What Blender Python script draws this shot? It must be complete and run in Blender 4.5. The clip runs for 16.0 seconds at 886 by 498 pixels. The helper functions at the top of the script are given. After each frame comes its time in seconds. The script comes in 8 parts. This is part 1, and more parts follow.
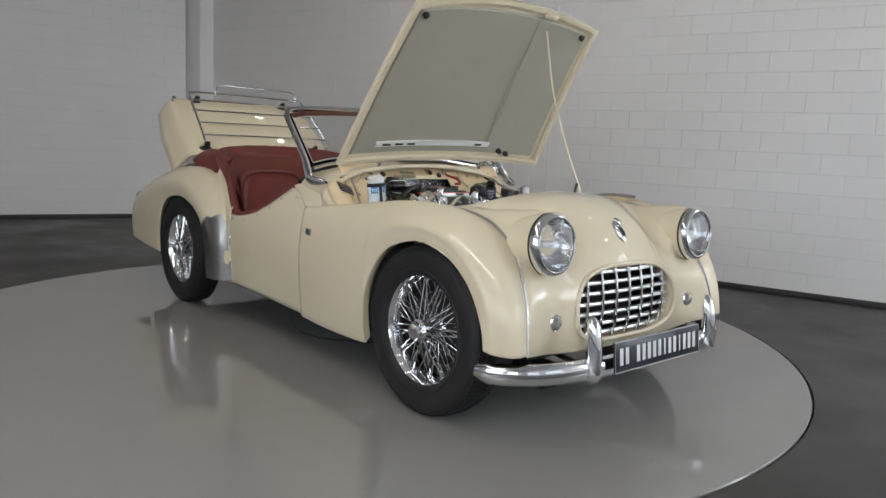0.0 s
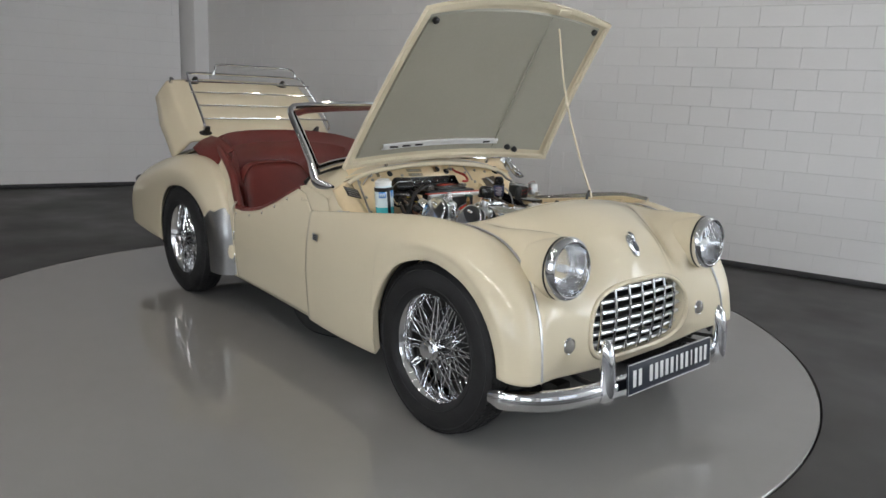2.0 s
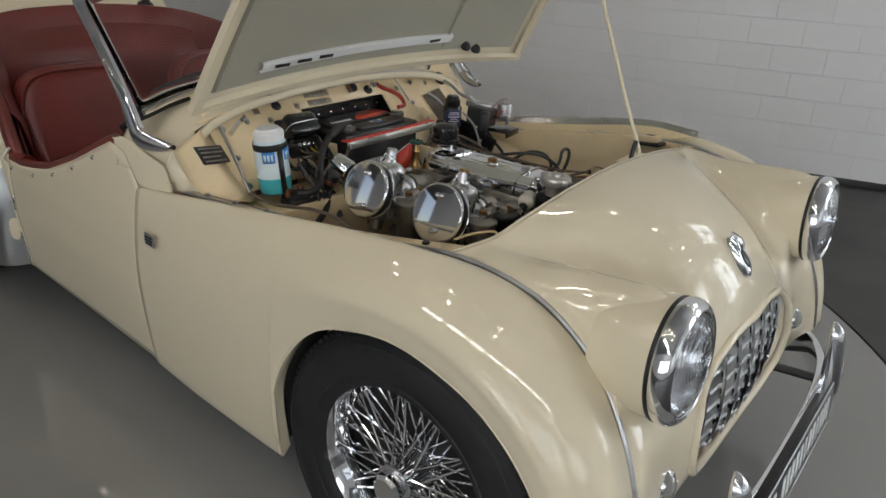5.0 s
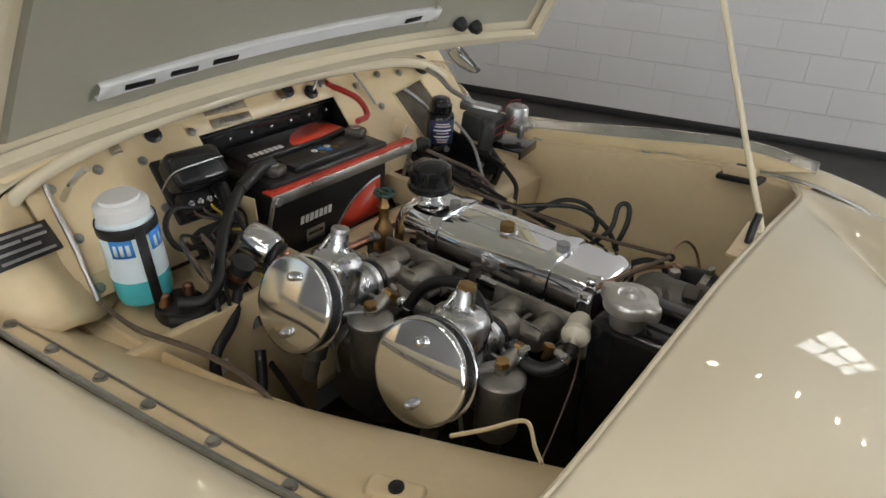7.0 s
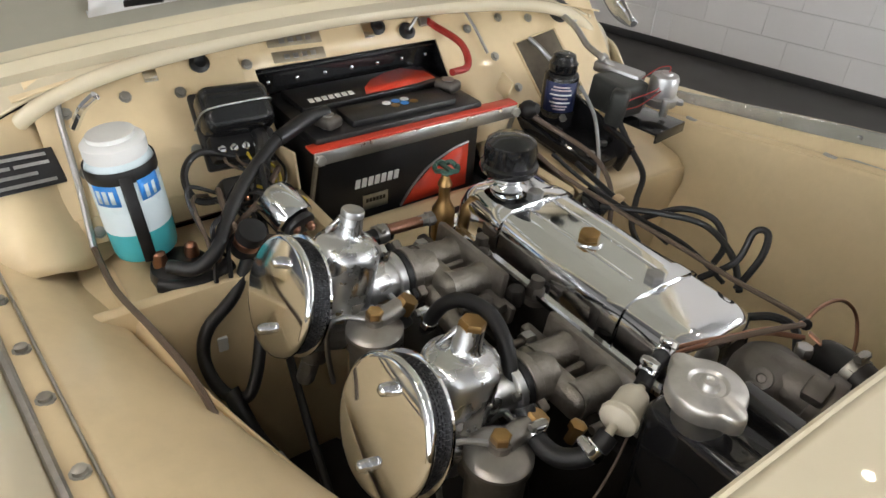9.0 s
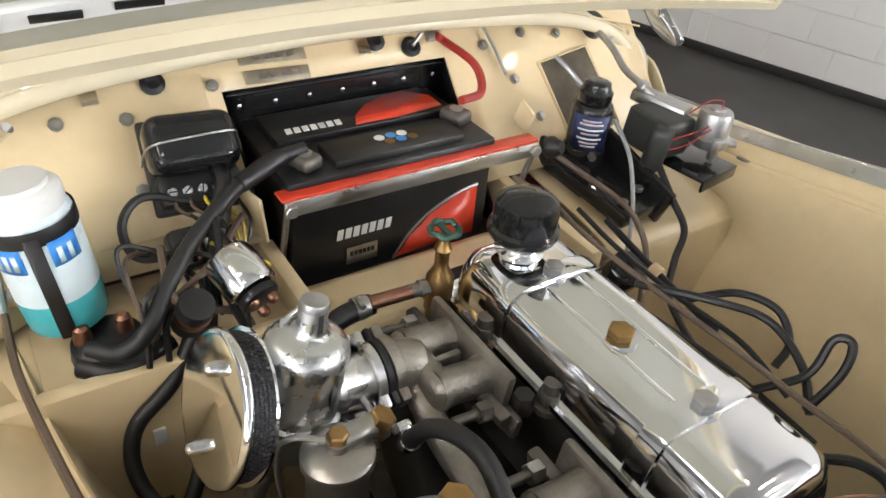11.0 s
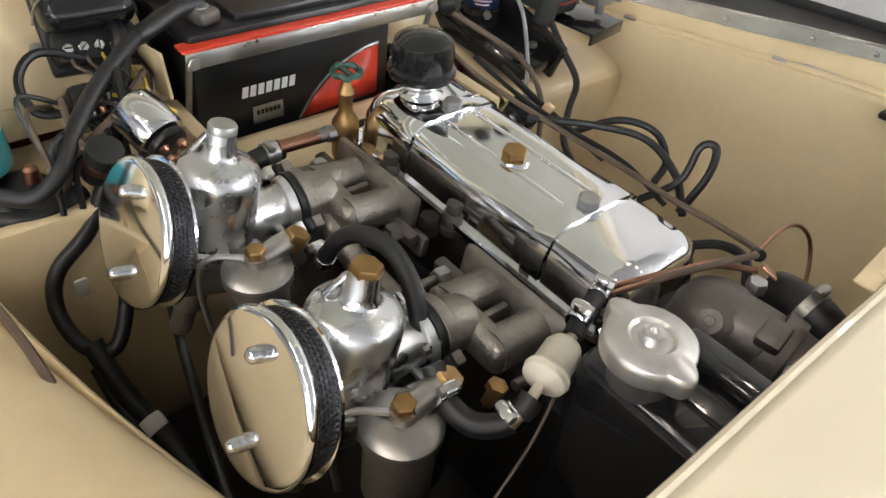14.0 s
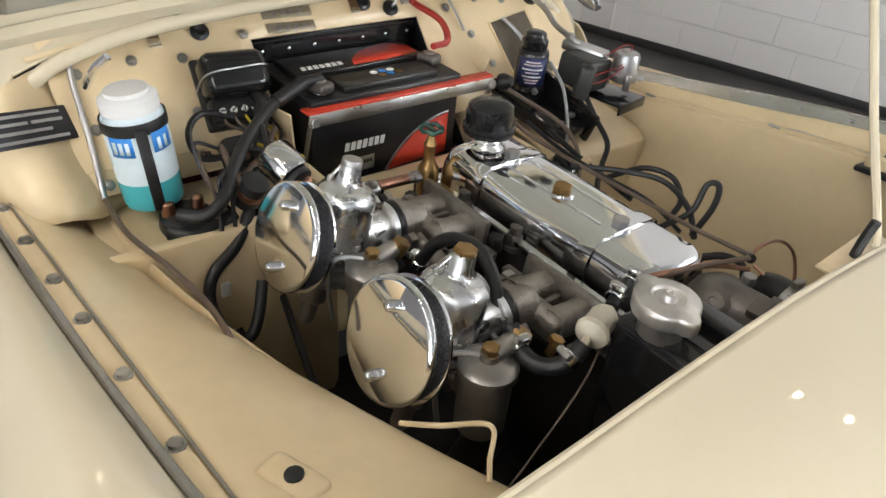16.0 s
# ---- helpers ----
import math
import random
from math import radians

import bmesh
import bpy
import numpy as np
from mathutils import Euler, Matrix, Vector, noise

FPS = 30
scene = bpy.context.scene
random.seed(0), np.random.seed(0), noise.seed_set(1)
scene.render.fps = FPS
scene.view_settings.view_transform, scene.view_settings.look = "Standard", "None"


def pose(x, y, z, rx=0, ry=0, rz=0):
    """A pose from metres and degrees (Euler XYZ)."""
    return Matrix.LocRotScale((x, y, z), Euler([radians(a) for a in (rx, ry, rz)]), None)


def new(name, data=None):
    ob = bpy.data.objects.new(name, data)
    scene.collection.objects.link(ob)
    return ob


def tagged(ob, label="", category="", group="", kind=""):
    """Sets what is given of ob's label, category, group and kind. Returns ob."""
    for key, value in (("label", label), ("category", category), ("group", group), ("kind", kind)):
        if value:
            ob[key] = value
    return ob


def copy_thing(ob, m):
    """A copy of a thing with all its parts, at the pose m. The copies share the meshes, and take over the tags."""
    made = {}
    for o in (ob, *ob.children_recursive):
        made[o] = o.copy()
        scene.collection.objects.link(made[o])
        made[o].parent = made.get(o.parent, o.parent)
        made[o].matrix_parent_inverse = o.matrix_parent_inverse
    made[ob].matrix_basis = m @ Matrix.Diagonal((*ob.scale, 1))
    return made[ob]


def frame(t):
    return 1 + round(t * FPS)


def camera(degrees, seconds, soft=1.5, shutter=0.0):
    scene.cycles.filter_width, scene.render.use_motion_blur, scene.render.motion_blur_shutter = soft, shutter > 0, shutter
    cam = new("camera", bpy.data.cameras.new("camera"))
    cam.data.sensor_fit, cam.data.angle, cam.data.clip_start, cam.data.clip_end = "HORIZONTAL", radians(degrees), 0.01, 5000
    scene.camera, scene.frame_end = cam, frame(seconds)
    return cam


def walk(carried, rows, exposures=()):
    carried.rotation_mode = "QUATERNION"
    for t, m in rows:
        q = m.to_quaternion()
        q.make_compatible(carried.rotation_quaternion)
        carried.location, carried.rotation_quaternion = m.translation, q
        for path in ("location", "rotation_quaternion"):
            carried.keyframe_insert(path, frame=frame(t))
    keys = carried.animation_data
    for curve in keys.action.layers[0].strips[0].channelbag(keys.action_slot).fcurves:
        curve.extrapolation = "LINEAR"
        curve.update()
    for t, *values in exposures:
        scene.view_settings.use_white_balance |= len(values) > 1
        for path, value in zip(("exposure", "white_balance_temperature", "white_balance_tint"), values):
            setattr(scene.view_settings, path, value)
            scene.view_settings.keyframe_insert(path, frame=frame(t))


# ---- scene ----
cam = camera(63.0, 16.0)
# seconds, eye (x, y, z), yaw, pitch, roll
PATH = [
    (0, 2.0307, -2.3544, 1.0020, 48.873, -7.904, 2.698),
    (0.5, 1.9924, -2.3580, 1.0225, 51.600, -7.093, 2.207),
    (1, 1.9467, -2.3978, 1.0677, 46.961, -8.044, 2.913),
    (1.5, 1.9492, -2.4255, 1.1165, 45.971, -10.713, 2.607),
    (2, 1.9219, -2.3469, 1.2559, 48.427, -12.195, 2.655),
    (2.5, 1.8231, -2.3058, 1.3478, 47.570, -16.031, 3.597),
    (3, 1.5400, -2.1272, 1.3690, 43.287, -18.981, 3.669),
    (3.5, 1.3331, -1.9294, 1.3484, 41.974, -20.119, 3.025),
    (4, 1.1303, -1.7892, 1.3397, 41.985, -22.841, 2.473),
    (4.5, 0.9006, -1.6776, 1.3501, 40.188, -23.723, 3.377),
    (5, 0.7389, -1.5191, 1.3292, 37.725, -23.813, 2.988),
    (5.2, 0.6654, -1.4213, 1.3326, 36.989, -23.693, 2.904),
    (7.3, 0.2155, -0.8174, 1.3012, 36.280, -30.152, 3.319),
    (7.5, 0.2213, -0.7667, 1.2926, 38.715, -30.811, 3.799),
    (8, 0.2338, -0.6669, 1.2794, 45.276, -32.569, 4.280),
    (8.5, 0.2341, -0.6076, 1.2680, 51.195, -33.247, 3.039),
    (9, 0.1837, -0.5701, 1.2561, 52.683, -34.316, 3.988),
    (9.2, 0.1501, -0.5589, 1.2512, 53.237, -34.709, 4.595),
    (11.3, 0.0156, -0.4083, 1.2347, 54.034, -35.695, 5.845),
    (11.5, 0.0155, -0.3997, 1.2328, 51.543, -35.644, 6.533),
    (12, 0.0243, -0.3921, 1.2294, 47.387, -35.967, 7.626),
    (12.5, 0.0414, -0.4169, 1.2155, 45.791, -37.194, 8.638),
    (13, 0.0596, -0.4378, 1.2002, 45.062, -38.411, 8.451),
    (13.5, 0.0865, -0.4524, 1.1916, 44.671, -39.711, 8.194),
    (14, 0.1108, -0.4692, 1.1890, 45.347, -40.713, 7.523),
    (14.5, 0.1398, -0.4892, 1.1987, 46.085, -40.448, 7.613),
    (15, 0.1902, -0.5232, 1.2167, 47.502, -38.115, 7.001),
    (15.5, 0.2368, -0.5620, 1.2291, 48.433, -36.153, 6.339),
    (16, 0.2545, -0.6667, 1.2525, 48.864, -34.204, 6.072),
]
EXPOSURES = [(0.0, -0.88, 6250, 11), (4.0, -1.05, 6300, 10), (5.0, -1.18, 6350, 10), (7.4, -0.85, 6500, 10), (9.0, -0.33, 6480, 11), (12.0, 0.18, 6500, 11), (14.5, 0.04, 6400, 11), (15.2, 0.04, 6420, 11), (16.0, -0.25, 6420, 11)]
walk(cam, [(t, pose(x, y, z, 0, 0, yaw) @ pose(0, 0, 0, 90 + pitch, 0, 0) @ pose(0, 0, 0, 0, 0, roll)) for t, x, y, z, yaw, pitch, roll in PATH], EXPOSURES)
DAY, SKY = 23.0, 44.0

# ---- world and light ----
world = bpy.data.worlds.new("sky")
world.use_nodes = True
scene.world = world
_n = world.node_tree.nodes
_sky = _n.new("ShaderNodeTexSky")
_sky.sky_type, _sky.sun_disc, _sky.sun_elevation, _sky.sun_rotation = "NISHITA", False, radians(38), radians(200)
_n["Background"].inputs[1].default_value = 0.12
world.node_tree.links.new(_sky.outputs[0], _n["Background"].inputs[0])


def area_lamp(name, m, sx, sy, watts, colour):
    lamp = bpy.data.lights.new(name, "AREA")
    lamp.shape, lamp.size, lamp.size_y, lamp.energy, lamp.color = "RECTANGLE", sx, sy, watts, colour
    ob = new(name, lamp)
    ob.matrix_world = m
    return ob


# ---- materials ----
def mat(name, base, rough=0.5, metal=0.0, vary=0.06, scale=6.0, fine=60.0, bump=0.0, bump_scale=200.0, coat=0.0, rvary=0.08, stains=0.0, ior=1.5, spread=0.0):
    """A surface with two scales of colour change, uneven gloss and a fine relief. spread: change from piece to piece."""
    m = bpy.data.materials.new(name)
    m.use_nodes = True
    t = m.node_tree
    N, L = t.nodes, t.links
    b = N["Principled BSDF"]
    co = N.new("ShaderNodeTexCoord")

    def tex(s, detail=3.0, rough_=0.55):
        q = N.new("ShaderNodeTexNoise")
        q.inputs["Scale"].default_value, q.inputs["Detail"].default_value, q.inputs["Roughness"].default_value = s, detail, rough_
        L.new(co.outputs["Object"], q.inputs["Vector"])
        return q

    big, small = tex(scale), tex(fine, 2.0)
    add = N.new("ShaderNodeMath"); add.operation = "ADD"
    half = N.new("ShaderNodeMath"); half.operation = "MULTIPLY"; half.inputs[1].default_value = 0.5
    L.new(small.outputs["Fac"], half.inputs[0]); L.new(big.outputs["Fac"], add.inputs[0]); L.new(half.outputs[0], add.inputs[1])
    ramp = N.new("ShaderNodeMapRange")
    ramp.inputs["From Min"].default_value, ramp.inputs["From Max"].default_value = 0.4, 1.1
    ramp.inputs["To Min"].default_value, ramp.inputs["To Max"].default_value = 1 - vary, 1 + vary
    L.new(add.outputs[0], ramp.inputs["Value"])
    mul = N.new("ShaderNodeVectorMath"); mul.operation = "SCALE"; mul.inputs[0].default_value = base
    L.new(ramp.outputs[0], mul.inputs["Scale"])
    colour = mul.outputs[0]
    if spread:
        info = N.new("ShaderNodeObjectInfo")
        r2 = N.new("ShaderNodeMapRange"); r2.inputs["To Min"].default_value, r2.inputs["To Max"].default_value = 1 - spread, 1 + spread
        L.new(info.outputs["Random"], r2.inputs["Value"])
        m2 = N.new("ShaderNodeVectorMath"); m2.operation = "SCALE"
        L.new(colour, m2.inputs[0]); L.new(r2.outputs[0], m2.inputs["Scale"]); colour = m2.outputs[0]
    if stains:
        st = tex(scale * 0.7, 6.0, 0.7)
        r3 = N.new("ShaderNodeMapRange"); r3.inputs["From Min"].default_value, r3.inputs["From Max"].default_value = 0.5, 0.75
        r3.inputs["To Min"].default_value, r3.inputs["To Max"].default_value = 1.0, 1 - stains
        L.new(st.outputs["Fac"], r3.inputs["Value"])
        m3 = N.new("ShaderNodeVectorMath"); m3.operation = "SCALE"
        L.new(colour, m3.inputs[0]); L.new(r3.outputs[0], m3.inputs["Scale"]); colour = m3.outputs[0]
    L.new(colour, b.inputs["Base Color"])
    rr = N.new("ShaderNodeMapRange")
    rr.inputs["From Min"].default_value, rr.inputs["From Max"].default_value = 0.3, 0.7
    rr.inputs["To Min"].default_value, rr.inputs["To Max"].default_value = max(0.0, rough * (1 - rvary)), min(1.0, rough * (1 + rvary) + rvary * 0.1)
    L.new(big.outputs["Fac"], rr.inputs["Value"]); L.new(rr.outputs[0], b.inputs["Roughness"])
    b.inputs["Metallic"].default_value, b.inputs["IOR"].default_value = metal, ior
    if coat:
        b.inputs["Coat Weight"].default_value, b.inputs["Coat Roughness"].default_value = coat, 0.02
        b.inputs["Specular IOR Level"].default_value = 0.5 - 0.45 * coat
    if bump:
        bt = tex(bump_scale, 2.0)
        bn = N.new("ShaderNodeBump"); bn.inputs["Strength"].default_value, bn.inputs["Distance"].default_value = bump, 0.002
        L.new(bt.outputs["Fac"], bn.inputs["Height"]); L.new(bn.outputs[0], b.inputs["Normal"])
    return m


def glass_mat(name, tint=(1, 1, 1), rough=0.0):
    m = bpy.data.materials.new(name)
    m.use_nodes = True
    b = m.node_tree.nodes["Principled BSDF"]
    b.inputs["Base Color"].default_value, b.inputs["Roughness"].default_value = (*tint, 1), rough
    b.inputs["Transmission Weight"].default_value, b.inputs["IOR"].default_value = 1.0, 1.45
    return m


def glow_mat(name, colour, strength):
    m = bpy.data.materials.new(name)
    m.use_nodes = True
    b = m.node_tree.nodes["Principled BSDF"]
    b.inputs["Base Color"].default_value = (0.8, 0.8, 0.8, 1)
    b.inputs["Emission Color"].default_value, b.inputs["Emission Strength"].default_value = (*colour, 1), strength
    return m


CREAM = mat("cream_paint", (0.70, 0.62, 0.455), 0.45, vary=0.015, scale=2.0, coat=1.0, rvary=0.05)
BAY_CREAM = mat("engine_bay_paint", (0.72, 0.575, 0.355), 0.34, vary=0.05, scale=7.0, stains=0.10, coat=0.25, bump=0.06, bump_scale=90)
# grey-cream underside, its colour lowered to offset strong window light on it
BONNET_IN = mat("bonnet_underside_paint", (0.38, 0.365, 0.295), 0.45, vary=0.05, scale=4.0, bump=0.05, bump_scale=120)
CHROME = mat("chrome", (0.84, 0.85, 0.87), 0.045, 1.0, vary=0.01, rvary=0.5)
SLATM = mat("satin_plated_slat", (0.86, 0.86, 0.87), 0.36, 0.85, vary=0.05, scale=30, rvary=0.3)
WORN_CHROME = mat("worn_chrome", (0.72, 0.73, 0.75), 0.13, 1.0, vary=0.04, scale=30, rvary=0.6)
BOWL_LID = mat("dull_aluminium_lid", (0.38, 0.36, 0.33), 0.34, 0.9, vary=0.12, scale=40, stains=0.2)
POLISHED = mat("polished_aluminium", (0.66, 0.66, 0.66), 0.30, 1.0, vary=0.05, scale=25, rvary=0.5)
DASHPOT = mat("polished_dashpot_alloy", (0.68, 0.69, 0.70), 0.24, 1.0, vary=0.05, scale=40, rvary=0.5, stains=0.06)
CAST = mat("cast_aluminium", (0.30, 0.275, 0.245), 0.44, 0.9, vary=0.28, scale=18, bump=0.5, bump_scale=260, stains=0.35)
BRUSHED = mat("brushed_aluminium", (0.66, 0.66, 0.65), 0.34, 1.0, vary=0.06, scale=30, rvary=0.3)
DULLCAST = mat("dull_cast_iron_grey", (0.17, 0.155, 0.14), 0.48, 0.8, vary=0.2, scale=22, bump=0.25, bump_scale=240, stains=0.25)
TAGM = mat("dull_tag_metal", (0.42, 0.37, 0.28), 0.45, 0.7, vary=0.15, scale=40, stains=0.2)
STEEL = mat("bare_steel", (0.45, 0.45, 0.45), 0.34, 0.95, vary=0.12, scale=30, stains=0.2)
ZINC = mat("zinc_bolt", (0.40, 0.39, 0.36), 0.4, 0.9, vary=0.15, scale=60, spread=0.15)
BRASS = mat("brass", (0.38, 0.235, 0.095), 0.36, 1.0, vary=0.18, scale=50, stains=0.3)
COPPER = mat("copper", (0.42, 0.22, 0.15), 0.32, 1.0, vary=0.15, scale=50, stains=0.25)
IRON = mat("engine_block_paint", (0.018, 0.016, 0.015), 0.5, 0.1, vary=0.3, scale=20, bump=0.3, bump_scale=180)
BLACK = mat("black_enamel", (0.012, 0.012, 0.013), 0.16, vary=0.1, scale=10, coat=0.5)
SATIN = mat("satin_black", (0.011, 0.011, 0.012), 0.33, vary=0.15, scale=25, bump=0.08)
RUBBER = mat("rubber", (0.010, 0.010, 0.011), 0.42, vary=0.2, scale=30, bump=0.15, bump_scale=120)
TYRE = mat("tyre_rubber", (0.011, 0.011, 0.012), 0.72, vary=0.2, scale=14, bump=0.25, bump_scale=90, stains=0.15)
MESHM = mat("filter_gauze", (0.05, 0.05, 0.055), 0.45, 0.6, vary=0.6, scale=220, fine=320, bump=0.9, bump_scale=330)
LEATHER = mat("red_leather", (0.135, 0.019, 0.014), 0.40, vary=0.14, scale=7, bump=0.35, bump_scale=320, stains=0.15)
CARPET = mat("dark_carpet", (0.035, 0.012, 0.010), 0.95, vary=0.3, scale=40, bump=0.6, bump_scale=500)
GREYP = mat("grey_primer", (0.30, 0.30, 0.30), 0.35, vary=0.08, scale=8)
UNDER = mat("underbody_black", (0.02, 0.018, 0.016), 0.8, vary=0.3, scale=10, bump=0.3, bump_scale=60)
WHITEP = mat("white_wall_paint", (0.80, 0.79, 0.785), 0.55, vary=0.02, scale=3.0, bump=0.25, bump_scale=55, spread=0.015, stains=0.02)
MORTAR = mat("painted_joint", (0.70, 0.69, 0.68), 0.8, vary=0.05, scale=5.0)
PLINTH = mat("dark_skirting", (0.03, 0.03, 0.032), 0.5, vary=0.1)
# unseen ceiling: colour lowered to weaken fill light and reflections in the chrome
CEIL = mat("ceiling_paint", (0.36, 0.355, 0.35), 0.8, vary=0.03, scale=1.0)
FLOORM = mat("dark_grey_floor_coating", (0.036, 0.034, 0.033), 0.48, vary=0.07, scale=1.2, fine=25, bump=0.03, bump_scale=80, rvary=0.25)
TABLEM = mat("light_grey_glossy_coating", (0.265, 0.26, 0.25), 0.045, vary=0.03, scale=0.9, fine=9, rvary=0.25, bump=0.008, bump_scale=9, stains=0.03, ior=1.58)
RED = mat("battery_red", (0.55, 0.045, 0.02), 0.3, vary=0.08, scale=20)
LABELW = mat("white_print", (0.75, 0.75, 0.74), 0.45, vary=0.04)
BLUE = mat("label_blue", (0.03, 0.22, 0.62), 0.35, vary=0.08)
PLATEM = mat("dark_blue_plate", (0.012, 0.016, 0.028), 0.3, vary=0.1)
DARKLAB = mat("engraved_black_plate", (0.03, 0.03, 0.035), 0.35, 0.3, vary=0.2, scale=40)
WOODP = mat("cream_knob", (0.55, 0.40, 0.24), 0.4, vary=0.1)
FILTERW = mat("clouded_white_plastic", (0.62, 0.57, 0.46), 0.35, vary=0.08, scale=30)
FLUID = mat("washer_fluid_in_bottle", (0.07, 0.45, 0.50), 0.22, vary=0.08, scale=20, coat=0.5)
BOTTLE = mat("translucent_white_bottle", (0.62, 0.72, 0.76), 0.28, vary=0.04, scale=15, coat=0.4)
WIRE_R = mat("red_wire", (0.33, 0.025, 0.018), 0.4)
WIRE_Y = mat("yellow_wire", (0.55, 0.40, 0.04), 0.45)
WIRE_B = mat("brown_pipe", (0.12, 0.085, 0.062), 0.45, vary=0.15, scale=40)
SIDELENS = mat("grey_lamp_glass", (0.30, 0.29, 0.27), 0.12, 0.3, vary=0.15, scale=60, coat=0.6)
GLASS = glass_mat("clear_glass")
LENS = glass_mat("fluted_lens_glass", (0.97, 0.98, 1.0), 0.10)
TUBE = glow_mat("tube_lamp_glow", (1.0, 0.96, 0.90), 36.0)
BULB = glow_mat("lamp_glow", (1.0, 0.86, 0.68), 110.0)

# ---- mesh helpers ----
def pchip(pts, n):
    """Smooth rows of points, without overshoot, at n even steps."""
    p = np.array(pts, float)
    k = len(p)
    d = np.diff(p, axis=0)
    m = np.zeros_like(p)
    m[0], m[-1] = d[0], d[-1]
    for i in range(1, k - 1):
        same = d[i - 1] * d[i] > 0
        m[i] = np.where(same, 2 * d[i - 1] * d[i] / np.where(same, d[i - 1] + d[i], 1), 0)
    t = np.linspace(0, k - 1, n)
    i = np.minimum(t.astype(int), k - 2)
    f = (t - i)[:, None]
    return (2 * f**3 - 3 * f**2 + 1) * p[i] + (f**3 - 2 * f**2 + f) * m[i] + (3 * f**2 - 2 * f**3) * p[i + 1] + (f**3 - f**2) * m[i + 1]


def catmull(pts, n):
    """A rounded curve through points, at n even steps."""
    p = np.array(pts, float)
    k = len(p)
    m = np.gradient(p, axis=0) if k > 2 else np.repeat(p[1:] - p[:1], 2, 0)
    t = np.linspace(0, k - 1, n)
    i = np.minimum(t.astype(int), k - 2)
    f = (t - i)[:, None]
    return (2 * f**3 - 3 * f**2 + 1) * p[i] + (f**3 - 2 * f**2 + f) * m[i] + (3 * f**2 - 2 * f**3) * p[i + 1] + (f**3 - f**2) * m[i + 1]


def finish(bm, sharp=38):
    bmesh.ops.recalc_face_normals(bm, faces=bm.faces)
    for f in bm.faces:
        f.smooth = True
    for e in bm.edges:
        if len(e.link_faces) == 2 and e.calc_face_angle(0) > radians(sharp):
            e.smooth = False


def part(name, bm, material, parent=None, label="", m=None, thick=0.0, sharp=38, recalc=True):
    """Links a bmesh as ONE mesh object under a thing or a part."""
    if recalc:
        finish(bm, sharp)
    me = bpy.data.meshes.new(name)
    bm.to_mesh(me)
    bm.free()
    me.materials.append(material)
    ob = new(name, me)
    if parent is not None:
        ob.parent = parent
    if m is not None:
        ob.matrix_local = m
    if label:
        tagged(ob, label)
    if thick:
        mod = ob.modifiers.new("thickness", "SOLIDIFY")
        mod.thickness, mod.offset = thick, -1
    return ob


def again(ob, m, parent=None, name=None):
    """The same mesh once more, as an object of its own."""
    o = new(name or ob.name.split(".")[0], ob.data)
    o.parent = parent if parent is not None else ob.parent
    o.matrix_local = m
    return o


def grid(P, bm=None, close_u=False, close_v=False, flip=False):
    """Faces over a grid of points (nu, nv, 3)."""
    bm = bm or bmesh.new()
    P = np.asarray(P)
    nu, nv = P.shape[:2]
    V = [[bm.verts.new(P[i, j]) for j in range(nv)] for i in range(nu)]
    for i in range(nu - (not close_u)):
        for j in range(nv - (not close_v)):
            q = [V[i][j], V[(i + 1) % nu][j], V[(i + 1) % nu][(j + 1) % nv], V[i][(j + 1) % nv]]
            try:
                bm.faces.new(q[::-1] if flip else q)
            except ValueError:
                pass
    return bm


def box(sx, sy, sz, bevel=0.0, seg=2, m=None, bm=None):
    b2 = bmesh.new()
    bmesh.ops.create_cube(b2, size=1)
    bmesh.ops.scale(b2, vec=(sx, sy, sz), verts=b2.verts)
    if bevel:
        bmesh.ops.bevel(b2, geom=b2.edges[:], offset=min(bevel, 0.49 * min(sx, sy, sz)), segments=seg, affect="EDGES", profile=0.5)
    return _put(b2, m, bm)


def _put(b2, m, bm):
    if m is not None:
        bmesh.ops.transform(b2, matrix=m, verts=b2.verts)
    if bm is None:
        return b2
    me = bpy.data.meshes.new("tmp")
    b2.to_mesh(me)
    b2.free()
    bm.from_mesh(me)
    bpy.data.meshes.remove(me)
    return bm


def lathe(profile, seg=32, m=None, bm=None, cap=True):
    """Turns rows of (radius, height) about z."""
    b2 = bmesh.new()
    a = np.linspace(0, 2 * np.pi, seg, endpoint=False)
    P = np.array([[(r * math.cos(t), r * math.sin(t), z) for t in a] for r, z in profile])
    grid(P, b2, close_v=True)
    if cap:
        b2.verts.ensure_lookup_table()
        n = len(profile)
        for k, row in ((0, 0), (n - 1, n - 1)):
            if profile[k][0] > 1e-5:
                vs = [b2.verts[row * seg + i] for i in range(seg)]
                try:
                    b2.faces.new(vs)
                except ValueError:
                    pass
    bmesh.ops.remove_doubles(b2, verts=b2.verts, dist=1e-6)
    return _put(b2, m, bm)


def cyl(r, h, seg=24, bevel=0.0, m=None, bm=None):
    b = min(bevel, h * 0.45, r * 0.45)
    prof = [(r, 0), (r, h)] if not b else [(r - b, 0), (r - b * 0.3, b * 0.3), (r, b), (r, h - b), (r - b * 0.3, h - b * 0.3), (r - b, h)]
    return lathe(prof, seg, m, bm)


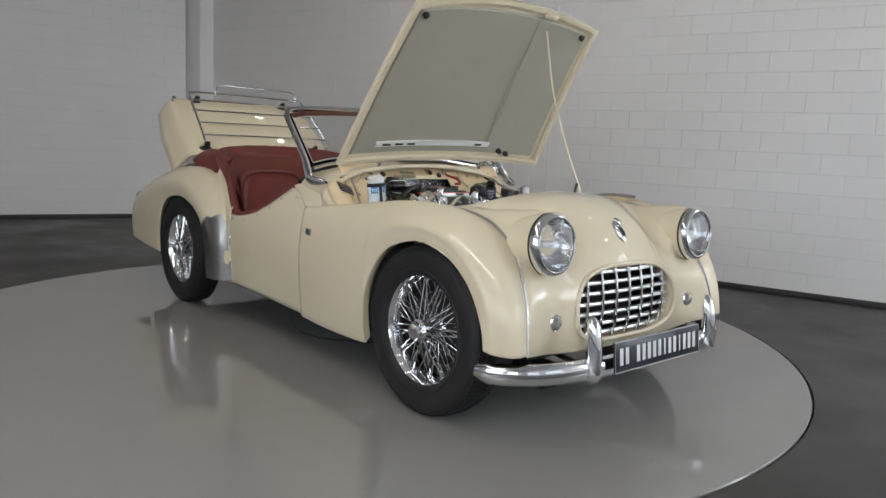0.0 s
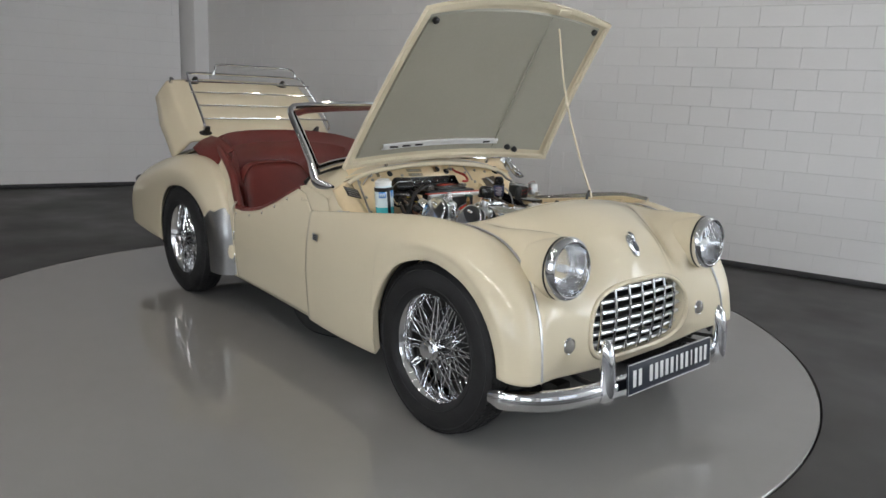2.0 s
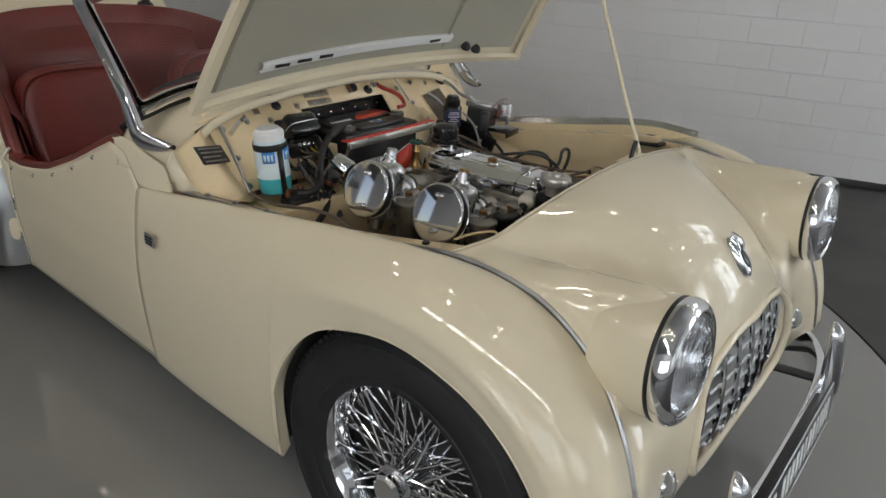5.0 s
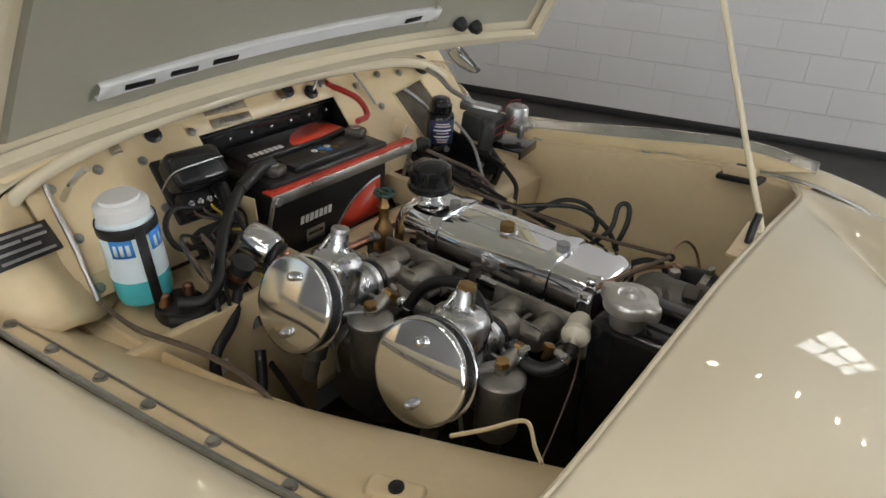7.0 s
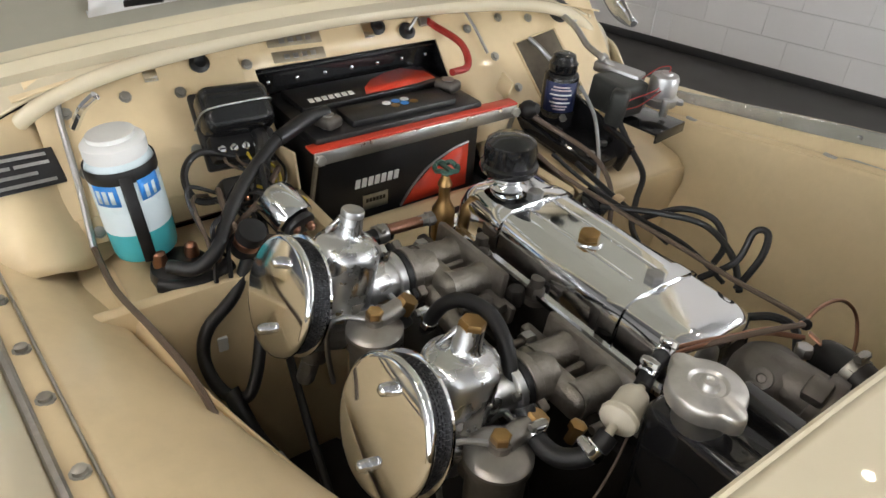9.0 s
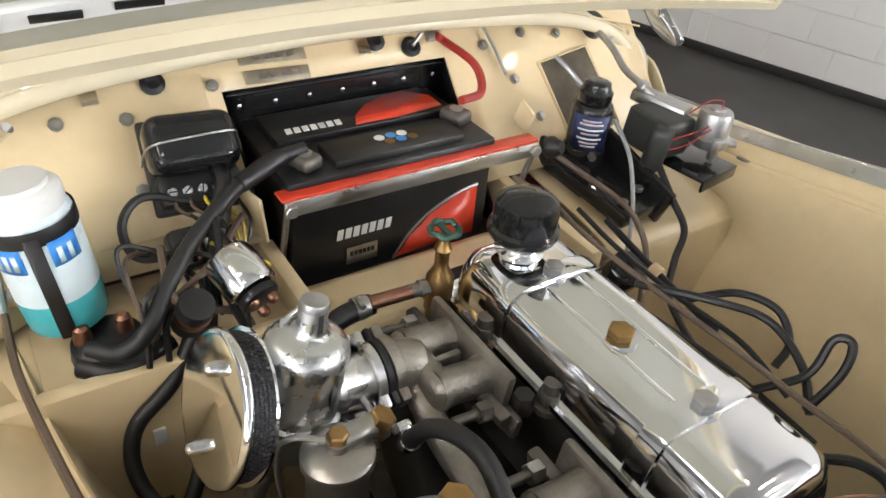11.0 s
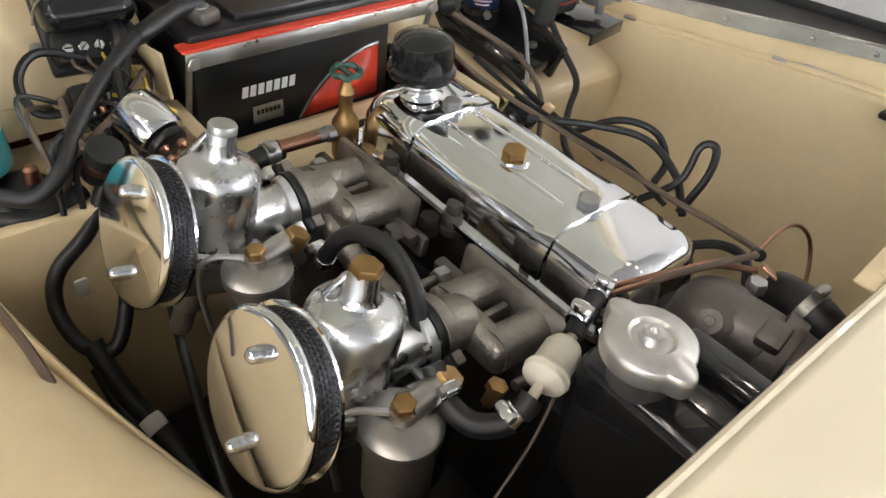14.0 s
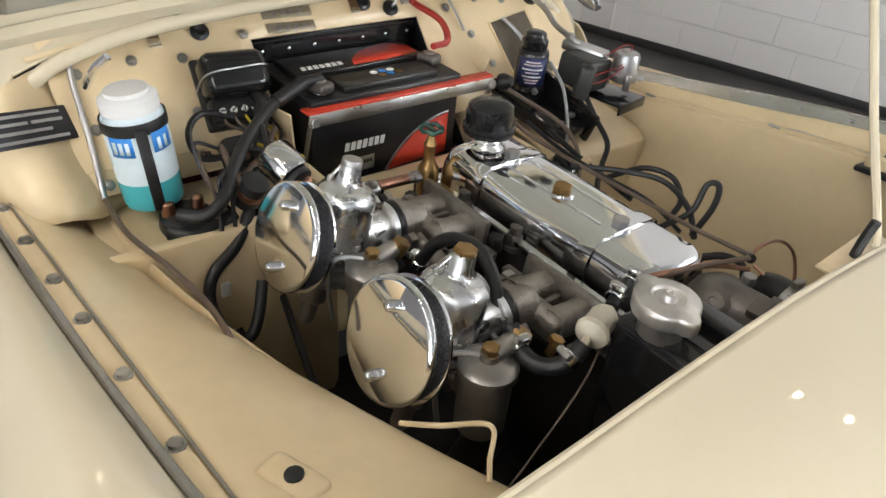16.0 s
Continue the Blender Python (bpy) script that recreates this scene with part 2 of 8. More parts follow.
def tube(pts, r, seg=8, n=None, bm=None, closed=False, smooth=True, taper=None):
    """A round bar or hose along points."""
    p = np.array(pts, float)
    if smooth and len(p) > 2:
        if closed:
            q = np.vstack([p[-2:], p, p[:3]])
            k = n or len(p) * 8
            c = catmull(q, (len(q) - 1) * 12 + 1)[24:24 + len(p) * 12]
            p = c[:: max(1, len(c) // k)]
        else:
            p = catmull(p, n or (len(p) - 1) * 7 + 1)
    t = np.roll(p, -1, 0) - np.roll(p, 1, 0) if closed else np.gradient(p, axis=0)
    t /= np.linalg.norm(t, axis=1)[:, None] + 1e-12
    side = np.cross(t[0], (0, 0, 1.0))
    if np.linalg.norm(side) < 0.1:
        side = np.cross(t[0], (0, 1.0, 0))
    rows = []
    a = np.linspace(0, 2 * np.pi, seg, endpoint=False)
    for i in range(len(p)):
        side = side - t[i] * (side @ t[i])
        side /= np.linalg.norm(side)
        up = np.cross(side, t[i])
        rr = r if taper is None else r * taper(i / (len(p) - 1))
        rows.append([p[i] + rr * (math.cos(q) * side + math.sin(q) * up) for q in a])
    b2 = bmesh.new()
    grid(np.array(rows), b2, close_u=closed, close_v=True)
    if not closed:
        b2.verts.ensure_lookup_table()
        for k in (0, len(p) - 1):
            b2.faces.new([b2.verts[k * seg + i] for i in range(seg)])
    return _put(b2, None, bm)


def rails(rows, nu, nv, soft=None):
    """A patch through rail curves: along each rail nu steps, across them nv."""
    along = [(pchip if soft and i in soft else catmull)(r, nu) for i, r in enumerate(rows)]
    A = np.array(along)
    return np.array([catmull(A[:, i], nv) for i in range(nu)])


def flip_y(rows, s):
    return [[(x, s * y, z) for x, y, z in r] for r in rows]


def hexnut(r, h, m=None, bm=None):
    return lathe([(r * 0.92, 0), (r, h * 0.12), (r, h * 0.85), (r * 0.85, h)], 6, m, bm)


def axes(origin, xdir, ydir):
    """A pose from an origin and two directions; z is their cross product."""
    x = Vector(xdir).normalized()
    z = x.cross(Vector(ydir)).normalized()
    y = z.cross(x)
    return Matrix.Translation(origin) @ Matrix((x, y, z)).transposed().to_4x4()

# ---- the hall ----
WALL_DIR = 16.1
CORNER = Vector((-6.89, 1.40, 0))
HEIGHT = 3.9


def setting(name, bm, material, label, m=None):
    ob = part(name, bm, material, None, label, m)
    ob["kind"] = "structure"
    return ob


def slab_with_hole(x0, x1, y0, y1, cx, cy, r, z0, z1, seg=128):
    """A floor sheet with a round opening."""
    bm = bmesh.new()
    a = np.linspace(0, 2 * np.pi, seg, endpoint=False)
    rows = []
    for k in range(2):
        ring = []
        for t in a:
            dx, dy = math.cos(t), math.sin(t)
            if k == 0:
                ring.append((cx + r * dx, cy + r * dy, z1))
            else:
                f = min(((x1 - cx) / dx if dx > 0 else (x0 - cx) / dx) if abs(dx) > 1e-9 else 1e9, ((y1 - cy) / dy if dy > 0 else (y0 - cy) / dy) if abs(dy) > 1e-9 else 1e9)
                ring.append((cx + f * dx, cy + f * dy, z1))
        rows.append(ring)
    rows.insert(0, [(x, y, z0) for x, y, z in rows[0]])
    return grid(np.array(rows), bm, close_v=True)


TABLE_C, TABLE_R = (-1.294, -0.087), 2.321
setting("floor", slab_with_hole(-10, 8, -8, 5, *TABLE_C, TABLE_R + 0.009, -0.06, 0.0), FLOORM, "dark grey smooth coated floor around the turntable")
setting("floor_pit", box(5, 5, 0.02, m=Matrix.Translation((*TABLE_C, -0.07))), UNDER, "black gap below the turntable edge")
table = part("turntable", lathe([(0.0, -0.05), (TABLE_R, -0.05), (TABLE_R, -0.002), (TABLE_R - 0.004, 0.002), (0.0, 0.002)], 160), TABLEM, None, "round light grey glossy turntable set flush in the floor", Matrix.Translation((*TABLE_C, 0)))
tagged(table, category="turntable", kind="structure")

# block walls: a core with courses of painted blocks before it
COURSE, BLOCK, JOINT, UPRIGHT = 0.151, 0.302, 0.0030, 0.0009
block_mesh = {}


def block(w, h):
    key = (round(w, 3), round(h, 3))
    if key not in block_mesh:
        bm = bmesh.new()
        b = 0.0012
        P = [[(x * (w / 2 - i * b), -0.006 - i * 0.0015 + 0.0015, z * (h / 2 - i * b)) for x, z in ((-1, -1), (1, -1), (1, 1), (-1, 1))] for i in (0, 1)]
        P.insert(0, [(x, 0.0, z) for x, _, z in P[0]])
        grid(np.array(P), bm, close_v=True)
        bm.verts.ensure_lookup_table()
        bm.faces.new([bm.verts[8 + i] for i in range(4)])
        finish(bm, 20)
        me = bpy.data.meshes.new("block")
        bm.to_mesh(me)
        bm.free()
        me.materials.append(WHITEP)
        block_mesh[key] = me
    return block_mesh[key]


def glaze(tag_, m, holes, thick, day):
    """Steel-framed windows with their daylight in the openings of a wall; holes: rows of x0, x1, z0, z1 and, where it differs, the daylight."""
    for n, (x0, x1, z0, z1, *bright) in enumerate(holes):
        w, h = x1 - x0, z1 - z0
        fr = bmesh.new()
        for a, b, c, d in ((0, w, 0, 0.05), (0, w, h - 0.05, h), (0, 0.05, 0, h), (w - 0.05, w, 0, h)):
            box(b - a, 0.06, d - c, 0.004, m=Matrix.Translation(((a + b) / 2, 0, (c + d) / 2)), bm=fr)
        win = setting("window_%s_%d" % (tag_, n + 1), fr, SATIN, "steel-framed hall window with panes", m @ Matrix.Translation((x0, thick / 2, z0)))
        k = max(2, round(w / 0.5))
        for i in range(1, k):
            part("muntin", box(0.045, 0.04, h - 0.1, 0.003, m=Matrix.Translation((w * i / k, 0, h / 2))), SATIN, win)
        part("muntin", box(w - 0.1, 0.04, 0.045, 0.003, m=Matrix.Translation((w / 2, 0, h / 2))), SATIN, win)
        pane = part("pane", box(w - 0.1, 0.006, h - 0.1, m=Matrix.Translation((w / 2, 0.012, h / 2))), GLASS, win)
        pane.visible_shadow = False
        area_lamp("window_daylight", m @ Matrix.Translation((x0 + w / 2, thick + 0.12, z0 + h / 2)) @ pose(0, 0, 0, -90), w, h, (bright[0] if bright else day) * w * h, (0.94, 0.98, 1.0))


def pierced(length, thick, holes):
    """A wall slab with openings through it."""
    bm = bmesh.new()
    xs = sorted({0.0, length, *(h[0] for h in holes), *(h[1] for h in holes)})
    for a, b in zip(xs, xs[1:]):
        cuts = [(h[2], h[3]) for h in holes if h[0] <= a and b <= h[1]]
        z = 0.0
        for z0, z1 in sorted(cuts) + [(HEIGHT, HEIGHT)]:
            if z0 - z > 0.01:
                box(b - a, thick, z0 - z, m=Matrix.Translation(((a + b) / 2, thick / 2, (z + z0) / 2)), bm=bm)
            z = z1
    return bm


def block_wall(name, origin, angle, length, label, near=(0, 0), holes=()):
    """A painted block wall that starts at origin and runs at an angle; near: the stretch whose blocks are parts."""
    m = pose(*origin, 0, 0, angle)
    core = setting(name, pierced(length, 0.2, holes), MORTAR, label, m)
    rest = bmesh.new()
    z, k = 0.0, 0
    while z < HEIGHT:
        h = min(0.185 if k == 0 else COURSE, HEIGHT - z)
        x = -(k % 2) * BLOCK / 2 - (0.02 if k % 3 == 0 else 0.0)
        while x < length:
            cuts = [(max(x, 0), min(x + BLOCK, length))]
            for x0, x1, z0, z1 in holes:
                if z + h > z0 and z < z1:
                    cuts = [q for a, b in cuts for q in ((a, min(b, x0)), (max(a, x1), b)) if q[1] - q[0] > 0.02]
            for a, b in cuts:
                if b - a < 0.03:
                    continue
                c = ((a + b) / 2, random.uniform(-0.0008, 0.0008), z + h / 2)
                if near[0] < a < near[1] and z < 2.1:
                    o = new("block", block(b - a - UPRIGHT, h - JOINT))
                    o.parent = core
                    o.matrix_local = Matrix.Translation(c)
                else:
                    t = block(b - a - UPRIGHT, h - JOINT).copy()
                    t.transform(Matrix.Translation(c))
                    rest.from_mesh(t)
                    bpy.data.meshes.remove(t)
            x += BLOCK
        z += h
        k += 1
    o = part("wall_blocks", rest, WHITEP, core, "white painted wall blocks", recalc=False)
    o["kind"] = "stuff"
    part("skirting", box(length, 0.012, 0.045, 0.003, m=Matrix.Translation((length / 2, -0.016, 0.0225))), PLINTH, core, "dark strip along the foot of the wall")
    glaze(name.split("_")[-1], m, holes, 0.2, SKY)
    return core


# along the car's far side, and across behind its tail
block_wall("wall_north", (CORNER.x, CORNER.y, 0), WALL_DIR, 16.0, "white painted block wall with fine joints", (3.6, 9.0), [(8.4, 9.8, 2.8, 3.8), (10.55, 12.0, 0.9, 2.95)])
back_dir = math.degrees(math.atan2(1.2, 0.19))
back = Vector((CORNER.x - 0.04, CORNER.y - 0.25, 0))
away = Vector((math.cos(radians(back_dir)), math.sin(radians(back_dir)), 0))
block_wall("wall_west", tuple(back - away * 9.6), back_dir, 9.6, "white painted block wall in the shade", (0, 0))
setting("pillar", box(0.32, 0.34, HEIGHT, 0.006, m=Matrix.Translation((CORNER.x - 0.02, CORNER.y - 0.04, HEIGHT / 2)) @ pose(0, 0, 0, 0, 0, WALL_DIR)), WHITEP, "plain white corner pillar")
# a conduit up the far wall
u = Vector((math.cos(radians(WALL_DIR)), math.sin(radians(WALL_DIR)), 0))
q = CORNER + u * 4.72 + Vector((0.22, -1, 0)).normalized() * 0.026
setting("wall_conduit", box(0.012, 0.008, HEIGHT - 0.1, 0.002, m=Matrix.Translation((q.x, q.y, HEIGHT / 2)) @ pose(0, 0, 0, 0, 0, WALL_DIR)), WHITEP, "thin white painted cover strip on the wall")


def window_wall(name, origin, angle, length, holes, label, thick=0.3):
    """A plastered wall with glazed openings."""
    m = pose(*origin, 0, 0, angle)
    wall = setting(name, pierced(length, thick, holes), WHITEP, label, m)
    glaze(name.split("_")[-1], m, holes, thick, DAY)
    return wall


n_ = Vector((-u.y, u.x, 0))
east0 = CORNER + u * 12.2
window_wall("wall_east", tuple(east0), WALL_DIR - 90, 10.0, [(0.12, 1.72, 0.7, 3.3, 48.0), (3.5, 5.3, 0.8, 2.5, 6.0), (6.0, 7.8, 0.8, 2.5, 6.0)], "white plastered wall with large windows")
south0 = east0 - n_ * 8.6
window_wall("wall_south", tuple(south0), WALL_DIR + 180, 13.5, [(1.0 + 2.3 * k, 2.8 + 2.3 * k, 0.9, 2.7) for k in range(3)], "white plastered wall with large windows")
cm = pose(CORNER.x, CORNER.y, 0, 0, 0, WALL_DIR)
setting("ceiling", box(18, 14, 0.2, m=cm @ Matrix.Translation((5.5, -5, HEIGHT + 0.1))), CEIL, "plain grey unseen ceiling of the hall, darkened to cut fill light")

# rows of ceiling spotlights
def spot_row(x, y):
    o = new("ceiling_spotlight")
    o.matrix_world = Matrix.Translation((x, y, HEIGHT))
    tagged(o, "small round white ceiling spotlight, switched on", "ceiling lamp", "ceiling spotlights")
    part("housing", lathe([(0.02, 0.0), (0.075, 0.0), (0.085, -0.10), (0.075, -0.105), (0.07, -0.08), (0.0, -0.075)], 20), WHITEP, o)
    part("lens", lathe([(0.0, -0.09), (0.055, -0.09), (0.062, -0.082), (0.0, -0.082)], 20), BULB, o)
    return o


first = spot_row(-4.9, -1.0)
for i in range(6):
    for j in range(2):
        if i or j:
            copy_thing(first, Matrix.Translation((-4.9 + i * 1.35, -1.0 - j * 0.55 - 0.16 * i + 0.15 * (i % 2), HEIGHT)))

# invented row of unseen spots close to the far wall, added to brighten it
for i in range(9):
    copy_thing(first, Matrix.Translation((-3.7 + i * 0.95, 0.60 + 0.2886 * (3.19 + i * 0.95), HEIGHT)))



# a row of tube lamps under the ceiling
def strip_lamp(m):
    o = new("ceiling_strip_lamp")
    o.matrix_world = m
    tagged(o, "long white ceiling lamp with a glowing tube, switched on", "ceiling lamp", "ceiling strip lamps")
    part("housing", box(0.62, 0.26, 0.05, 0.006, m=Matrix.Translation((0, 0, -0.025))), WHITEP, o)
    part("diffuser", box(0.56, 0.20, 0.02, 0.004, m=Matrix.Translation((0, 0, -0.06))), TUBE, o)
    return o


strip = strip_lamp(Matrix.Translation((-1.2, -2.75, HEIGHT)) @ pose(0, 0, 0, 0, 0, -16))
for i in range(1, 8):
    copy_thing(strip, Matrix.Translation((-1.2 + i * 0.72, -2.75 - i * 0.205, HEIGHT)) @ pose(0, 0, 0, 0, 0, -16))

# a thin cable lying on the turntable under the car
o = part("floor_cable", tube([(-1.60, -0.34, 0.006), (-1.42, -0.41, 0.006), (-1.24, -0.45, 0.006), (-1.10, -0.42, 0.006), (-0.98, -0.33, 0.006), (-0.88, -0.24, 0.006), (-0.84, -0.12, 0.006)], 0.0035, 6, n=60), RUBBER, None, "thin black cable lying on the turntable")
tagged(o, category="cable")

# ---- the car: x ahead, y to its left, front axle at x = 0 ----
car = new("roadster")
tagged(car, "cream open two-seat classic roadster with raised bonnet and boot lid", "car")
FZ = 0.312
REAR_X = -2.235

# front wing: seam, crest, shoulder, flank and lower edge, from the door to the nose
W_SEAM = [(-0.888, 0.578, 0.672), (-0.70, 0.560, 0.684), (-0.52, 0.550, 0.698), (-0.335, 0.538, 0.712), (-0.29, 0.535, 0.716), (-0.22, 0.530, 0.722), (-0.12, 0.522, 0.732), (0.02, 0.506, 0.745), (0.16, 0.492, 0.722), (0.28, 0.497, 0.655), (0.362, 0.515, 0.548), (0.408, 0.532, 0.43), (0.427, 0.543, 0.318)]
W_CREST = [(-0.888, 0.594, 0.655), (-0.70, 0.588, 0.690), (-0.52, 0.582, 0.715), (-0.335, 0.577, 0.742), (-0.29, 0.576, 0.748), (-0.22, 0.574, 0.757), (-0.12, 0.570, 0.765), (0.02, 0.566, 0.764), (0.18, 0.565, 0.734), (0.298, 0.576, 0.656), (0.378, 0.590, 0.546), (0.416, 0.598, 0.43), (0.430, 0.602, 0.320)]
W_SIDE = [(-0.888, 0.610, 0.53), (-0.70, 0.622, 0.56), (-0.52, 0.634, 0.60), (-0.335, 0.641, 0.645), (-0.305, 0.642, 0.652), (-0.245, 0.644, 0.668), (-0.14, 0.646, 0.692), (0.015, 0.647, 0.702), (0.165, 0.646, 0.672), (0.275, 0.645, 0.595), (0.342, 0.643, 0.50), (0.372, 0.640, 0.41), (0.382, 0.637, 0.322)]
W_FLANK = [(-0.888, 0.613, 0.40), (-0.70, 0.627, 0.40), (-0.52, 0.637, 0.41), (-0.335, 0.642, 0.425), (-0.328, 0.646, 0.50), (-0.262, 0.648, 0.588), (-0.15, 0.649, 0.645), (0.012, 0.650, 0.670), (0.152, 0.649, 0.641), (0.258, 0.648, 0.570), (0.322, 0.647, 0.475), (0.352, 0.645, 0.395), (0.360, 0.644, 0.326)]
W_EDGE = [(-0.888, 0.594, 0.190), (-0.70, 0.604, 0.186), (-0.52, 0.612, 0.190), (-0.338, 0.624, 0.205), (-0.331, 0.641, 0.36), (-0.263, 0.643, 0.510), (-0.152, 0.644, 0.602), (0.010, 0.645, 0.638), (0.142, 0.645, 0.611), (0.240, 0.644, 0.546), (0.303, 0.643, 0.456), (0.331, 0.643, 0.380), (0.340, 0.643, 0.328)]


def front_wing(s):
    rows = [W_SEAM, W_CREST, W_SIDE, W_FLANK, W_EDGE, [(x, y - 0.028, z + 0.004) for x, y, z in W_EDGE]]
    P = rails(rows, 120, 46, soft=(4, 5))
    ease = np.clip((33 - np.arange(46)) / 12, 0, 1)[None, :, None] * np.clip((np.arange(46)) / 6, 0, 1)[None, :, None]
    for _ in range(24):
        P[1:-1] += ease * ((P[:-2] + P[2:]) / 2 - P[1:-1]) / 2
    for _ in range(10):
        P[:, 1:35] += ((P[:, :34] + P[:, 2:36]) / 2 - P[:, 1:35]) / 2
    P[..., 1] *= s
    w = part("front_wing", grid(P), CREAM, car, "cream painted front wing with open wheel arch", thick=0.003)
    part("wing_beading", tube([(x, s * (y - 0.002), z + 0.003) for x, y, z in pchip(W_SEAM[2:], 60)], 0.0042, 6, smooth=False), STEEL, w, "thin grey metal beading along the wing seam")
    # arch lip
    part("arch_lip", tube([(x, s * (y - 0.001), z) for x, y, z in pchip(W_EDGE[3:], 70)], 0.0035, 6, smooth=False), CREAM, w)
    return w


right_wing, left_wing = front_wing(-1), front_wing(1)

# nose: columns from the bonnet edge over the front to the lower edge
N_MID = [(0.045, 0, 0.804), (0.13, 0, 0.793), (0.22, 0, 0.763), (0.303, 0, 0.714), (0.356, 0, 0.646), (0.386, 0, 0.580), (0.402, 0, 0.505), (0.408, 0, 0.43), (0.404, 0, 0.35), (0.385, 0, 0.270)]
N_Q = [(0.045, 0.16, 0.797), (0.13, 0.160, 0.784), (0.215, 0.158, 0.749), (0.294, 0.157, 0.699), (0.348, 0.158, 0.630), (0.382, 0.16, 0.565), (0.401, 0.163, 0.495), (0.407, 0.165, 0.425), (0.404, 0.166, 0.35), (0.386, 0.166, 0.272)]
N_SHOULDER = [(0.043, 0.30, 0.780), (0.125, 0.275, 0.762), (0.212, 0.247, 0.722), (0.282, 0.232, 0.672), (0.340, 0.226, 0.609), (0.377, 0.225, 0.552), (0.399, 0.227, 0.490), (0.406, 0.229, 0.423), (0.403, 0.230, 0.35), (0.387, 0.230, 0.276)]
N_VALLEY = [(0.038, 0.395, 0.762), (0.115, 0.348, 0.736), (0.206, 0.313, 0.693), (0.276, 0.297, 0.649), (0.333, 0.29, 0.596), (0.372, 0.289, 0.545), (0.396, 0.290, 0.485), (0.404, 0.292, 0.42), (0.402, 0.293, 0.35), (0.387, 0.294, 0.28)]
N_POD_IN = [(0.032, 0.430, 0.757), (0.112, 0.392, 0.738), (0.22, 0.358, 0.722), (0.318, 0.338, 0.692), (0.352, 0.336, 0.648), (0.364, 0.346, 0.575), (0.388, 0.352, 0.50), (0.399, 0.355, 0.42), (0.400, 0.358, 0.35), (0.388, 0.36, 0.286)]
N_POD = [(0.022, 0.455, 0.753), (0.12, 0.432, 0.748), (0.24, 0.419, 0.759), (0.350, 0.418, 0.758), (0.354, 0.418, 0.672), (0.356, 0.42, 0.585), (0.387, 0.424, 0.505), (0.400, 0.428, 0.42), (0.403, 0.432, 0.35), (0.394, 0.434, 0.295)]
N_POD_OUT = [(0.012, 0.480, 0.749), (0.12, 0.466, 0.743), (0.225, 0.474, 0.726), (0.302, 0.488, 0.692), (0.328, 0.494, 0.640), (0.352, 0.492, 0.570), (0.390, 0.492, 0.505), (0.407, 0.496, 0.42), (0.412, 0.499, 0.35), (0.406, 0.500, 0.302)]
N_SEAM = [(0.0, 0.506, 0.745), (0.13, 0.493, 0.730), (0.232, 0.492, 0.688), (0.298, 0.501, 0.636), (0.348, 0.512, 0.570), (0.378, 0.520, 0.512), (0.400, 0.529, 0.452), (0.415, 0.536, 0.39), (0.423, 0.540, 0.345), (0.427, 0.543, 0.312)]
half = [N_Q, N_SHOULDER, N_VALLEY, N_POD_IN, N_POD, N_POD_OUT, N_SEAM]
cols = [[(x, -y, z) for x, y, z in c] for c in half[::-1]] + [N_MID] + half
P = rails(cols, 110, 170)


def mouth(y, z):
    """Below one inside the grille opening."""
    a = abs(y) / max(0.05, 0.290 - 0.05 * min(2.0, max(0.0, (z - 0.42) / 0.15)) ** 2)
    b = (z - 0.437) / 0.135
    return (a**3.4 + abs(b) ** 3.0) ** 0.31


bm = grid(P)
for f in [f for f in bm.faces if f.calc_center_median().x > 0.3 and mouth(f.calc_center_median().y, f.calc_center_median().z) < 0.985]:
    bm.faces.remove(f)
nose = part("nose_panel", bm, CREAM, car, "cream nose panel with headlamp pods and grille opening", thick=0.003)
ring, inner = [], []
for t in np.linspace(0, 2 * np.pi, 72, endpoint=False):
    lo, hi = 0.0, 0.5
    for _ in range(30):
        k = (lo + hi) / 2
        lo, hi = (k, hi) if mouth(k * math.cos(t), 0.437 + k * math.sin(t)) < 1 else (lo, k)
    y, z = lo * math.cos(t), 0.437 + lo * math.sin(t)
    x = float(np.interp(abs(y), (0, 0.162, 0.288), [np.interp(-z, [-c[2] for c in col], [c[0] for c in col]) for col in (N_MID, N_Q, N_VALLEY)]))
    ring.append((x, y, z))
part("grille_surround", tube([(x + 0.001, y, z) for x, y, z in ring], 0.0095, 10, closed=True, smooth=False), CREAM, nose, "rolled cream edge of the grille opening")
bm = grid(np.array([[(x - d, y * k, 0.437 + (z - 0.437) * k) for x, y, z in ring] for d, k in ((0.0, 1.0), (0.02, 0.985), (0.05, 0.97))]), close_v=True)
part("grille_recess", bm, CREAM, nose)
# grille: upright bars before level ones
for k in range(-3, 4):
    y = k * 0.073
    zs = [z for z in np.linspace(0.30, 0.575, 60) if mouth(y, z) < 0.97]
    pts = [(float(np.interp(-z, [-c[2] for c in N_MID], [c[0] for c in N_MID])) - 0.004 - 0.25 * y * y, y, z) for z in np.linspace(zs[0], zs[-1], 8)]
    part("grille_bar", tube(pts, 0.0050, 8), CHROME, nose)
for z in np.linspace(0.328, 0.548, 7):
    w = max(y for y in np.linspace(0, 0.30, 90) if mouth(y, z) < 0.97)
    x = float(np.interp(-z, [-c[2] for c in N_MID], [c[0] for c in N_MID])) - 0.014
    b2 = grid(np.array([[(x - 0.25 * y * y + dx, y, z + dz) for y in np.linspace(-w, w, 13)] for dx, dz in ((0.004, 0.006), (0.006, 0.0), (0.003, -0.006), (-0.012, -0.008), (-0.012, 0.006))]), close_u=True)
    part("grille_slat", b2, SLATM, nose)
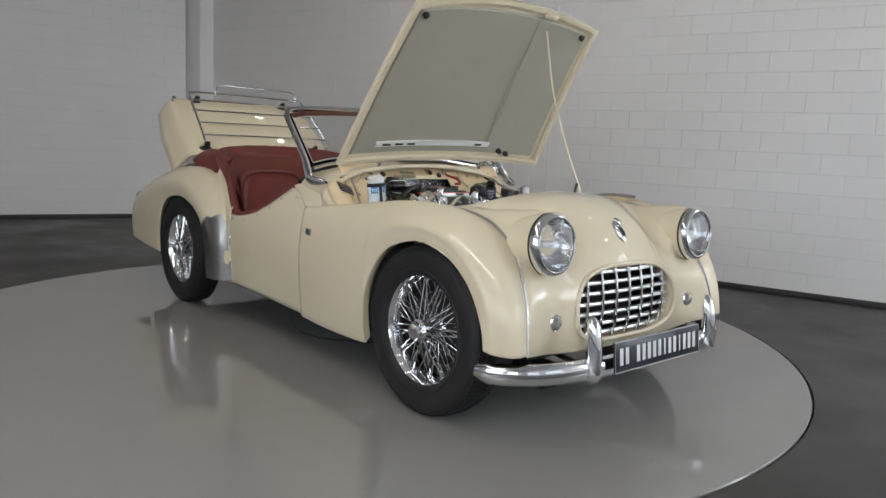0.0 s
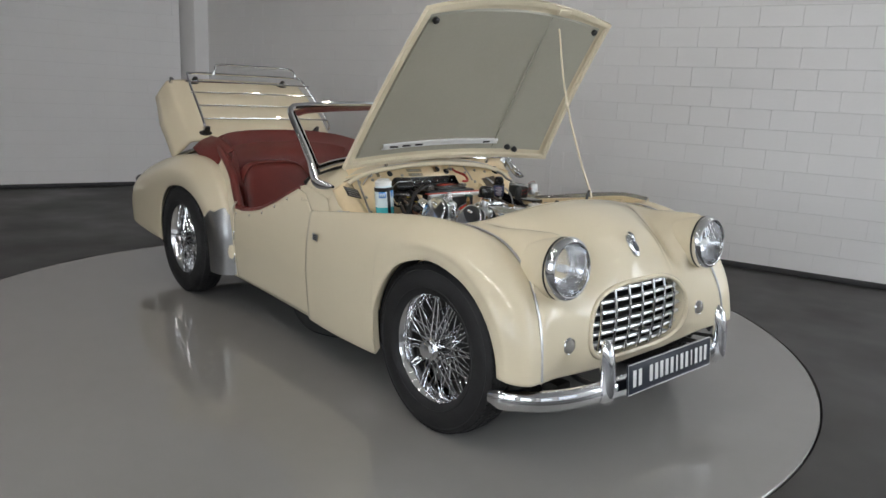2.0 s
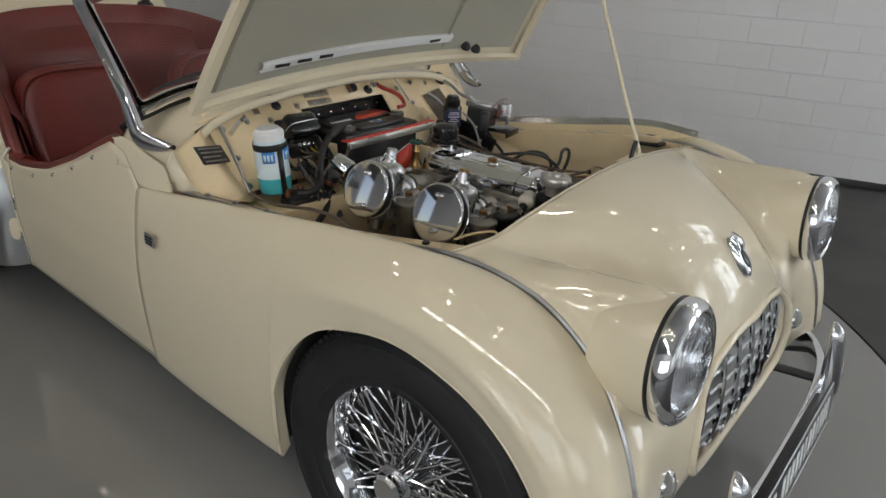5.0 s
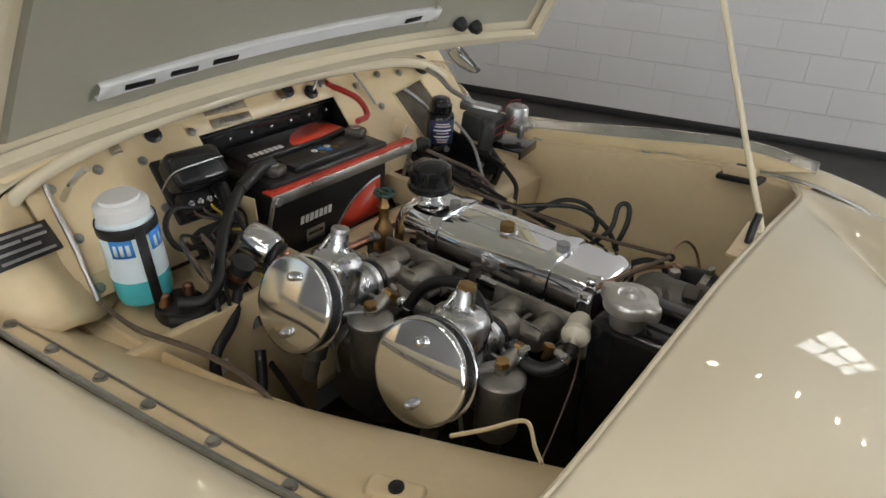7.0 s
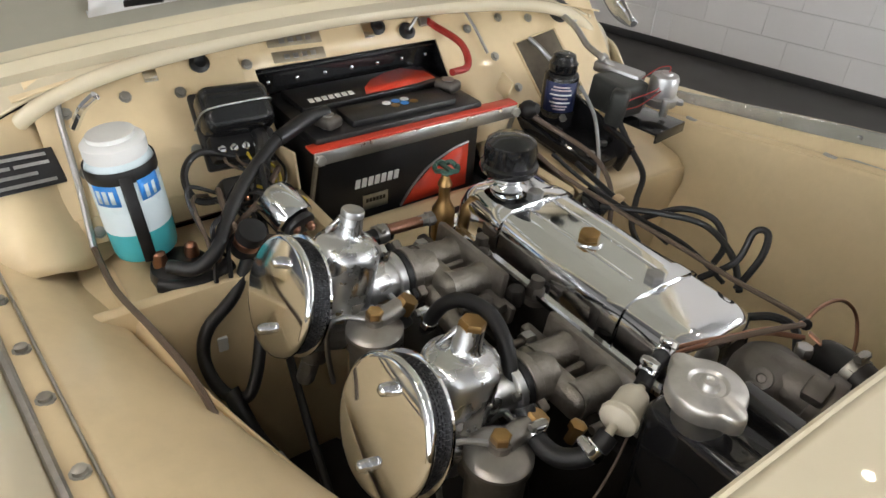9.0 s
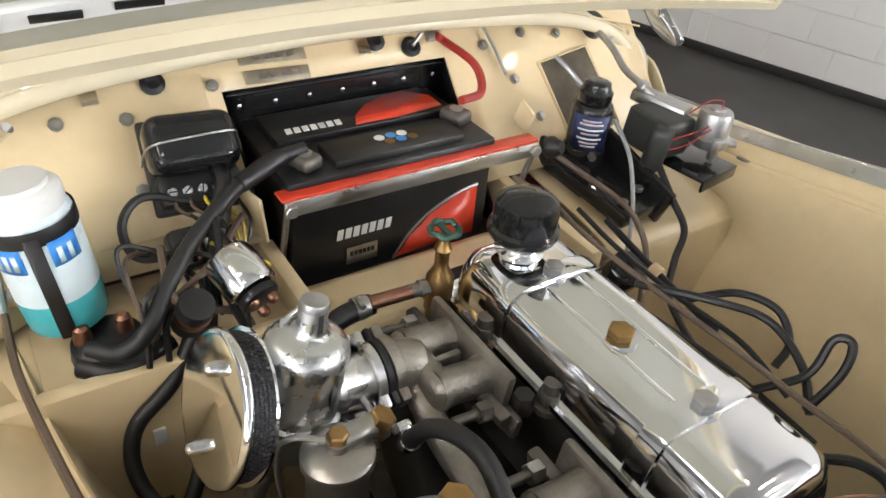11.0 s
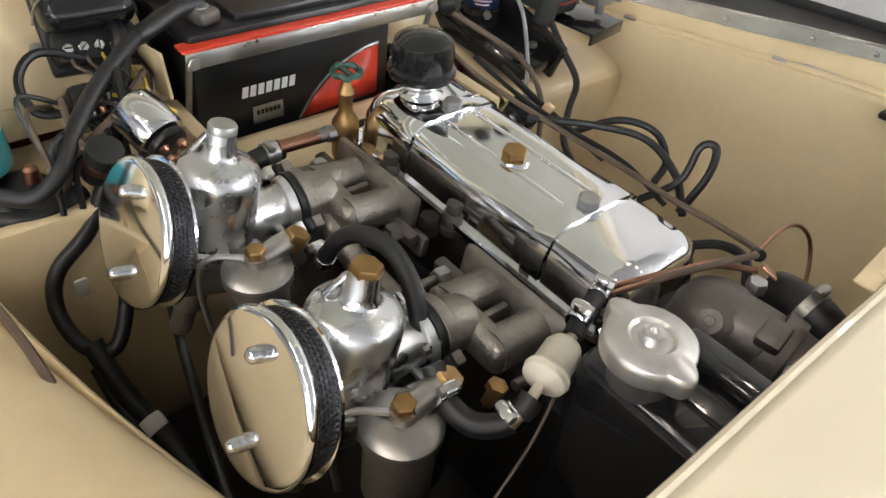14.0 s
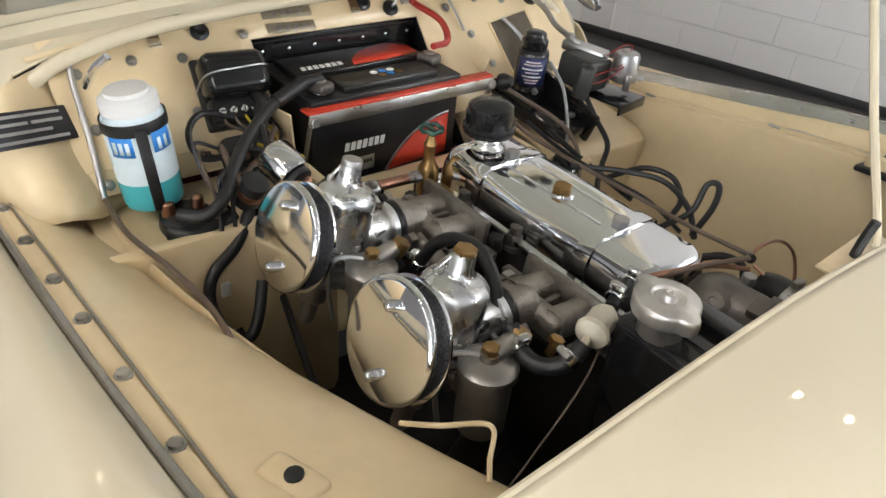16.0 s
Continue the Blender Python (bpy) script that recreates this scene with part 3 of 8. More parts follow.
part("radiator_core", box(0.03, 0.56, 0.30, 0.004, m=Matrix.Translation((0.20, 0, 0.44))), SATIN, car, "dark radiator core behind the grille")

# headlamps
def headlamp(s):
    m = axes((0.380, s * 0.416, 0.661), (0, 1, 0), (-0.08, 0, 1))
    h = part("headlamp_rim", lathe([(0.100, -0.006), (0.1045, -0.002), (0.107, 0.006), (0.1068, 0.014), (0.104, 0.022), (0.098, 0.029), (0.092, 0.032), (0.088, 0.030), (0.0865, 0.026), (0.086, 0.012)], 64, cap=False), CHROME, car, "round headlamp with chrome rim and clear glass", m)
    part("lamp_gasket", lathe([(0.1030, -0.009), (0.1056, -0.007), (0.1056, -0.003), (0.1030, -0.001)], 64, cap=False), RUBBER, h, "thin black gasket behind the rim")
    part("lamp_bowl", lathe([(0.1005, -0.004), (0.1035, -0.007), (0.1040, -0.020), (0.1025, -0.060), (0.095, -0.110)], 64, cap=False), CREAM, h, "cream painted bowl behind the rim")
    part("reflector", lathe([(0.087, 0.014), (0.076, -0.008), (0.05, -0.028), (0.0, -0.038)], 32, cap=False), CHROME, h)
    b = bmesh.new()
    a = np.linspace(0, 2 * np.pi, 40, endpoint=False)
    rows = [[(r * math.cos(t), r * math.sin(t), 0.026 + 0.019 * (1 - (r / 0.087) ** 2) + 0.0009 * math.cos(r * math.cos(t) * 900) * (r < 0.088)) for t in a] for r in np.linspace(0.087, 0.001, 24)]
    grid(np.array(rows), b, close_v=True)
    g = part("lens", b, LENS, h, "fluted clear headlamp glass", thick=0.004)
    g.visible_shadow = False
    part("bulb", lathe([(0.012, -0.03), (0.014, 0.0), (0.010, 0.012), (0.0, 0.014)], 16), LABELW, h)
    # side lamp below
    m2 = axes((0.385, s * 0.388, 0.400), (0, 1, 0), (0.06, 0, 1))
    l = part("side_lamp_rim", lathe([(0.026, 0.0), (0.031, 0.006), (0.031, 0.014), (0.027, 0.020), (0.024, 0.018)], 28, cap=False), CHROME, car, "small round chrome side lamp", m2)
    part("lens", lathe([(0.026, 0.012), (0.022, 0.024), (0.012, 0.031), (0.0, 0.033)], 24), SIDELENS, l, "grey fluted side lamp glass")


headlamp(-1), headlamp(1)

# badge on the nose: plain shield
m = axes((0.334, 0.004, 0.682), (0, 1, 0), (-0.62, 0, 0.79))
b = part("nose_badge", lathe([(0.0, 0.012), (0.020, 0.010), (0.026, 0.004), (0.027, -0.004)], 24, Matrix.Diagonal((0.85, 1.75, 1.0, 1))), CHROME, car, "chrome shield badge on the nose", m)
part("enamel", lathe([(0.0, 0.0145), (0.012, 0.013), (0.015, 0.009)], 20, Matrix.Translation((0, -0.008, 0)) @ Matrix.Diagonal((0.9, 1.6, 1.0, 1))), PLATEM, b, "dark enamel centre")
part("badge_crest", tube([(0, 0.012, 0.012), (0, 0.03, 0.018), (0, 0.05, 0.008)], 0.006, 8), CHROME, b)

# front bumper, overriders and lettered plate
BZ = 0.255
pts = [(0.305, 0.640), (0.36, 0.615), (0.425, 0.545), (0.470, 0.44), (0.492, 0.30), (0.50, 0.15), (0.502, 0.0)]
pts = [(x, -y) for x, y in pts] + [(x, y) for x, y in pts[-2::-1]]
spine = catmull([(x, y, BZ) for x, y in pts], 90)
tan = np.gradient(spine, axis=0)
tan /= np.linalg.norm(tan, axis=1)[:, None]
prof = [(-0.006, -0.034), (0.010, -0.034), (0.020, -0.022), (0.024, 0.0), (0.020, 0.022), (0.010, 0.034), (-0.006, 0.034), (-0.010, 0.02), (-0.010, -0.02)]
rowsb = []
for i, (p, t) in enumerate(zip(spine, tan)):
    o = np.array((t[1], -t[0], 0))
    o = o if o @ (p - np.array((-0.5, 0, BZ))) > 0 else -o
    k = min(1.0, 0.55 + 0.45 * math.sin(min(1.0, min(i, 89 - i) / 7) * math.pi / 2))
    rowsb.append([p + o * a * k + np.array((0, 0, c * k)) for a, c in prof])
bm = grid(np.array(rowsb), close_v=True)
bm.verts.ensure_lookup_table()
for k in (0, 89):
    bm.faces.new([bm.verts[k * 9 + i] for i in range(9)])
bumper = part("front_bumper", bm, CHROME, car, "curved chrome front bumper bar", sharp=60)
for s in (-1, 1):
    y = 0.025 + s * 0.345
    R = []
    for k in range(17):
        f = k / 16
        z = 0.205 + f * 0.232
        w = 0.024 * (1 - abs(2 * f - 1) ** 5) ** 0.5 + 0.002
        bulge = (0.036 + 0.010 * math.sin(math.pi * f) - 0.014 * f) * (0.25 + 0.75 * (1 - abs(2 * f - 1) ** 6) ** 0.5)
        x = 0.500 - 0.012 * f
        R.append([(x + bulge * math.cos(a) if math.cos(a) > 0 else x + 0.006 * math.cos(a), y + w * math.sin(a), z) for a in np.linspace(0, 2 * math.pi, 18, endpoint=False)])
    bm = grid(np.array(R), close_v=True)
    bm.verts.ensure_lookup_table()
    for k in (0, 16):
        bm.faces.new([bm.verts[k * 18 + i] for i in range(18)])
    part("overrider", bm, CHROME, bumper, "upright chrome overrider", sharp=70)
    part("bumper_bracket", tube([(0.49, y, 0.27), (0.40, y * 0.98, 0.265), (0.28, y * 0.9, 0.27)], 0.011, 6), SATIN, bumper)
    part("bumper_stay", tube([(0.43, s * 0.53, 0.255), (0.36, s * 0.47, 0.262), (0.27, s * 0.42, 0.27)], 0.008, 6), SATIN, bumper)
    part("bumper_bolt", lathe([(0.012, 0), (0.011, 0.004), (0.0, 0.007)], 12, axes((0.462, s * 0.50, BZ), (0, 0, 1), (-s * 0.45, 0.9, 0)) @ pose(0, 0, 0, 0, 0, 0)), WORN_CHROME, bumper)
# black box added behind the lower nose edge, standing in for shade
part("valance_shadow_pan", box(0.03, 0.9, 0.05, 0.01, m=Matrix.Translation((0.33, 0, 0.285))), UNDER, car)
mp = axes((0.534, 0.0, 0.291), (0, 1, 0), (-0.10, 0, 1))
plate = part("front_plate", box(0.505, 0.108, 0.006, 0.002, m=mp), PLATEM, car, "dark blue front plate with a row of pale bars")
for k, w in enumerate((1, 1, 0, 1, 1, 1, 1, 1, 0.5, 1, 1, 0.4, 1, 1, 1)):
    if w:
        part("letter_bar", box(0.0165 * w, 0.058, 0.002, 0.0006, m=mp @ Matrix.Translation((-0.217 + k * 0.0310, 0.0, 0.0040))), LABELW, plate)
rim_p = [(-0.2505, -0.052), (0.2505, -0.052), (0.2505, 0.052), (-0.2505, 0.052)]
part("plate_edge", tube([mp @ Vector((x, y, 0.003)) for x, y in rim_p], 0.002, 5, closed=True, smooth=False), STEEL, plate)
part("plate_bracket", box(0.02, 0.44, 0.02, 0.003, m=Matrix.Translation((0.515, 0.02, 0.30))), SATIN, plate)

# flank: door, quarter and scuttle share one curve of the side
def side_w(z, x):
    t = min(1.0, max(0.0, (-0.89 - x) / 0.8))
    return float(np.interp(z, (0.19, 0.25, 0.40, 0.52, 0.60, 0.66, 0.72, 0.78, 0.83), (0.590, 0.598, 0.612, 0.610, 0.600, 0.586, 0.572, 0.556, 0.535))) - 0.026 * t


def flank(s, xs, top, low, nz=26):
    P = []
    for x in xs:
        a, b = low(x), top(x)
        P.append([(x, s * side_w(z, x), z) for z in np.linspace(a, b, nz)])
    return grid(np.array(P))


CUT_X = (-2.12, -1.95, -1.86, -1.79, -1.73, -1.69, -1.60, -1.50, -1.40, -1.25, -1.12, -1.05, -0.97, -0.888)
CUT_Z = (0.835, 0.790, 0.755, 0.700, 0.620, 0.570, 0.570, 0.584, 0.604, 0.658, 0.715, 0.745, 0.728, 0.668)


def cut(x):
    return float(np.interp(x, CUT_X, CUT_Z))


def low_edge(x):
    return float(np.interp(x, (-1.95, -1.70, -1.30, -0.888), (0.190, 0.200, 0.197, 0.190)))


for s in (-1, 1):
    door = part("door", flank(s, np.linspace(-0.8892, -1.690, 60), cut, low_edge), CREAM, car, "cream painted low-cut door", thick=0.004)
    part("rear_quarter", flank(s, np.linspace(-1.696, -1.96, 24), cut, low_edge), CREAM, car, "cream quarter panel behind the door", thick=0.004)
    # fasteners for the side screens and the small badge on the wing
    for x in (-1.13, -1.24, -1.36, -1.50, -1.66):
        z = cut(x) - 0.022
        part("stud", lathe([(0.006, 0), (0.006, 0.004), (0.0, 0.007)], 10, axes((x, s * (side_w(z, x) + 0.001), z), (1, 0, 0), (0, 0, s * -1.0) if s > 0 else (0, 0, 1)) if s < 0 else axes((x, s * (side_w(z, x) + 0.001), z), (1, 0, 0), (0, 0, -1))), CHROME, door)
    if s < 0:
        bx = box(0.040, 0.003, 0.030, 0.0015, m=Matrix.Translation((-0.783, -0.6265, 0.579)) @ pose(0, 0, 0, 0, 6, 0))
        part("wing_badge", bx, STEEL, right_wing, "small enamel badge on the wing")
        for dz in (-0.008, 0.0, 0.008):
            part("badge_bar", box(0.026, 0.002, 0.004, m=Matrix.Translation((-0.783, -0.6285, 0.579 + dz))), PLATEM, right_wing)
        part("hinge", cyl(0.007, 0.05, 10, 0.002, Matrix.Translation((-1.705, -0.575, 0.28))), WORN_CHROME, car)
        part("hinge", cyl(0.007, 0.05, 10, 0.002, Matrix.Translation((-1.700, -0.580, 0.40))), WORN_CHROME, car)
    part("sill", tube([(-0.40, s * 0.575, 0.195), (-0.9, s * 0.555, 0.192), (-1.70, s * 0.53, 0.190)], 0.012, 8), UNDER, car)

# scuttle: from the bonnet gutter to the screen
S_W = (0.0, 0.16, 0.30, 0.40, 0.47, 0.525, 0.560, 0.575)
S_FRONT = (0.872, 0.866, 0.851, 0.832, 0.806, 0.768, 0.715, 0.672)
S_BACK = (0.892, 0.886, 0.870, 0.850, 0.824, 0.785, 0.735, 0.700)


def scuttle_pt(i, f):
    w = S_W[i]
    lead = -0.795 - 0.012 * (w / 0.5) ** 2
    rear = (-1.10 + 0.10 * (w / 0.575) ** 2)
    return (lead + (rear - lead) * f, w, S_FRONT[i] + (S_BACK[i] - S_FRONT[i]) * f + 0.012 * math.sin(math.pi * f))


rows_s = [[scuttle_pt(i, f) for f in (0, 0.08, 0.35, 0.7, 1.0)] for i in range(8)]
rows_s = [[(x, -y, z) for x, y, z in r] for r in rows_s[:0:-1]] + rows_s
part("scuttle", grid(rails(rows_s, 30, 110)), CREAM, car, "cream scuttle panel below the screen", thick=0.004)
for s in (-1, 1):
    Pc = []
    for x in np.linspace(-0.766, -1.055, 22):
        f = (x + 0.795) / (-0.205)
        zt = 0.70 + 0.0 * f
        hi = float(np.interp(x, (-1.06, -1.0, -0.95, -0.80, -0.766), (0.748, 0.765, 0.765, 0.735, 0.692)))
        lo = min(hi - 0.01, cut(x) + 0.002) if x < -0.888 else 0.672
        Pc.append([(x, s * (side_w(z, x) + (0.0 if x < -0.86 else -0.006 * (x + 0.86) / 0.06)), z) for z in np.linspace(lo, hi, 10)])
    part("scuttle_side", grid(np.array(Pc)), CREAM, car, thick=0.003)
# corner panels between the scuttle and the wings
for s in (-1, 1):
    A = [(-0.806, s * 0.478, 0.804), (-0.809, s * 0.525, 0.767), (-0.812, s * 0.559, 0.714), (-0.830, s * 0.572, 0.670)]
    B = [(-0.795, s * 0.475, 0.775), (-0.783, s * 0.492, 0.738), (-0.755, s * 0.500, 0.712), (-0.690, s * 0.506, 0.678)]
    part("scuttle_corner", grid(rails([A, B], 16, 6)), CREAM, car, "cream corner panel beside the engine opening", thick=0.003)
# rolled lip round the engine opening
lip = [(-0.50, -0.455, 0.690), (-0.66, -0.492, 0.693), (-0.755, -0.500, 0.715), (-0.795, -0.475, 0.775), (-0.800, -0.40, 0.822), (-0.795, -0.25, 0.853), (-0.790, 0.0, 0.868), (-0.795, 0.25, 0.853), (-0.800, 0.40, 0.822), (-0.795, 0.475, 0.775), (-0.755, 0.500, 0.715), (-0.66, 0.492, 0.693), (-0.50, 0.455, 0.690)]
part("opening_lip", tube(lip[2:11], 0.011, 10, n=110), CREAM, car, "rolled cream lip round the engine opening")
part("scuttle_seal", tube([(x - 0.022, y * 0.985, z + 0.004) for x, y, z in lip[3:10]], 0.006, 8, n=70), STEEL, car, "grey sealing strip along the scuttle")
part("scuttle_vent_flap", box(0.13, 0.28, 0.006, 0.003, m=Matrix.Translation((-0.905, 0.02, 0.892)) @ pose(0, 0, 0, 0, -3, 0)), CREAM, car, "hinged cream air vent flap on the scuttle")
part("vent_flap_edge", tube([(-0.835, -0.115, 0.893), (-0.832, 0.02, 0.895), (-0.835, 0.155, 0.893)], 0.004, 6), STEEL, car)

# rear wing
R_SEAM = [(-1.700, 0.560, 0.21), (-1.705, 0.556, 0.40), (-1.745, 0.545, 0.56), (-1.83, 0.525, 0.675), (-1.96, 0.50, 0.75), (-2.15, 0.478, 0.785), (-2.40, 0.468, 0.772), (-2.68, 0.462, 0.725), (-2.95, 0.46, 0.660), (-3.12, 0.465, 0.585), (-3.19, 0.475, 0.46), (-3.18, 0.485, 0.30)]
R_CREST = [(-1.722, 0.600, 0.21), (-1.728, 0.598, 0.40), (-1.775, 0.592, 0.56), (-1.865, 0.585, 0.672), (-1.99, 0.572, 0.745), (-2.17, 0.56, 0.780), (-2.41, 0.552, 0.768), (-2.69, 0.548, 0.720), (-2.96, 0.545, 0.650), (-3.11, 0.548, 0.575), (-3.165, 0.552, 0.455), (-3.155, 0.555, 0.30)]
R_SIDE = [(-1.765, 0.625, 0.21), (-1.775, 0.628, 0.38), (-1.825, 0.632, 0.52), (-1.91, 0.635, 0.618), (-2.03, 0.637, 0.682), (-2.19, 0.638, 0.712), (-2.41, 0.637, 0.700), (-2.66, 0.634, 0.640), (-2.88, 0.630, 0.565), (-3.02, 0.626, 0.495), (-3.07, 0.624, 0.40), (-3.06, 0.622, 0.29)]
R_EDGE = [(-1.835, 0.630, 0.21), (-1.845, 0.634, 0.35), (-1.885, 0.636, 0.47), (-1.955, 0.637, 0.55), (-2.06, 0.638, 0.602), (-2.20, 0.638, 0.626), (-2.37, 0.637, 0.608), (-2.49, 0.636, 0.545), (-2.56, 0.634, 0.45), (-2.585, 0.632, 0.35), (-2.582, 0.630, 0.262), (-2.62, 0.626, 0.256)]
for s in (-1, 1):
    rows = [R_SEAM, R_CREST, R_SIDE, R_EDGE, [(x, y - 0.028, z + 0.003) for x, y, z in R_EDGE]]
    P = rails(rows, 120, 40, soft=(3, 4))
    P[..., 1] *= s
    w = part("rear_wing", grid(P), CREAM, car, "cream painted rounded rear wing", thick=0.003)
    part("wing_beading", tube([(x, s * y, z + 0.002) for x, y, z in pchip(R_SEAM, 70)], 0.0042, 6, smooth=False), STEEL, w)
    # stone guard on the leading edge
    G = []
    for k in range(14):
        f = k / 13 * 0.215
        row = []
        for r in (R_SEAM, R_CREST, R_SIDE, R_EDGE):
            c = pchip(r, 200)[int(f * 199)]
            row.append(c)
        G.append(catmull(row, 14))
    G = np.array(G)
    top = np.linspace(0, 1, 14)
    for j in range(14):
        G[:, j] = np.array([G[int(i * (0.80 + 0.20 * (j / 13)))][j] for i in range(14)])
    G[..., 1] += 0.004
    G[..., 1] *= s
    part("stone_guard", grid(G), mat("dull_alloy_sheet", (0.33, 0.33, 0.33), 0.30, 1.0, vary=0.08, scale=10, stains=0.1), w, "bright metal stone guard on the wing front")
    part("tail_lamp", lathe([(0.034, -0.01), (0.036, 0.01), (0.028, 0.022), (0.0, 0.03)], 20, axes((-3.165, s * 0.535, 0.545), (0, 1, 0), (0, 0, -1)) @ pose(0, 0, 0, 180, 0, 0)), RUBBER, w)

# deck behind the cockpit and the tail
D_X = (-2.36, -2.50, -2.70, -2.90, -3.06, -3.16, -3.20, -3.19)
D_Z = (0.875, 0.838, 0.790, 0.735, 0.670, 0.58, 0.45, 0.28)
rows_d = [[(x, w, z - 0.055 * (abs(w) / 0.47) ** 2.2 * (1 if z > 0.5 else 0.3)) for x, z in zip(D_X, D_Z)] for w in (-0.468, -0.36, -0.18, 0, 0.18, 0.36, 0.468)]
part("rear_deck", grid(rails(rows_d, 60, 50)), CREAM, car, "cream rear deck and tail panel", thick=0.003)
for s in (-1, 1):
    Q = [[(x, s * y, z) for x, y, z in ((-1.96, 0.50, 0.75), (-2.15, 0.478, 0.785), (-2.40, 0.468, 0.772))], [(x, s * y, z) for x, y, z in ((-1.93, 0.49, 0.79), (-2.14, 0.445, 0.835), (-2.38, 0.40, 0.850))]]
    part("cockpit_side_deck", grid(rails(Q, 24, 8)), CREAM, car, thick=0.003)
part("boot_gutter", grid(rails([[(-2.46, y, 0.855 - 0.05 * (y / 0.47) ** 2), (-2.66, y, 0.815 - 0.05 * (y / 0.47) ** 2), (-2.95, y, 0.735 - 0.05 * (y / 0.47) ** 2)] for y in (-0.455, -0.42, -0.385)], 24, 6)), GREYP, car, "grey channel beside the boot opening", thick=0.003)

# boot lid, tilted up, with the luggage rack
hinge_l, tip = Vector((-2.56, 0, 0.835)), Vector((-2.985, 0, 1.195))
ml = axes((hinge_l + tip) / 2 + Vector((0, 0.02, 0)), (0, 1, 0), tip - hinge_l)
LW, LL = 0.55, (tip - hinge_l).length / 2


def lid_pt(a, b):
    x, y = LW * math.copysign(abs(a) ** 0.9, a), LL * b
    k = 1 - 0.10 * max(0, b) * abs(a) ** 4
    return (x * k, y, 0.035 * (1 - abs(a) ** 2.4) + 0.02 * (1 - b * b) - 0.14 * max(0, abs(a) - 0.86) / 0.14)


bm = grid(np.array([[lid_pt(a, b) for b in np.linspace(-1, 1, 30)] for a in np.linspace(-1, 1, 48)]))
lid = part("boot_lid", bm, CREAM, car, "cream boot lid standing open", ml, thick=0.02)
bm = bmesh.new()
for s in (-1, 1):
    tube([(0.04 + s * 0.425 - s * 0.05 * f, y, z) for f, y, z in ((0, -LL * 0.82, 0.05), (0, -LL * 0.70, 0.085), (0.2, 0.0, 0.095), (0.6, LL * 0.86, 0.09), (1.3, LL * 0.95, 0.09), (4, LL * 0.97, 0.09), (8.5, LL * 0.97, 0.09))], 0.0075, 8, n=50, bm=bm)
rack = part("luggage_rack", bm, CHROME, lid, "chrome luggage rack with cross bars")
for f in (-0.62, -0.18, 0.26, 0.64):
    part("rack_bar", tube([(-0.385, LL * f, 0.095), (0.04, LL * f, 0.098), (0.465, LL * f, 0.095)], 0.006, 8, n=12), CHROME, lid)
part("rack_hoop", tube([(-0.18, LL * 0.93, 0.085), (-0.17, LL * 1.02, 0.115), (-0.13, LL * 1.16, 0.125), (0.12, LL * 1.17, 0.125), (0.35, LL * 1.16, 0.125), (0.39, LL * 1.02, 0.115), (0.40, LL * 0.93, 0.085)], 0.0065, 8, n=60), CHROME, lid)
for x, y in ((-0.30, 0.86), (0.30, 0.86), (-0.37, -0.82), (0.37, -0.82)):
    part("rack_foot", lathe([(0.028, 0), (0.030, 0.008), (0.016, 0.02), (0.010, 0.06), (0.0, 0.062)], 16, Matrix.Translation((x, LL * y, 0.02)) @ Matrix.Diagonal((1.4, 0.8, 1, 1))), RUBBER, lid, "black rubber rack foot")
part("lid_knob", lathe([(0.012, 0), (0.010, 0.02), (0.014, 0.03), (0.0, 0.036)], 12, Matrix.Translation((-0.44, LL * 0.9, 0.02))), WORN_CHROME, lid)
part("boot_well", box(0.5, 0.8, 0.3, 0.02, m=Matrix.Translation((-2.80, 0, 0.50))), UNDER, car)

# windscreen: posts, frame and glass
top_x, top_z, top_w = -1.155, 1.112, 0.515
frame_pts = [(-0.860, -0.580, 0.812), (-0.93, -0.570, 0.888), (-1.07, -0.545, 0.985), (-1.178, -0.532, 1.075), (-1.215, -0.505, 1.106), (-1.215, -0.46, 1.115), (-1.190, -0.25, 1.128), (-1.180, 0.0, 1.132), (-1.190, 0.25, 1.128), (-1.215, 0.46, 1.115), (-1.215, 0.505, 1.106), (-1.178, 0.532, 1.075), (-1.07, 0.545, 0.985), (-0.93, 0.570, 0.888), (-0.860, 0.580, 0.812)]
screen = part("windscreen_frame", tube(frame_pts, 0.0135, 8, n=120), CHROME, car, "chrome windscreen frame with flat glass")
gl = []
base = [(-0.90, -0.545, 0.840), (-0.915, -0.40, 0.868), (-0.92, 0.0, 0.905), (-0.915, 0.40, 0.868), (-0.90, 0.545, 0.840)]
head = [(-1.195, -0.515, 1.09), (-1.187, -0.40, 1.112), (-1.170, 0.0, 1.124), (-1.187, 0.40, 1.112), (-1.195, 0.515, 1.09)]
G = rails([base, head], 30, 10)
pane = part("windscreen_glass", grid(G), GLASS, screen, thick=0.005)
pane.visible_shadow = False
part("screen_base_strip", tube([(x + 0.004, y, z + 0.002) for x, y, z in base], 0.008, 8, n=50), CHROME, screen)
part("screen_seal", tube([(x - 0.016, y, z - 0.010) for x, y, z in base], 0.014, 8, n=50), RUBBER, screen)
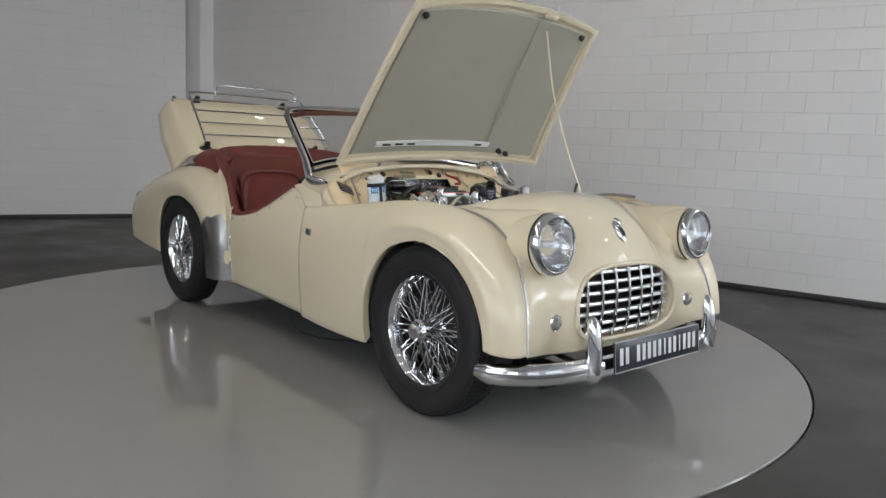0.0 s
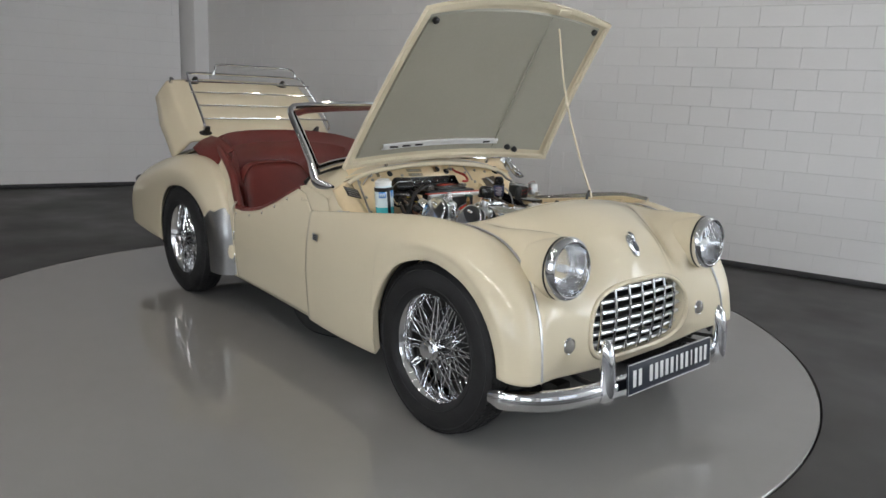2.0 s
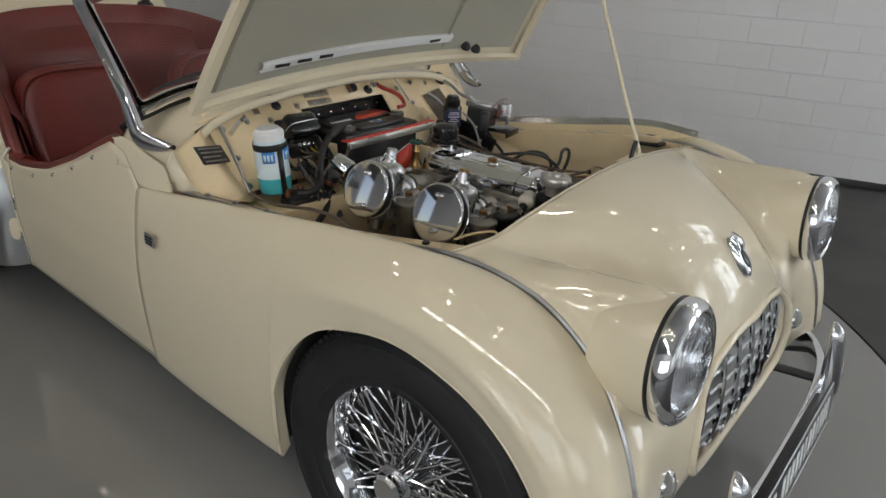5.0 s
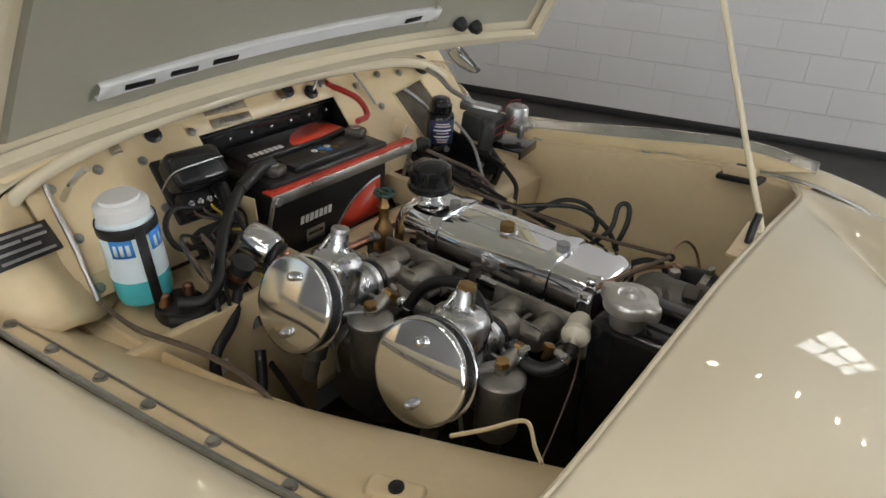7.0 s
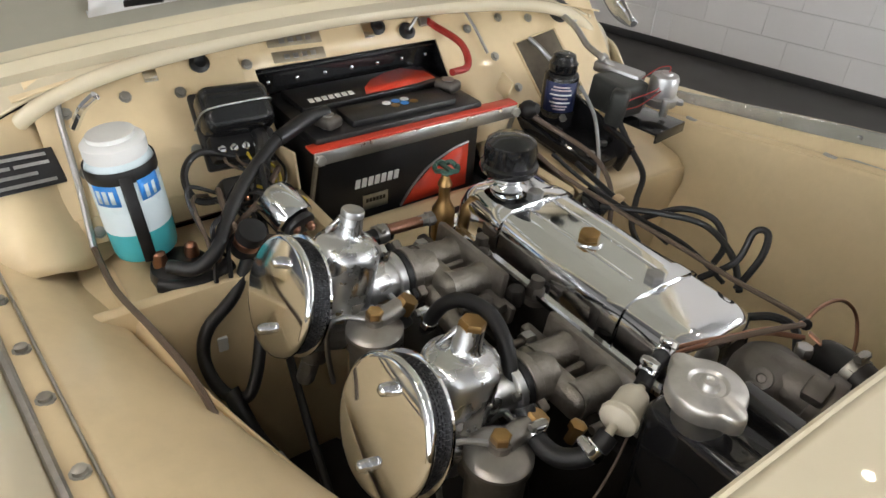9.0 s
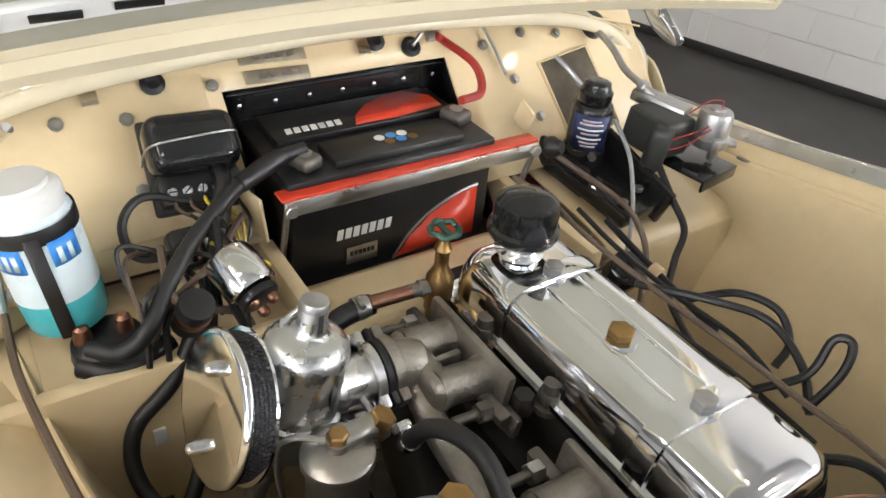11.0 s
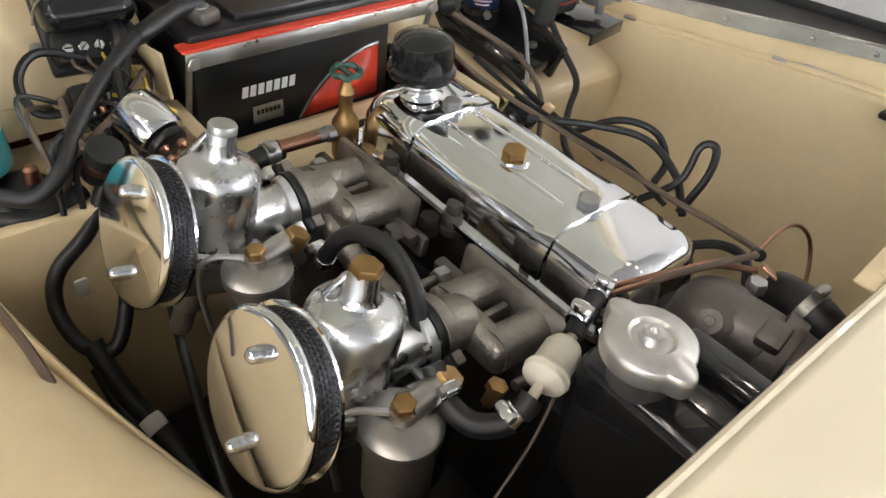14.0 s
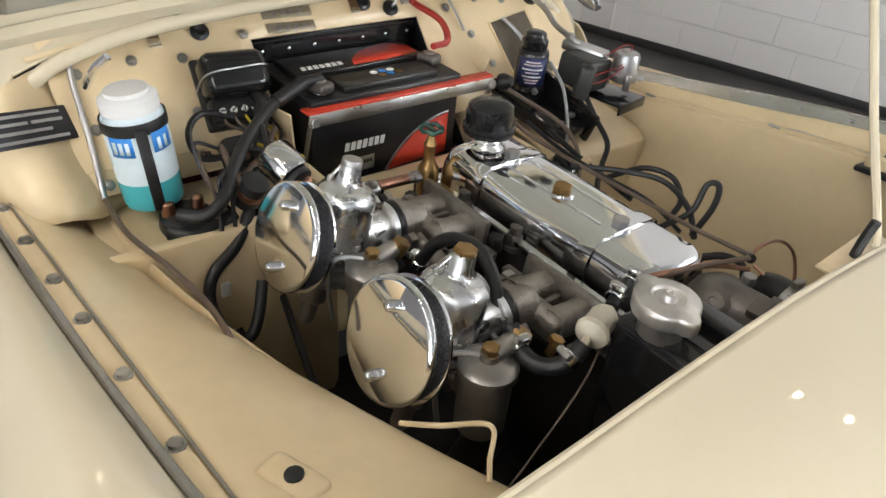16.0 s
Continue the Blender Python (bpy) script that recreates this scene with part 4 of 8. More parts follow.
for s in (-1, 1):
    L = [(-0.762, s * 0.560, 0.786), (-0.805, s * 0.578, 0.789), (-0.845, s * 0.590, 0.799), (-0.878, s * 0.586, 0.832), (-0.918, s * 0.578, 0.878), (-0.995, s * 0.566, 0.935), (-1.075, s * 0.550, 0.995)]
    C = catmull(L, 40)
    T = np.gradient(C, axis=0)
    R = []
    for i, (c, t) in enumerate(zip(C, T)):
        t = t / np.linalg.norm(t)
        side = np.cross(t, (0, s, 0))
        side /= np.linalg.norm(side)
        f = i / 39
        w = 0.007 + 0.020 * math.sin(math.pi * min(1, f * 1.15)) ** 0.7 * (1 - 0.45 * f)
        d = 0.010 - 0.003 * f
        R.append([c + side * w * math.cos(a) + np.array((0, s, 0)) * d * math.sin(a) for a in np.linspace(0, 2 * math.pi, 12, endpoint=False)])
    bm = grid(np.array(R), close_v=True)
    bm.verts.ensure_lookup_table()
    for k in (0, 39):
        bm.faces.new([bm.verts[k * 12 + i] for i in range(12)])
    part("screen_post", bm, CHROME, screen, "tapered chrome screen post with foot", sharp=60)
part("mirror", lathe([(0.0, 0.02), (0.035, 0.016), (0.05, 0.0), (0.048, -0.004), (0.0, -0.004)], 24, axes((-0.915, 0.542, 0.835), (0, 1, 0), (0, 0, 1))), CHROME, car, "round chrome wing mirror")

# bonnet, propped open: hinged at the scuttle, free edge high
B_RL, B_RR, B_FL, B_FR = (Vector(p) for p in ((-0.728, -0.532, 0.870), (-0.612, 0.545, 0.900), (-0.245, -0.502, 1.501), (-0.245, 0.515, 1.542)))
mb = axes((B_RL + B_RR + B_FL + B_FR) / 4, B_RR + B_FR - B_RL - B_FL, B_FL + B_FR - B_RL - B_RR)
corners = [mb.inverted() @ p for p in (B_RL, B_RR, B_FL, B_FR)]
BL = 0.36


def bonnet_pt(a, b, h=0.0):
    u, v = (a + 1) / 2, (b + 1) / 2
    p = corners[0] * (1 - u) * (1 - v) + corners[1] * u * (1 - v) + corners[2] * (1 - u) * v + corners[3] * u * v
    y = p.y
    if b > 0.0:
        y += 0.050 * (1 - a * a) * b**2
    return (p.x, y, p.z - 0.045 * (1 - a * a) - 0.015 * (1 - b * b) + h)


# z of this panel faces down and forward: the outer skin is below zero
A, B = np.linspace(-1, 1, 60), np.linspace(-1, 1, 46)
bonnet = part("bonnet", grid(np.array([[bonnet_pt(a, b, -0.006) for b in B] for a in A])), CREAM, car, "cream bonnet propped wide open", mb, thick=0.003)
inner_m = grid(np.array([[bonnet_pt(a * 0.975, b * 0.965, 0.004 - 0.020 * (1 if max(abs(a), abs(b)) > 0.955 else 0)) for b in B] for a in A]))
part("bonnet_lining", inner_m, BONNET_IN, bonnet, "plain grey-cream underside of the bonnet, with shade darkened into its colour")
edge = [bonnet_pt(a, -1) for a in np.linspace(-1, 1, 14)] + [bonnet_pt(1, b) for b in np.linspace(-0.9, 1, 12)] + [bonnet_pt(a, 1) for a in np.linspace(0.9, -1, 14)] + [bonnet_pt(-1, b) for b in np.linspace(0.9, -0.9, 12)]
R = []
for k, sgn in ((0.0, 1), (0.018, 0), (0.020, 0)):
    R.append([(x * (1 - k / 0.49), y * (1 - k / BL), z + (0.012 if k < 0.019 else -0.004)) for x, y, z in edge])
R.insert(0, [(x, y, z - 0.008) for x, y, z in edge])
part("bonnet_flange", grid(np.array(R), close_v=True), CREAM, bonnet, "turned cream flange round the bonnet edge")
stiff = part("bonnet_stiffener", grid(np.array([[Vector(bonnet_pt(a, b, h)) for a in np.linspace(-0.72, 0.42, 24)] for b, h in ((-0.795, 0.004), (-0.79, 0.013), (-0.73, 0.013), (-0.725, 0.004))])), LABELW, bonnet, "flat white stiffening strip with slots", thick=0.002)
for a in (-0.62, -0.50, -0.38, 0.30):
    part("strip_slot", box(0.040, 0.010, 0.002, 0.001, m=Matrix.Translation(bonnet_pt(a, -0.760, 0.0155))), SATIN, stiff)
for a, b in ((-0.86, 0.84), (0.86, 0.84)):
    part("rubber_buffer", lathe([(0.013, 0), (0.014, 0.012), (0.006, 0.018), (0.005, 0.0185), (0, 0.017)], 14, Matrix.Translation(bonnet_pt(a, b, 0.004))), RUBBER, bonnet, "small rubber buffer")
for x in (0.26, 0.30):
    part("hinge_plug", lathe([(0.014, 0), (0.014, 0.010), (0.008, 0.02), (0, 0.02)], 12, Matrix.Translation(bonnet_pt(x * 2.1, -0.84 - (x - 0.26) * 0.8, 0.006))), RUBBER, bonnet)
for s in (-1, 1):
    part("bonnet_hinge", tube([(-0.80, 0.03 + s * 0.30, 0.862), (-0.79, 0.03 + s * 0.30, 0.885), (-0.762, 0.03 + s * 0.30, 0.896), (-0.735, 0.03 + s * 0.30, 0.925)], 0.009, 8), WORN_CHROME, car, "curved bonnet hinge arm")
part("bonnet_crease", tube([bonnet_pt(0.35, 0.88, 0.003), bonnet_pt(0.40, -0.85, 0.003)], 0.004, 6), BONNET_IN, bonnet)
part("bonnet_catch", box(0.07, 0.03, 0.02, 0.006, m=Matrix.Translation(bonnet_pt(0.42, 0.955, 0.012))), CREAM, bonnet)
part("bonnet_prop", tube([(0.039, 0.135, 0.806), (0.036, 0.134, 0.825), (-0.0225, 0.112, 0.985), (-0.1225, 0.118, 1.219), (-0.255, 0.195, 1.490)], 0.0042, 8), CREAM, car, "thin cream prop rod holding the bonnet")

# wire wheels
def wheel_meshes():
    R = 0.309
    tyre = [(0.196, -0.056), (0.205, -0.066), (0.235, -0.074), (0.270, -0.073), (0.296, -0.064), (0.303, -0.052), (0.308, -0.040), (0.310, -0.02), (0.310, 0.02), (0.308, 0.040), (0.303, 0.052), (0.296, 0.064), (0.270, 0.073), (0.235, 0.074), (0.205, 0.066), (0.196, 0.056)]
    bm = lathe(tyre, 96, cap=False)
    # moulded rib rings and tread blocks along the shoulder
    for r, z in ((0.222, 0.0715), (0.287, 0.0685)):
        lathe([(r - 0.003, z), (r, z + 0.0022), (r + 0.003, z - 0.001)], 64, bm=bm, cap=False)
    tread = bmesh.new()
    for k in range(90):
        a = 2 * math.pi * k / 90
        for z in (-0.046, -0.016, 0.016, 0.046):
            rr = 0.310 if abs(z) < 0.03 else 0.304
            box(0.006, 0.0135, 0.022, m=pose(0, 0, 0, 0, 0, math.degrees(a)) @ Matrix.Translation((rr, 0.004 * (1 if z > 0 else -1), z)) @ pose(0, 0, 0, 0, 0, 0) , bm=tread)
    rim = lathe([(0.188, -0.050), (0.200, -0.060), (0.206, -0.058), (0.206, -0.052), (0.196, -0.044), (0.190, -0.030), (0.184, -0.020), (0.184, 0.020), (0.190, 0.030), (0.196, 0.044), (0.206, 0.052), (0.207, 0.058), (0.201, 0.061), (0.194, 0.052), (0.186, 0.036), (0.181, 0.022), (0.179, 0.018), (0.179, -0.018), (0.182, -0.034)], 72, cap=False)
    hub = lathe([(0.048, -0.06), (0.050, -0.02), (0.040, 0.0), (0.036, 0.045), (0.040, 0.060), (0.041, 0.066), (0.030, 0.069), (0.0, 0.069)], 32)
    spinner = lathe([(0.030, 0.066), (0.033, 0.074), (0.033, 0.086), (0.028, 0.094), (0.012, 0.098), (0.0, 0.099)], 8)
    return bm, tread, rim, hub, spinner


def spoke_mesh():
    bm = tube([(0, 0, 0), (0, 0, 1)], 0.0023, 6, smooth=False)
    lathe([(0.0040, 0.93), (0.0040, 1.0)], 6, bm=bm)
    return bm


ty, tr, ri, hu, sp = wheel_meshes()
proto = {}
for wx, s, steer in ((0.0, -1, 0), (0.0, 1, 0), (REAR_X, -1, 0), (REAR_X, 1, 0)):
    m = Matrix.Translation((wx, s * 0.566, FZ)) @ pose(0, 0, 0, 90 * s * -1 if s > 0 else 90, 0, 0)
    if not proto:
        w = part("wheel", ri, CHROME, car, "chrome wire wheel with black tyre", m)
        proto["tyre"] = part("tyre", ty, TYRE, w, "black rubber tyre with ribbed wall", sharp=50)
        proto["tread"] = part("tread", tr, TYRE, w)
        proto["hub"] = part("hub", hu, WORN_CHROME, w)
        proto["spinner"] = part("hub_spinner", sp, CHROME, w, "eight-sided chrome centre nut", sharp=20)
        proto["w"] = w
        proto["drum"] = part("brake_drum", lathe([(0.0, -0.07), (0.135, -0.07), (0.135, -0.025), (0.128, -0.018), (0.06, -0.012), (0.0, -0.012)], 40), SATIN, w, "dark brake drum behind the spokes")
        me = part("spoke", spoke_mesh(), CHROME, w)
        proto["spoke"] = me
    else:
        w = again(proto["w"], m, car)
        tagged(w, "chrome wire wheel with black tyre")
        for k in ("tyre", "tread", "hub", "spinner", "drum"):
            again(proto[k], Matrix.Identity(4), w)
    n = 0
    # outer row from the hub's front flange, inner row from its back
    for row, (hz, hr, rz, rr, cnt, lean) in enumerate(((0.052, 0.038, 0.030, 0.180, 24, 20), (-0.005, 0.046, -0.004, 0.180, 40, 24))):
        for k in range(cnt):
            a0 = 360.0 * k / cnt + 3 * row
            a1 = a0 + (lean if k % 2 else -lean)
            p = Vector((hr * math.cos(radians(a0)), hr * math.sin(radians(a0)), hz))
            q = Vector((rr * math.cos(radians(a1)), rr * math.sin(radians(a1)), rz + 0.008 * (1 if (k // 2) % 2 else -1)))
            d = q - p
            mm = Matrix.Translation(p) @ d.to_track_quat("Z", "Y").to_matrix().to_4x4() @ Matrix.Diagonal((1, 1, d.length, 1))
            if n == 0 and w is proto["w"]:
                proto["spoke"].matrix_local = mm
            else:
                again(proto["spoke"], mm, w, "spoke")
            n += 1

# wheel houses, floor pan and frame
for wx, s in ((0.0, -1), (0.0, 1), (REAR_X, -1), (REAR_X, 1)):
    a = np.linspace(radians(-5), radians(192), 30)
    r = 0.352 if wx == 0 else 0.335
    P = [[(wx + r * math.cos(t), s * y, FZ + r * 0.985 * math.sin(t) - 0.01) for t in a] for y in ((0.598, 0.57, 0.545, 0.525) if wx == 0 else (0.632, 0.56, 0.46, 0.40))]
    part("wheel_house", grid(np.array(P)), UNDER, car, thick=0.004)
    part("wheel_house_wall", box(*((0.46, 0.012, 0.34) if wx == 0 else (0.64, 0.012, 0.44)), 0.004, m=Matrix.Translation((wx, s * (0.515 if wx == 0 else 0.385), 0.38 if wx == 0 else 0.42))), UNDER, car)
for s in (-1, 1):
    part("frame_rail", box(3.3, 0.07, 0.09, 0.008, m=Matrix.Translation((-1.30, s * 0.33, 0.19))), UNDER, car)
    part("axle", tube([(0.02, s * 0.25, 0.27), (0.0, s * 0.54, 0.30)], 0.025, 8), UNDER, car)
    part("leaf_spring", box(0.9, 0.05, 0.03, 0.004, m=Matrix.Translation((-2.24, s * 0.42, 0.24))), UNDER, car)
# black sheet added below the engine so the bay's depth stays dark
part("engine_undertray", box(0.75, 0.84, 0.02, 0.005, m=Matrix.Translation((-0.24, 0, 0.262))), UNDER, car)
part("rear_axle", tube([(REAR_X, -0.52, FZ), (REAR_X, 0.52, FZ)], 0.035, 10, smooth=False), UNDER, car)
part("floor_pan", box(1.55, 1.06, 0.02, 0.005, m=Matrix.Translation((-1.60, 0, 0.235))), UNDER, car)
part("boot_floor", box(0.85, 0.9, 0.02, 0.005, m=Matrix.Translation((-2.72, 0, 0.30))), UNDER, car)
part("exhaust_silencer", cyl(0.07, 0.55, 20, 0.02, Matrix.Translation((-1.3, -0.10, 0.17)) @ pose(0, 0, 0, 0, -90, 0)), UNDER, car)

# cockpit
rim = [(-1.60, 0.557, 0.572), (-1.665, 0.556, 0.568), (-1.705, 0.552, 0.595), (-1.755, 0.545, 0.665), (-1.80, 0.535, 0.715), (-1.88, 0.52, 0.765), (-2.02, 0.49, 0.815), (-2.16, 0.445, 0.850), (-2.29, 0.36, 0.880), (-2.37, 0.20, 0.897), (-2.39, 0.0, 0.902)]
full = [(x, -y, z) for x, y, z in rim] + [(x, y, z) for x, y, z in rim[-2::-1]]
part("cockpit_trim", tube(full, 0.021, 10, n=130), LEATHER, car, "padded red leather roll round the cockpit edge")
# hood cover: a soft apron over the rear rim, down to the back panel
R = []
for f, drop, inn in ((0, 0.0, 0.0), (0.15, 0.02, 0.02), (0.3, -0.012, 0.045), (0.6, -0.10, 0.065), (1.0, -0.21, 0.075)):
    row = []
    for x, y, z in catmull(full[3:-3], 70):
        cx, cy = -1.75, 0.0
        dx, dy = cx - x, cy - y
        L = math.hypot(dx, dy)
        row.append((x + dx / L * inn, y + dy / L * inn, z + drop + 0.004 * math.sin(x * 40 + y * 55)))
    R.append(row)
part("hood_cover", grid(np.array(R)), LEATHER, car, "folded red leather hood cover behind the seats", thick=0.006)
# inner panels
P = []
for x, y, z in catmull(full[2:-2], 80):
    P.append([(x + (-1.75 - x) * k, y * (1 - k * 0.6), zz) for k, zz in ((0.10, z - 0.05), (0.16, z - 0.18), (0.18, 0.42), (0.20, 0.27))])
part("rear_lining", grid(np.array(P)), LEATHER, car, "red leather lining behind the seats", thick=0.005)
for s in (-1, 1):
    xs = np.linspace(-0.99, -1.69, 40)
    P = [[(x, s * (side_w(z, x) - 0.032), z) for z in np.linspace(0.26, cut(x) - 0.006, 8)] for x in xs]
    part("door_lining", grid(np.array(P)), LEATHER, car, "red leather door lining", thick=0.004)
    part("door_trim", tube([(x, s * (side_w(cut(x), x) - 0.014), cut(x) + 0.001) for x in np.linspace(-1.03, -1.69, 30)], 0.015, 8, smooth=False), LEATHER, car, "red leather roll on the door edge")
    part("trim_clip", tube([(-1.690, s * 0.583, 0.545), (-1.692, s * 0.590, 0.575), (-1.680, s * 0.574, 0.605)], 0.005, 6), FILTERW, car)
part("hood_flap", grid(rails([[(-2.00, -0.548, 0.727), (-2.17, -0.540, 0.773), (-2.33, -0.528, 0.818)], [(-1.98, -0.510, 0.795), (-2.15, -0.500, 0.840), (-2.32, -0.486, 0.862)], [(-1.96, -0.455, 0.842), (-2.13, -0.445, 0.886), (-2.30, -0.430, 0.893)]], 16, 14)), LEATHER, car, "red leather corner of the hood cover", thick=0.006)
part("hood_flap", grid(rails([[(-1.83, -0.535, 0.765), (-1.80, -0.545, 0.715), (-1.815, -0.545, 0.655)], [(-1.89, -0.500, 0.800), (-1.845, -0.495, 0.735), (-1.835, -0.505, 0.665)], [(-1.98, -0.45, 0.83), (-1.915, -0.455, 0.765), (-1.86, -0.475, 0.685)]], 16, 14)), LEATHER, car, "loose red leather corner flap with studs", thick=0.006)
for p in ((-1.835, -0.535, 0.74), (-1.842, -0.525, 0.685), (-1.93, -0.485, 0.80)):
    part("stud", lathe([(0.007, 0), (0.006, 0.004), (0, 0.006)], 10, axes(p, (1, 0, 0), (0, 0.3, 1))), BRASS, car)


def seat(y):
    o = part("seat_base", box(0.46, 0.42, 0.15, 0.055, 4, Matrix.Translation((-1.50, y, 0.36))), LEATHER, car, "red leather bucket seat")
    P = []
    for a in np.linspace(0, 2 * math.pi, 40, endpoint=False):
        ca, sa = math.cos(a), math.sin(a)
        u = 0.21 * math.copysign(abs(ca) ** 0.55, ca)
        v = 0.24 * math.copysign(abs(sa) ** 0.6, sa)
        P.append((u, v))
    rows = []
    for d, k in ((0.0, 0.80), (0.018, 0.93), (0.045, 1.0), (0.08, 1.0), (0.105, 0.95), (0.115, 0.82)):
        rows.append([(-1.70 - d - 0.28 * (v + 0.24), y + u * k, 0.545 + v * k) for u, v in P])
    bm = grid(np.array(rows), close_v=True)
    bm.verts.ensure_lookup_table()
    bm.faces.new([bm.verts[i] for i in range(40)])
    bm.faces.new([bm.verts[200 + i] for i in range(40)])
    part("backrest", bm, LEATHER, o, "rounded red leather backrest with piping")
    part("piping", tube([(-1.722 - 0.28 * (v + 0.24), y + u * 0.97, 0.545 + v * 0.97) for u, v in P], 0.006, 6, closed=True, smooth=False), LEATHER, o)


seat(-0.27), seat(0.27)
part("cockpit_carpet", box(1.35, 1.02, 0.012, 0.003, m=Matrix.Translation((-1.58, 0, 0.256))), CARPET, car, "dark carpet on the cockpit floor")
part("tunnel", box(0.9, 0.16, 0.18, 0.04, 3, Matrix.Translation((-1.45, 0, 0.34))), CARPET, car)
part("dashboard", grid(rails([[(-1.06, y, 0.845 - 0.10 * (abs(y) / 0.5) ** 2.6), (-1.085, y, 0.80 - 0.06 * (abs(y) / 0.5) ** 2), (-1.08, y, 0.62)] for y in (-0.52, -0.4, -0.2, 0, 0.2, 0.4, 0.52)], 12, 40)), SATIN, car, "black dashboard", thick=0.01)
part("cowl_roll", tube([(-1.05, -0.52, 0.765), (-1.085, -0.40, 0.835), (-1.105, -0.2, 0.872), (-1.11, 0.0, 0.882), (-1.105, 0.2, 0.872), (-1.085, 0.40, 0.835), (-1.05, 0.52, 0.765)], 0.017, 8, n=60), RUBBER, car, "black padded roll above the dashboard")
sw = part("steering_wheel", tube([Matrix.Translation((-1.36, 0.30, 0.72)) @ pose(0, 0, 0, 0, -62, 0) @ Vector((0.20 * math.cos(t), 0.20 * math.sin(t), 0)) for t in np.linspace(0, 2 * np.pi, 32, endpoint=False)], 0.011, 8, closed=True, smooth=False), BLACK, car, "thin-rimmed black steering wheel")
for t in (90, 210, 330):
    part("wheel_spoke", tube([Matrix.Translation((-1.36, 0.30, 0.72)) @ pose(0, 0, 0, 0, -62, 0) @ Vector((k * math.cos(radians(t)), k * math.sin(radians(t)), 0)) for k in (0.0, 0.19)], 0.005, 6), STEEL, sw)
part("steering_column", tube([(-1.36, 0.30, 0.72), (-1.0, 0.30, 0.56)], 0.02, 10), BLACK, sw)
gear = part("gear_lever", tube([(-1.20, 0.02, 0.42), (-1.24, 0.0, 0.60), (-1.26, 0.0, 0.70)], 0.006, 8), CHROME, car, "gear lever with pale knob")
part("gear_knob", lathe([(0.008, -0.02), (0.02, -0.008), (0.023, 0.008), (0.016, 0.022), (0.0, 0.027)], 16, Matrix.Translation((-1.262, 0.0, 0.715))), WOODP, gear, "pale knob")

body_parts = set(car.children)

# ---- engine bay ----
def bay(name, bm, material, label="", parent=None, **k):
    return part(name, bm, material, parent or car, label, **k)


# strips, landings and inner walls beside the engine
STRIP = [(-0.72, 0.544, 0.685), (-0.52, 0.533, 0.697), (-0.335, 0.522, 0.708), (-0.12, 0.509, 0.721), (0.0, 0.503, 0.732)]
EDGE = [(-0.72, 0.444, 0.613), (-0.52, 0.423, 0.633), (-0.335, 0.388, 0.651), (-0.12, 0.331, 0.671), (0.03, 0.285, 0.684)]
L_OUT = [(-0.719, 0.556, 0.685), (-0.589, 0.555, 0.708), (-0.352, 0.555, 0.749), (-0.211, 0.554, 0.772), (-0.098, 0.550, 0.785), (0.032, 0.535, 0.782)]
L_IN = [(-0.719, 0.542, 0.666), (-0.589, 0.541, 0.689), (-0.352, 0.540, 0.725), (-0.211, 0.540, 0.750), (-0.098, 0.537, 0.766), (0.032, 0.523, 0.763)]
L_GAP = [(-0.719, 0.523, 0.649), (-0.555, 0.518, 0.672), (-0.294, 0.516, 0.712), (-0.132, 0.514, 0.732), (0.034, 0.495, 0.742)]
R_OUT = [(x, y + 0.012, z + 0.003) for x, y, z in STRIP]
R_IN = [(x, y - 0.013, z - 0.001) for x, y, z in STRIP]
right = bay("bonnet_strip", grid(rails(flip_y([R_OUT, [(x, y, z + 0.003) for x, y, z in STRIP], R_IN], -1), 40, 8)), BAY_CREAM, "cream bolted strip along the wing top", thick=0.004)
left = bay("bonnet_strip", grid(rails([L_OUT, L_IN], 40, 6)), mat("brushed_strip_metal", (0.62, 0.62, 0.62), 0.24, 1.0, vary=0.10, scale=14, stains=0.15), "bare metal strip with screws along the wing top", thick=0.003)
bay("strip_upstand", grid(rails([[(x, y + 0.002, z) for x, y, z in L_OUT], [(x, y + 0.020, z - 0.040) for x, y, z in L_OUT]], 40, 4)), CREAM, thick=0.002)
part("strip_seal", tube([(x, -y - 0.001, z + 0.0015) for x, y, z in R_OUT], 0.0042, 8, n=60), STEEL, right, "grey sealing bead beside the strip")
for k in range(8):
    p = catmull(STRIP, 101)[int((k + 0.5) / 8 * 100)]
    part("strip_bolt", lathe([(0.0085, 0.0), (0.0085, 0.002), (0.006, 0.002), (0.006, 0.006), (0.0, 0.0075)], 10, Matrix.Translation((p[0], -p[1] + 0.002, p[2] + 0.002))), ZINC, right)
for k in range(7):
    p = (catmull(L_OUT, 101)[int((k + 0.5) / 7 * 100)] + catmull(L_IN, 101)[int((k + 0.5) / 7 * 100)]) / 2
    part("strip_screw", lathe([(0.005, 0.0), (0.0035, 0.0022), (0.0, 0.0028)], 10, Matrix.Translation((p[0], p[1], p[2] + 0.0005))), WORN_CHROME, left)
down = [(x, y + 0.012, z - 0.03) for x, y, z in EDGE]
mid_e = [((a[0] + b[0]) / 2, (a[1] + b[1]) / 2, (a[2] + b[2]) / 2 + 0.006) for a, b in zip(R_IN, EDGE)]
bay("bonnet_landing", grid(rails(flip_y([R_IN, mid_e, EDGE, down], -1), 40, 22)), BAY_CREAM, "cream landing beside the engine opening", thick=0.003)
L_MID = [((a[0] + b[0]) / 2, a[1] * 0.45 + b[1] * 0.55, a[2] * 0.45 + b[2] * 0.55) for a, b in zip(L_IN, L_GAP)]
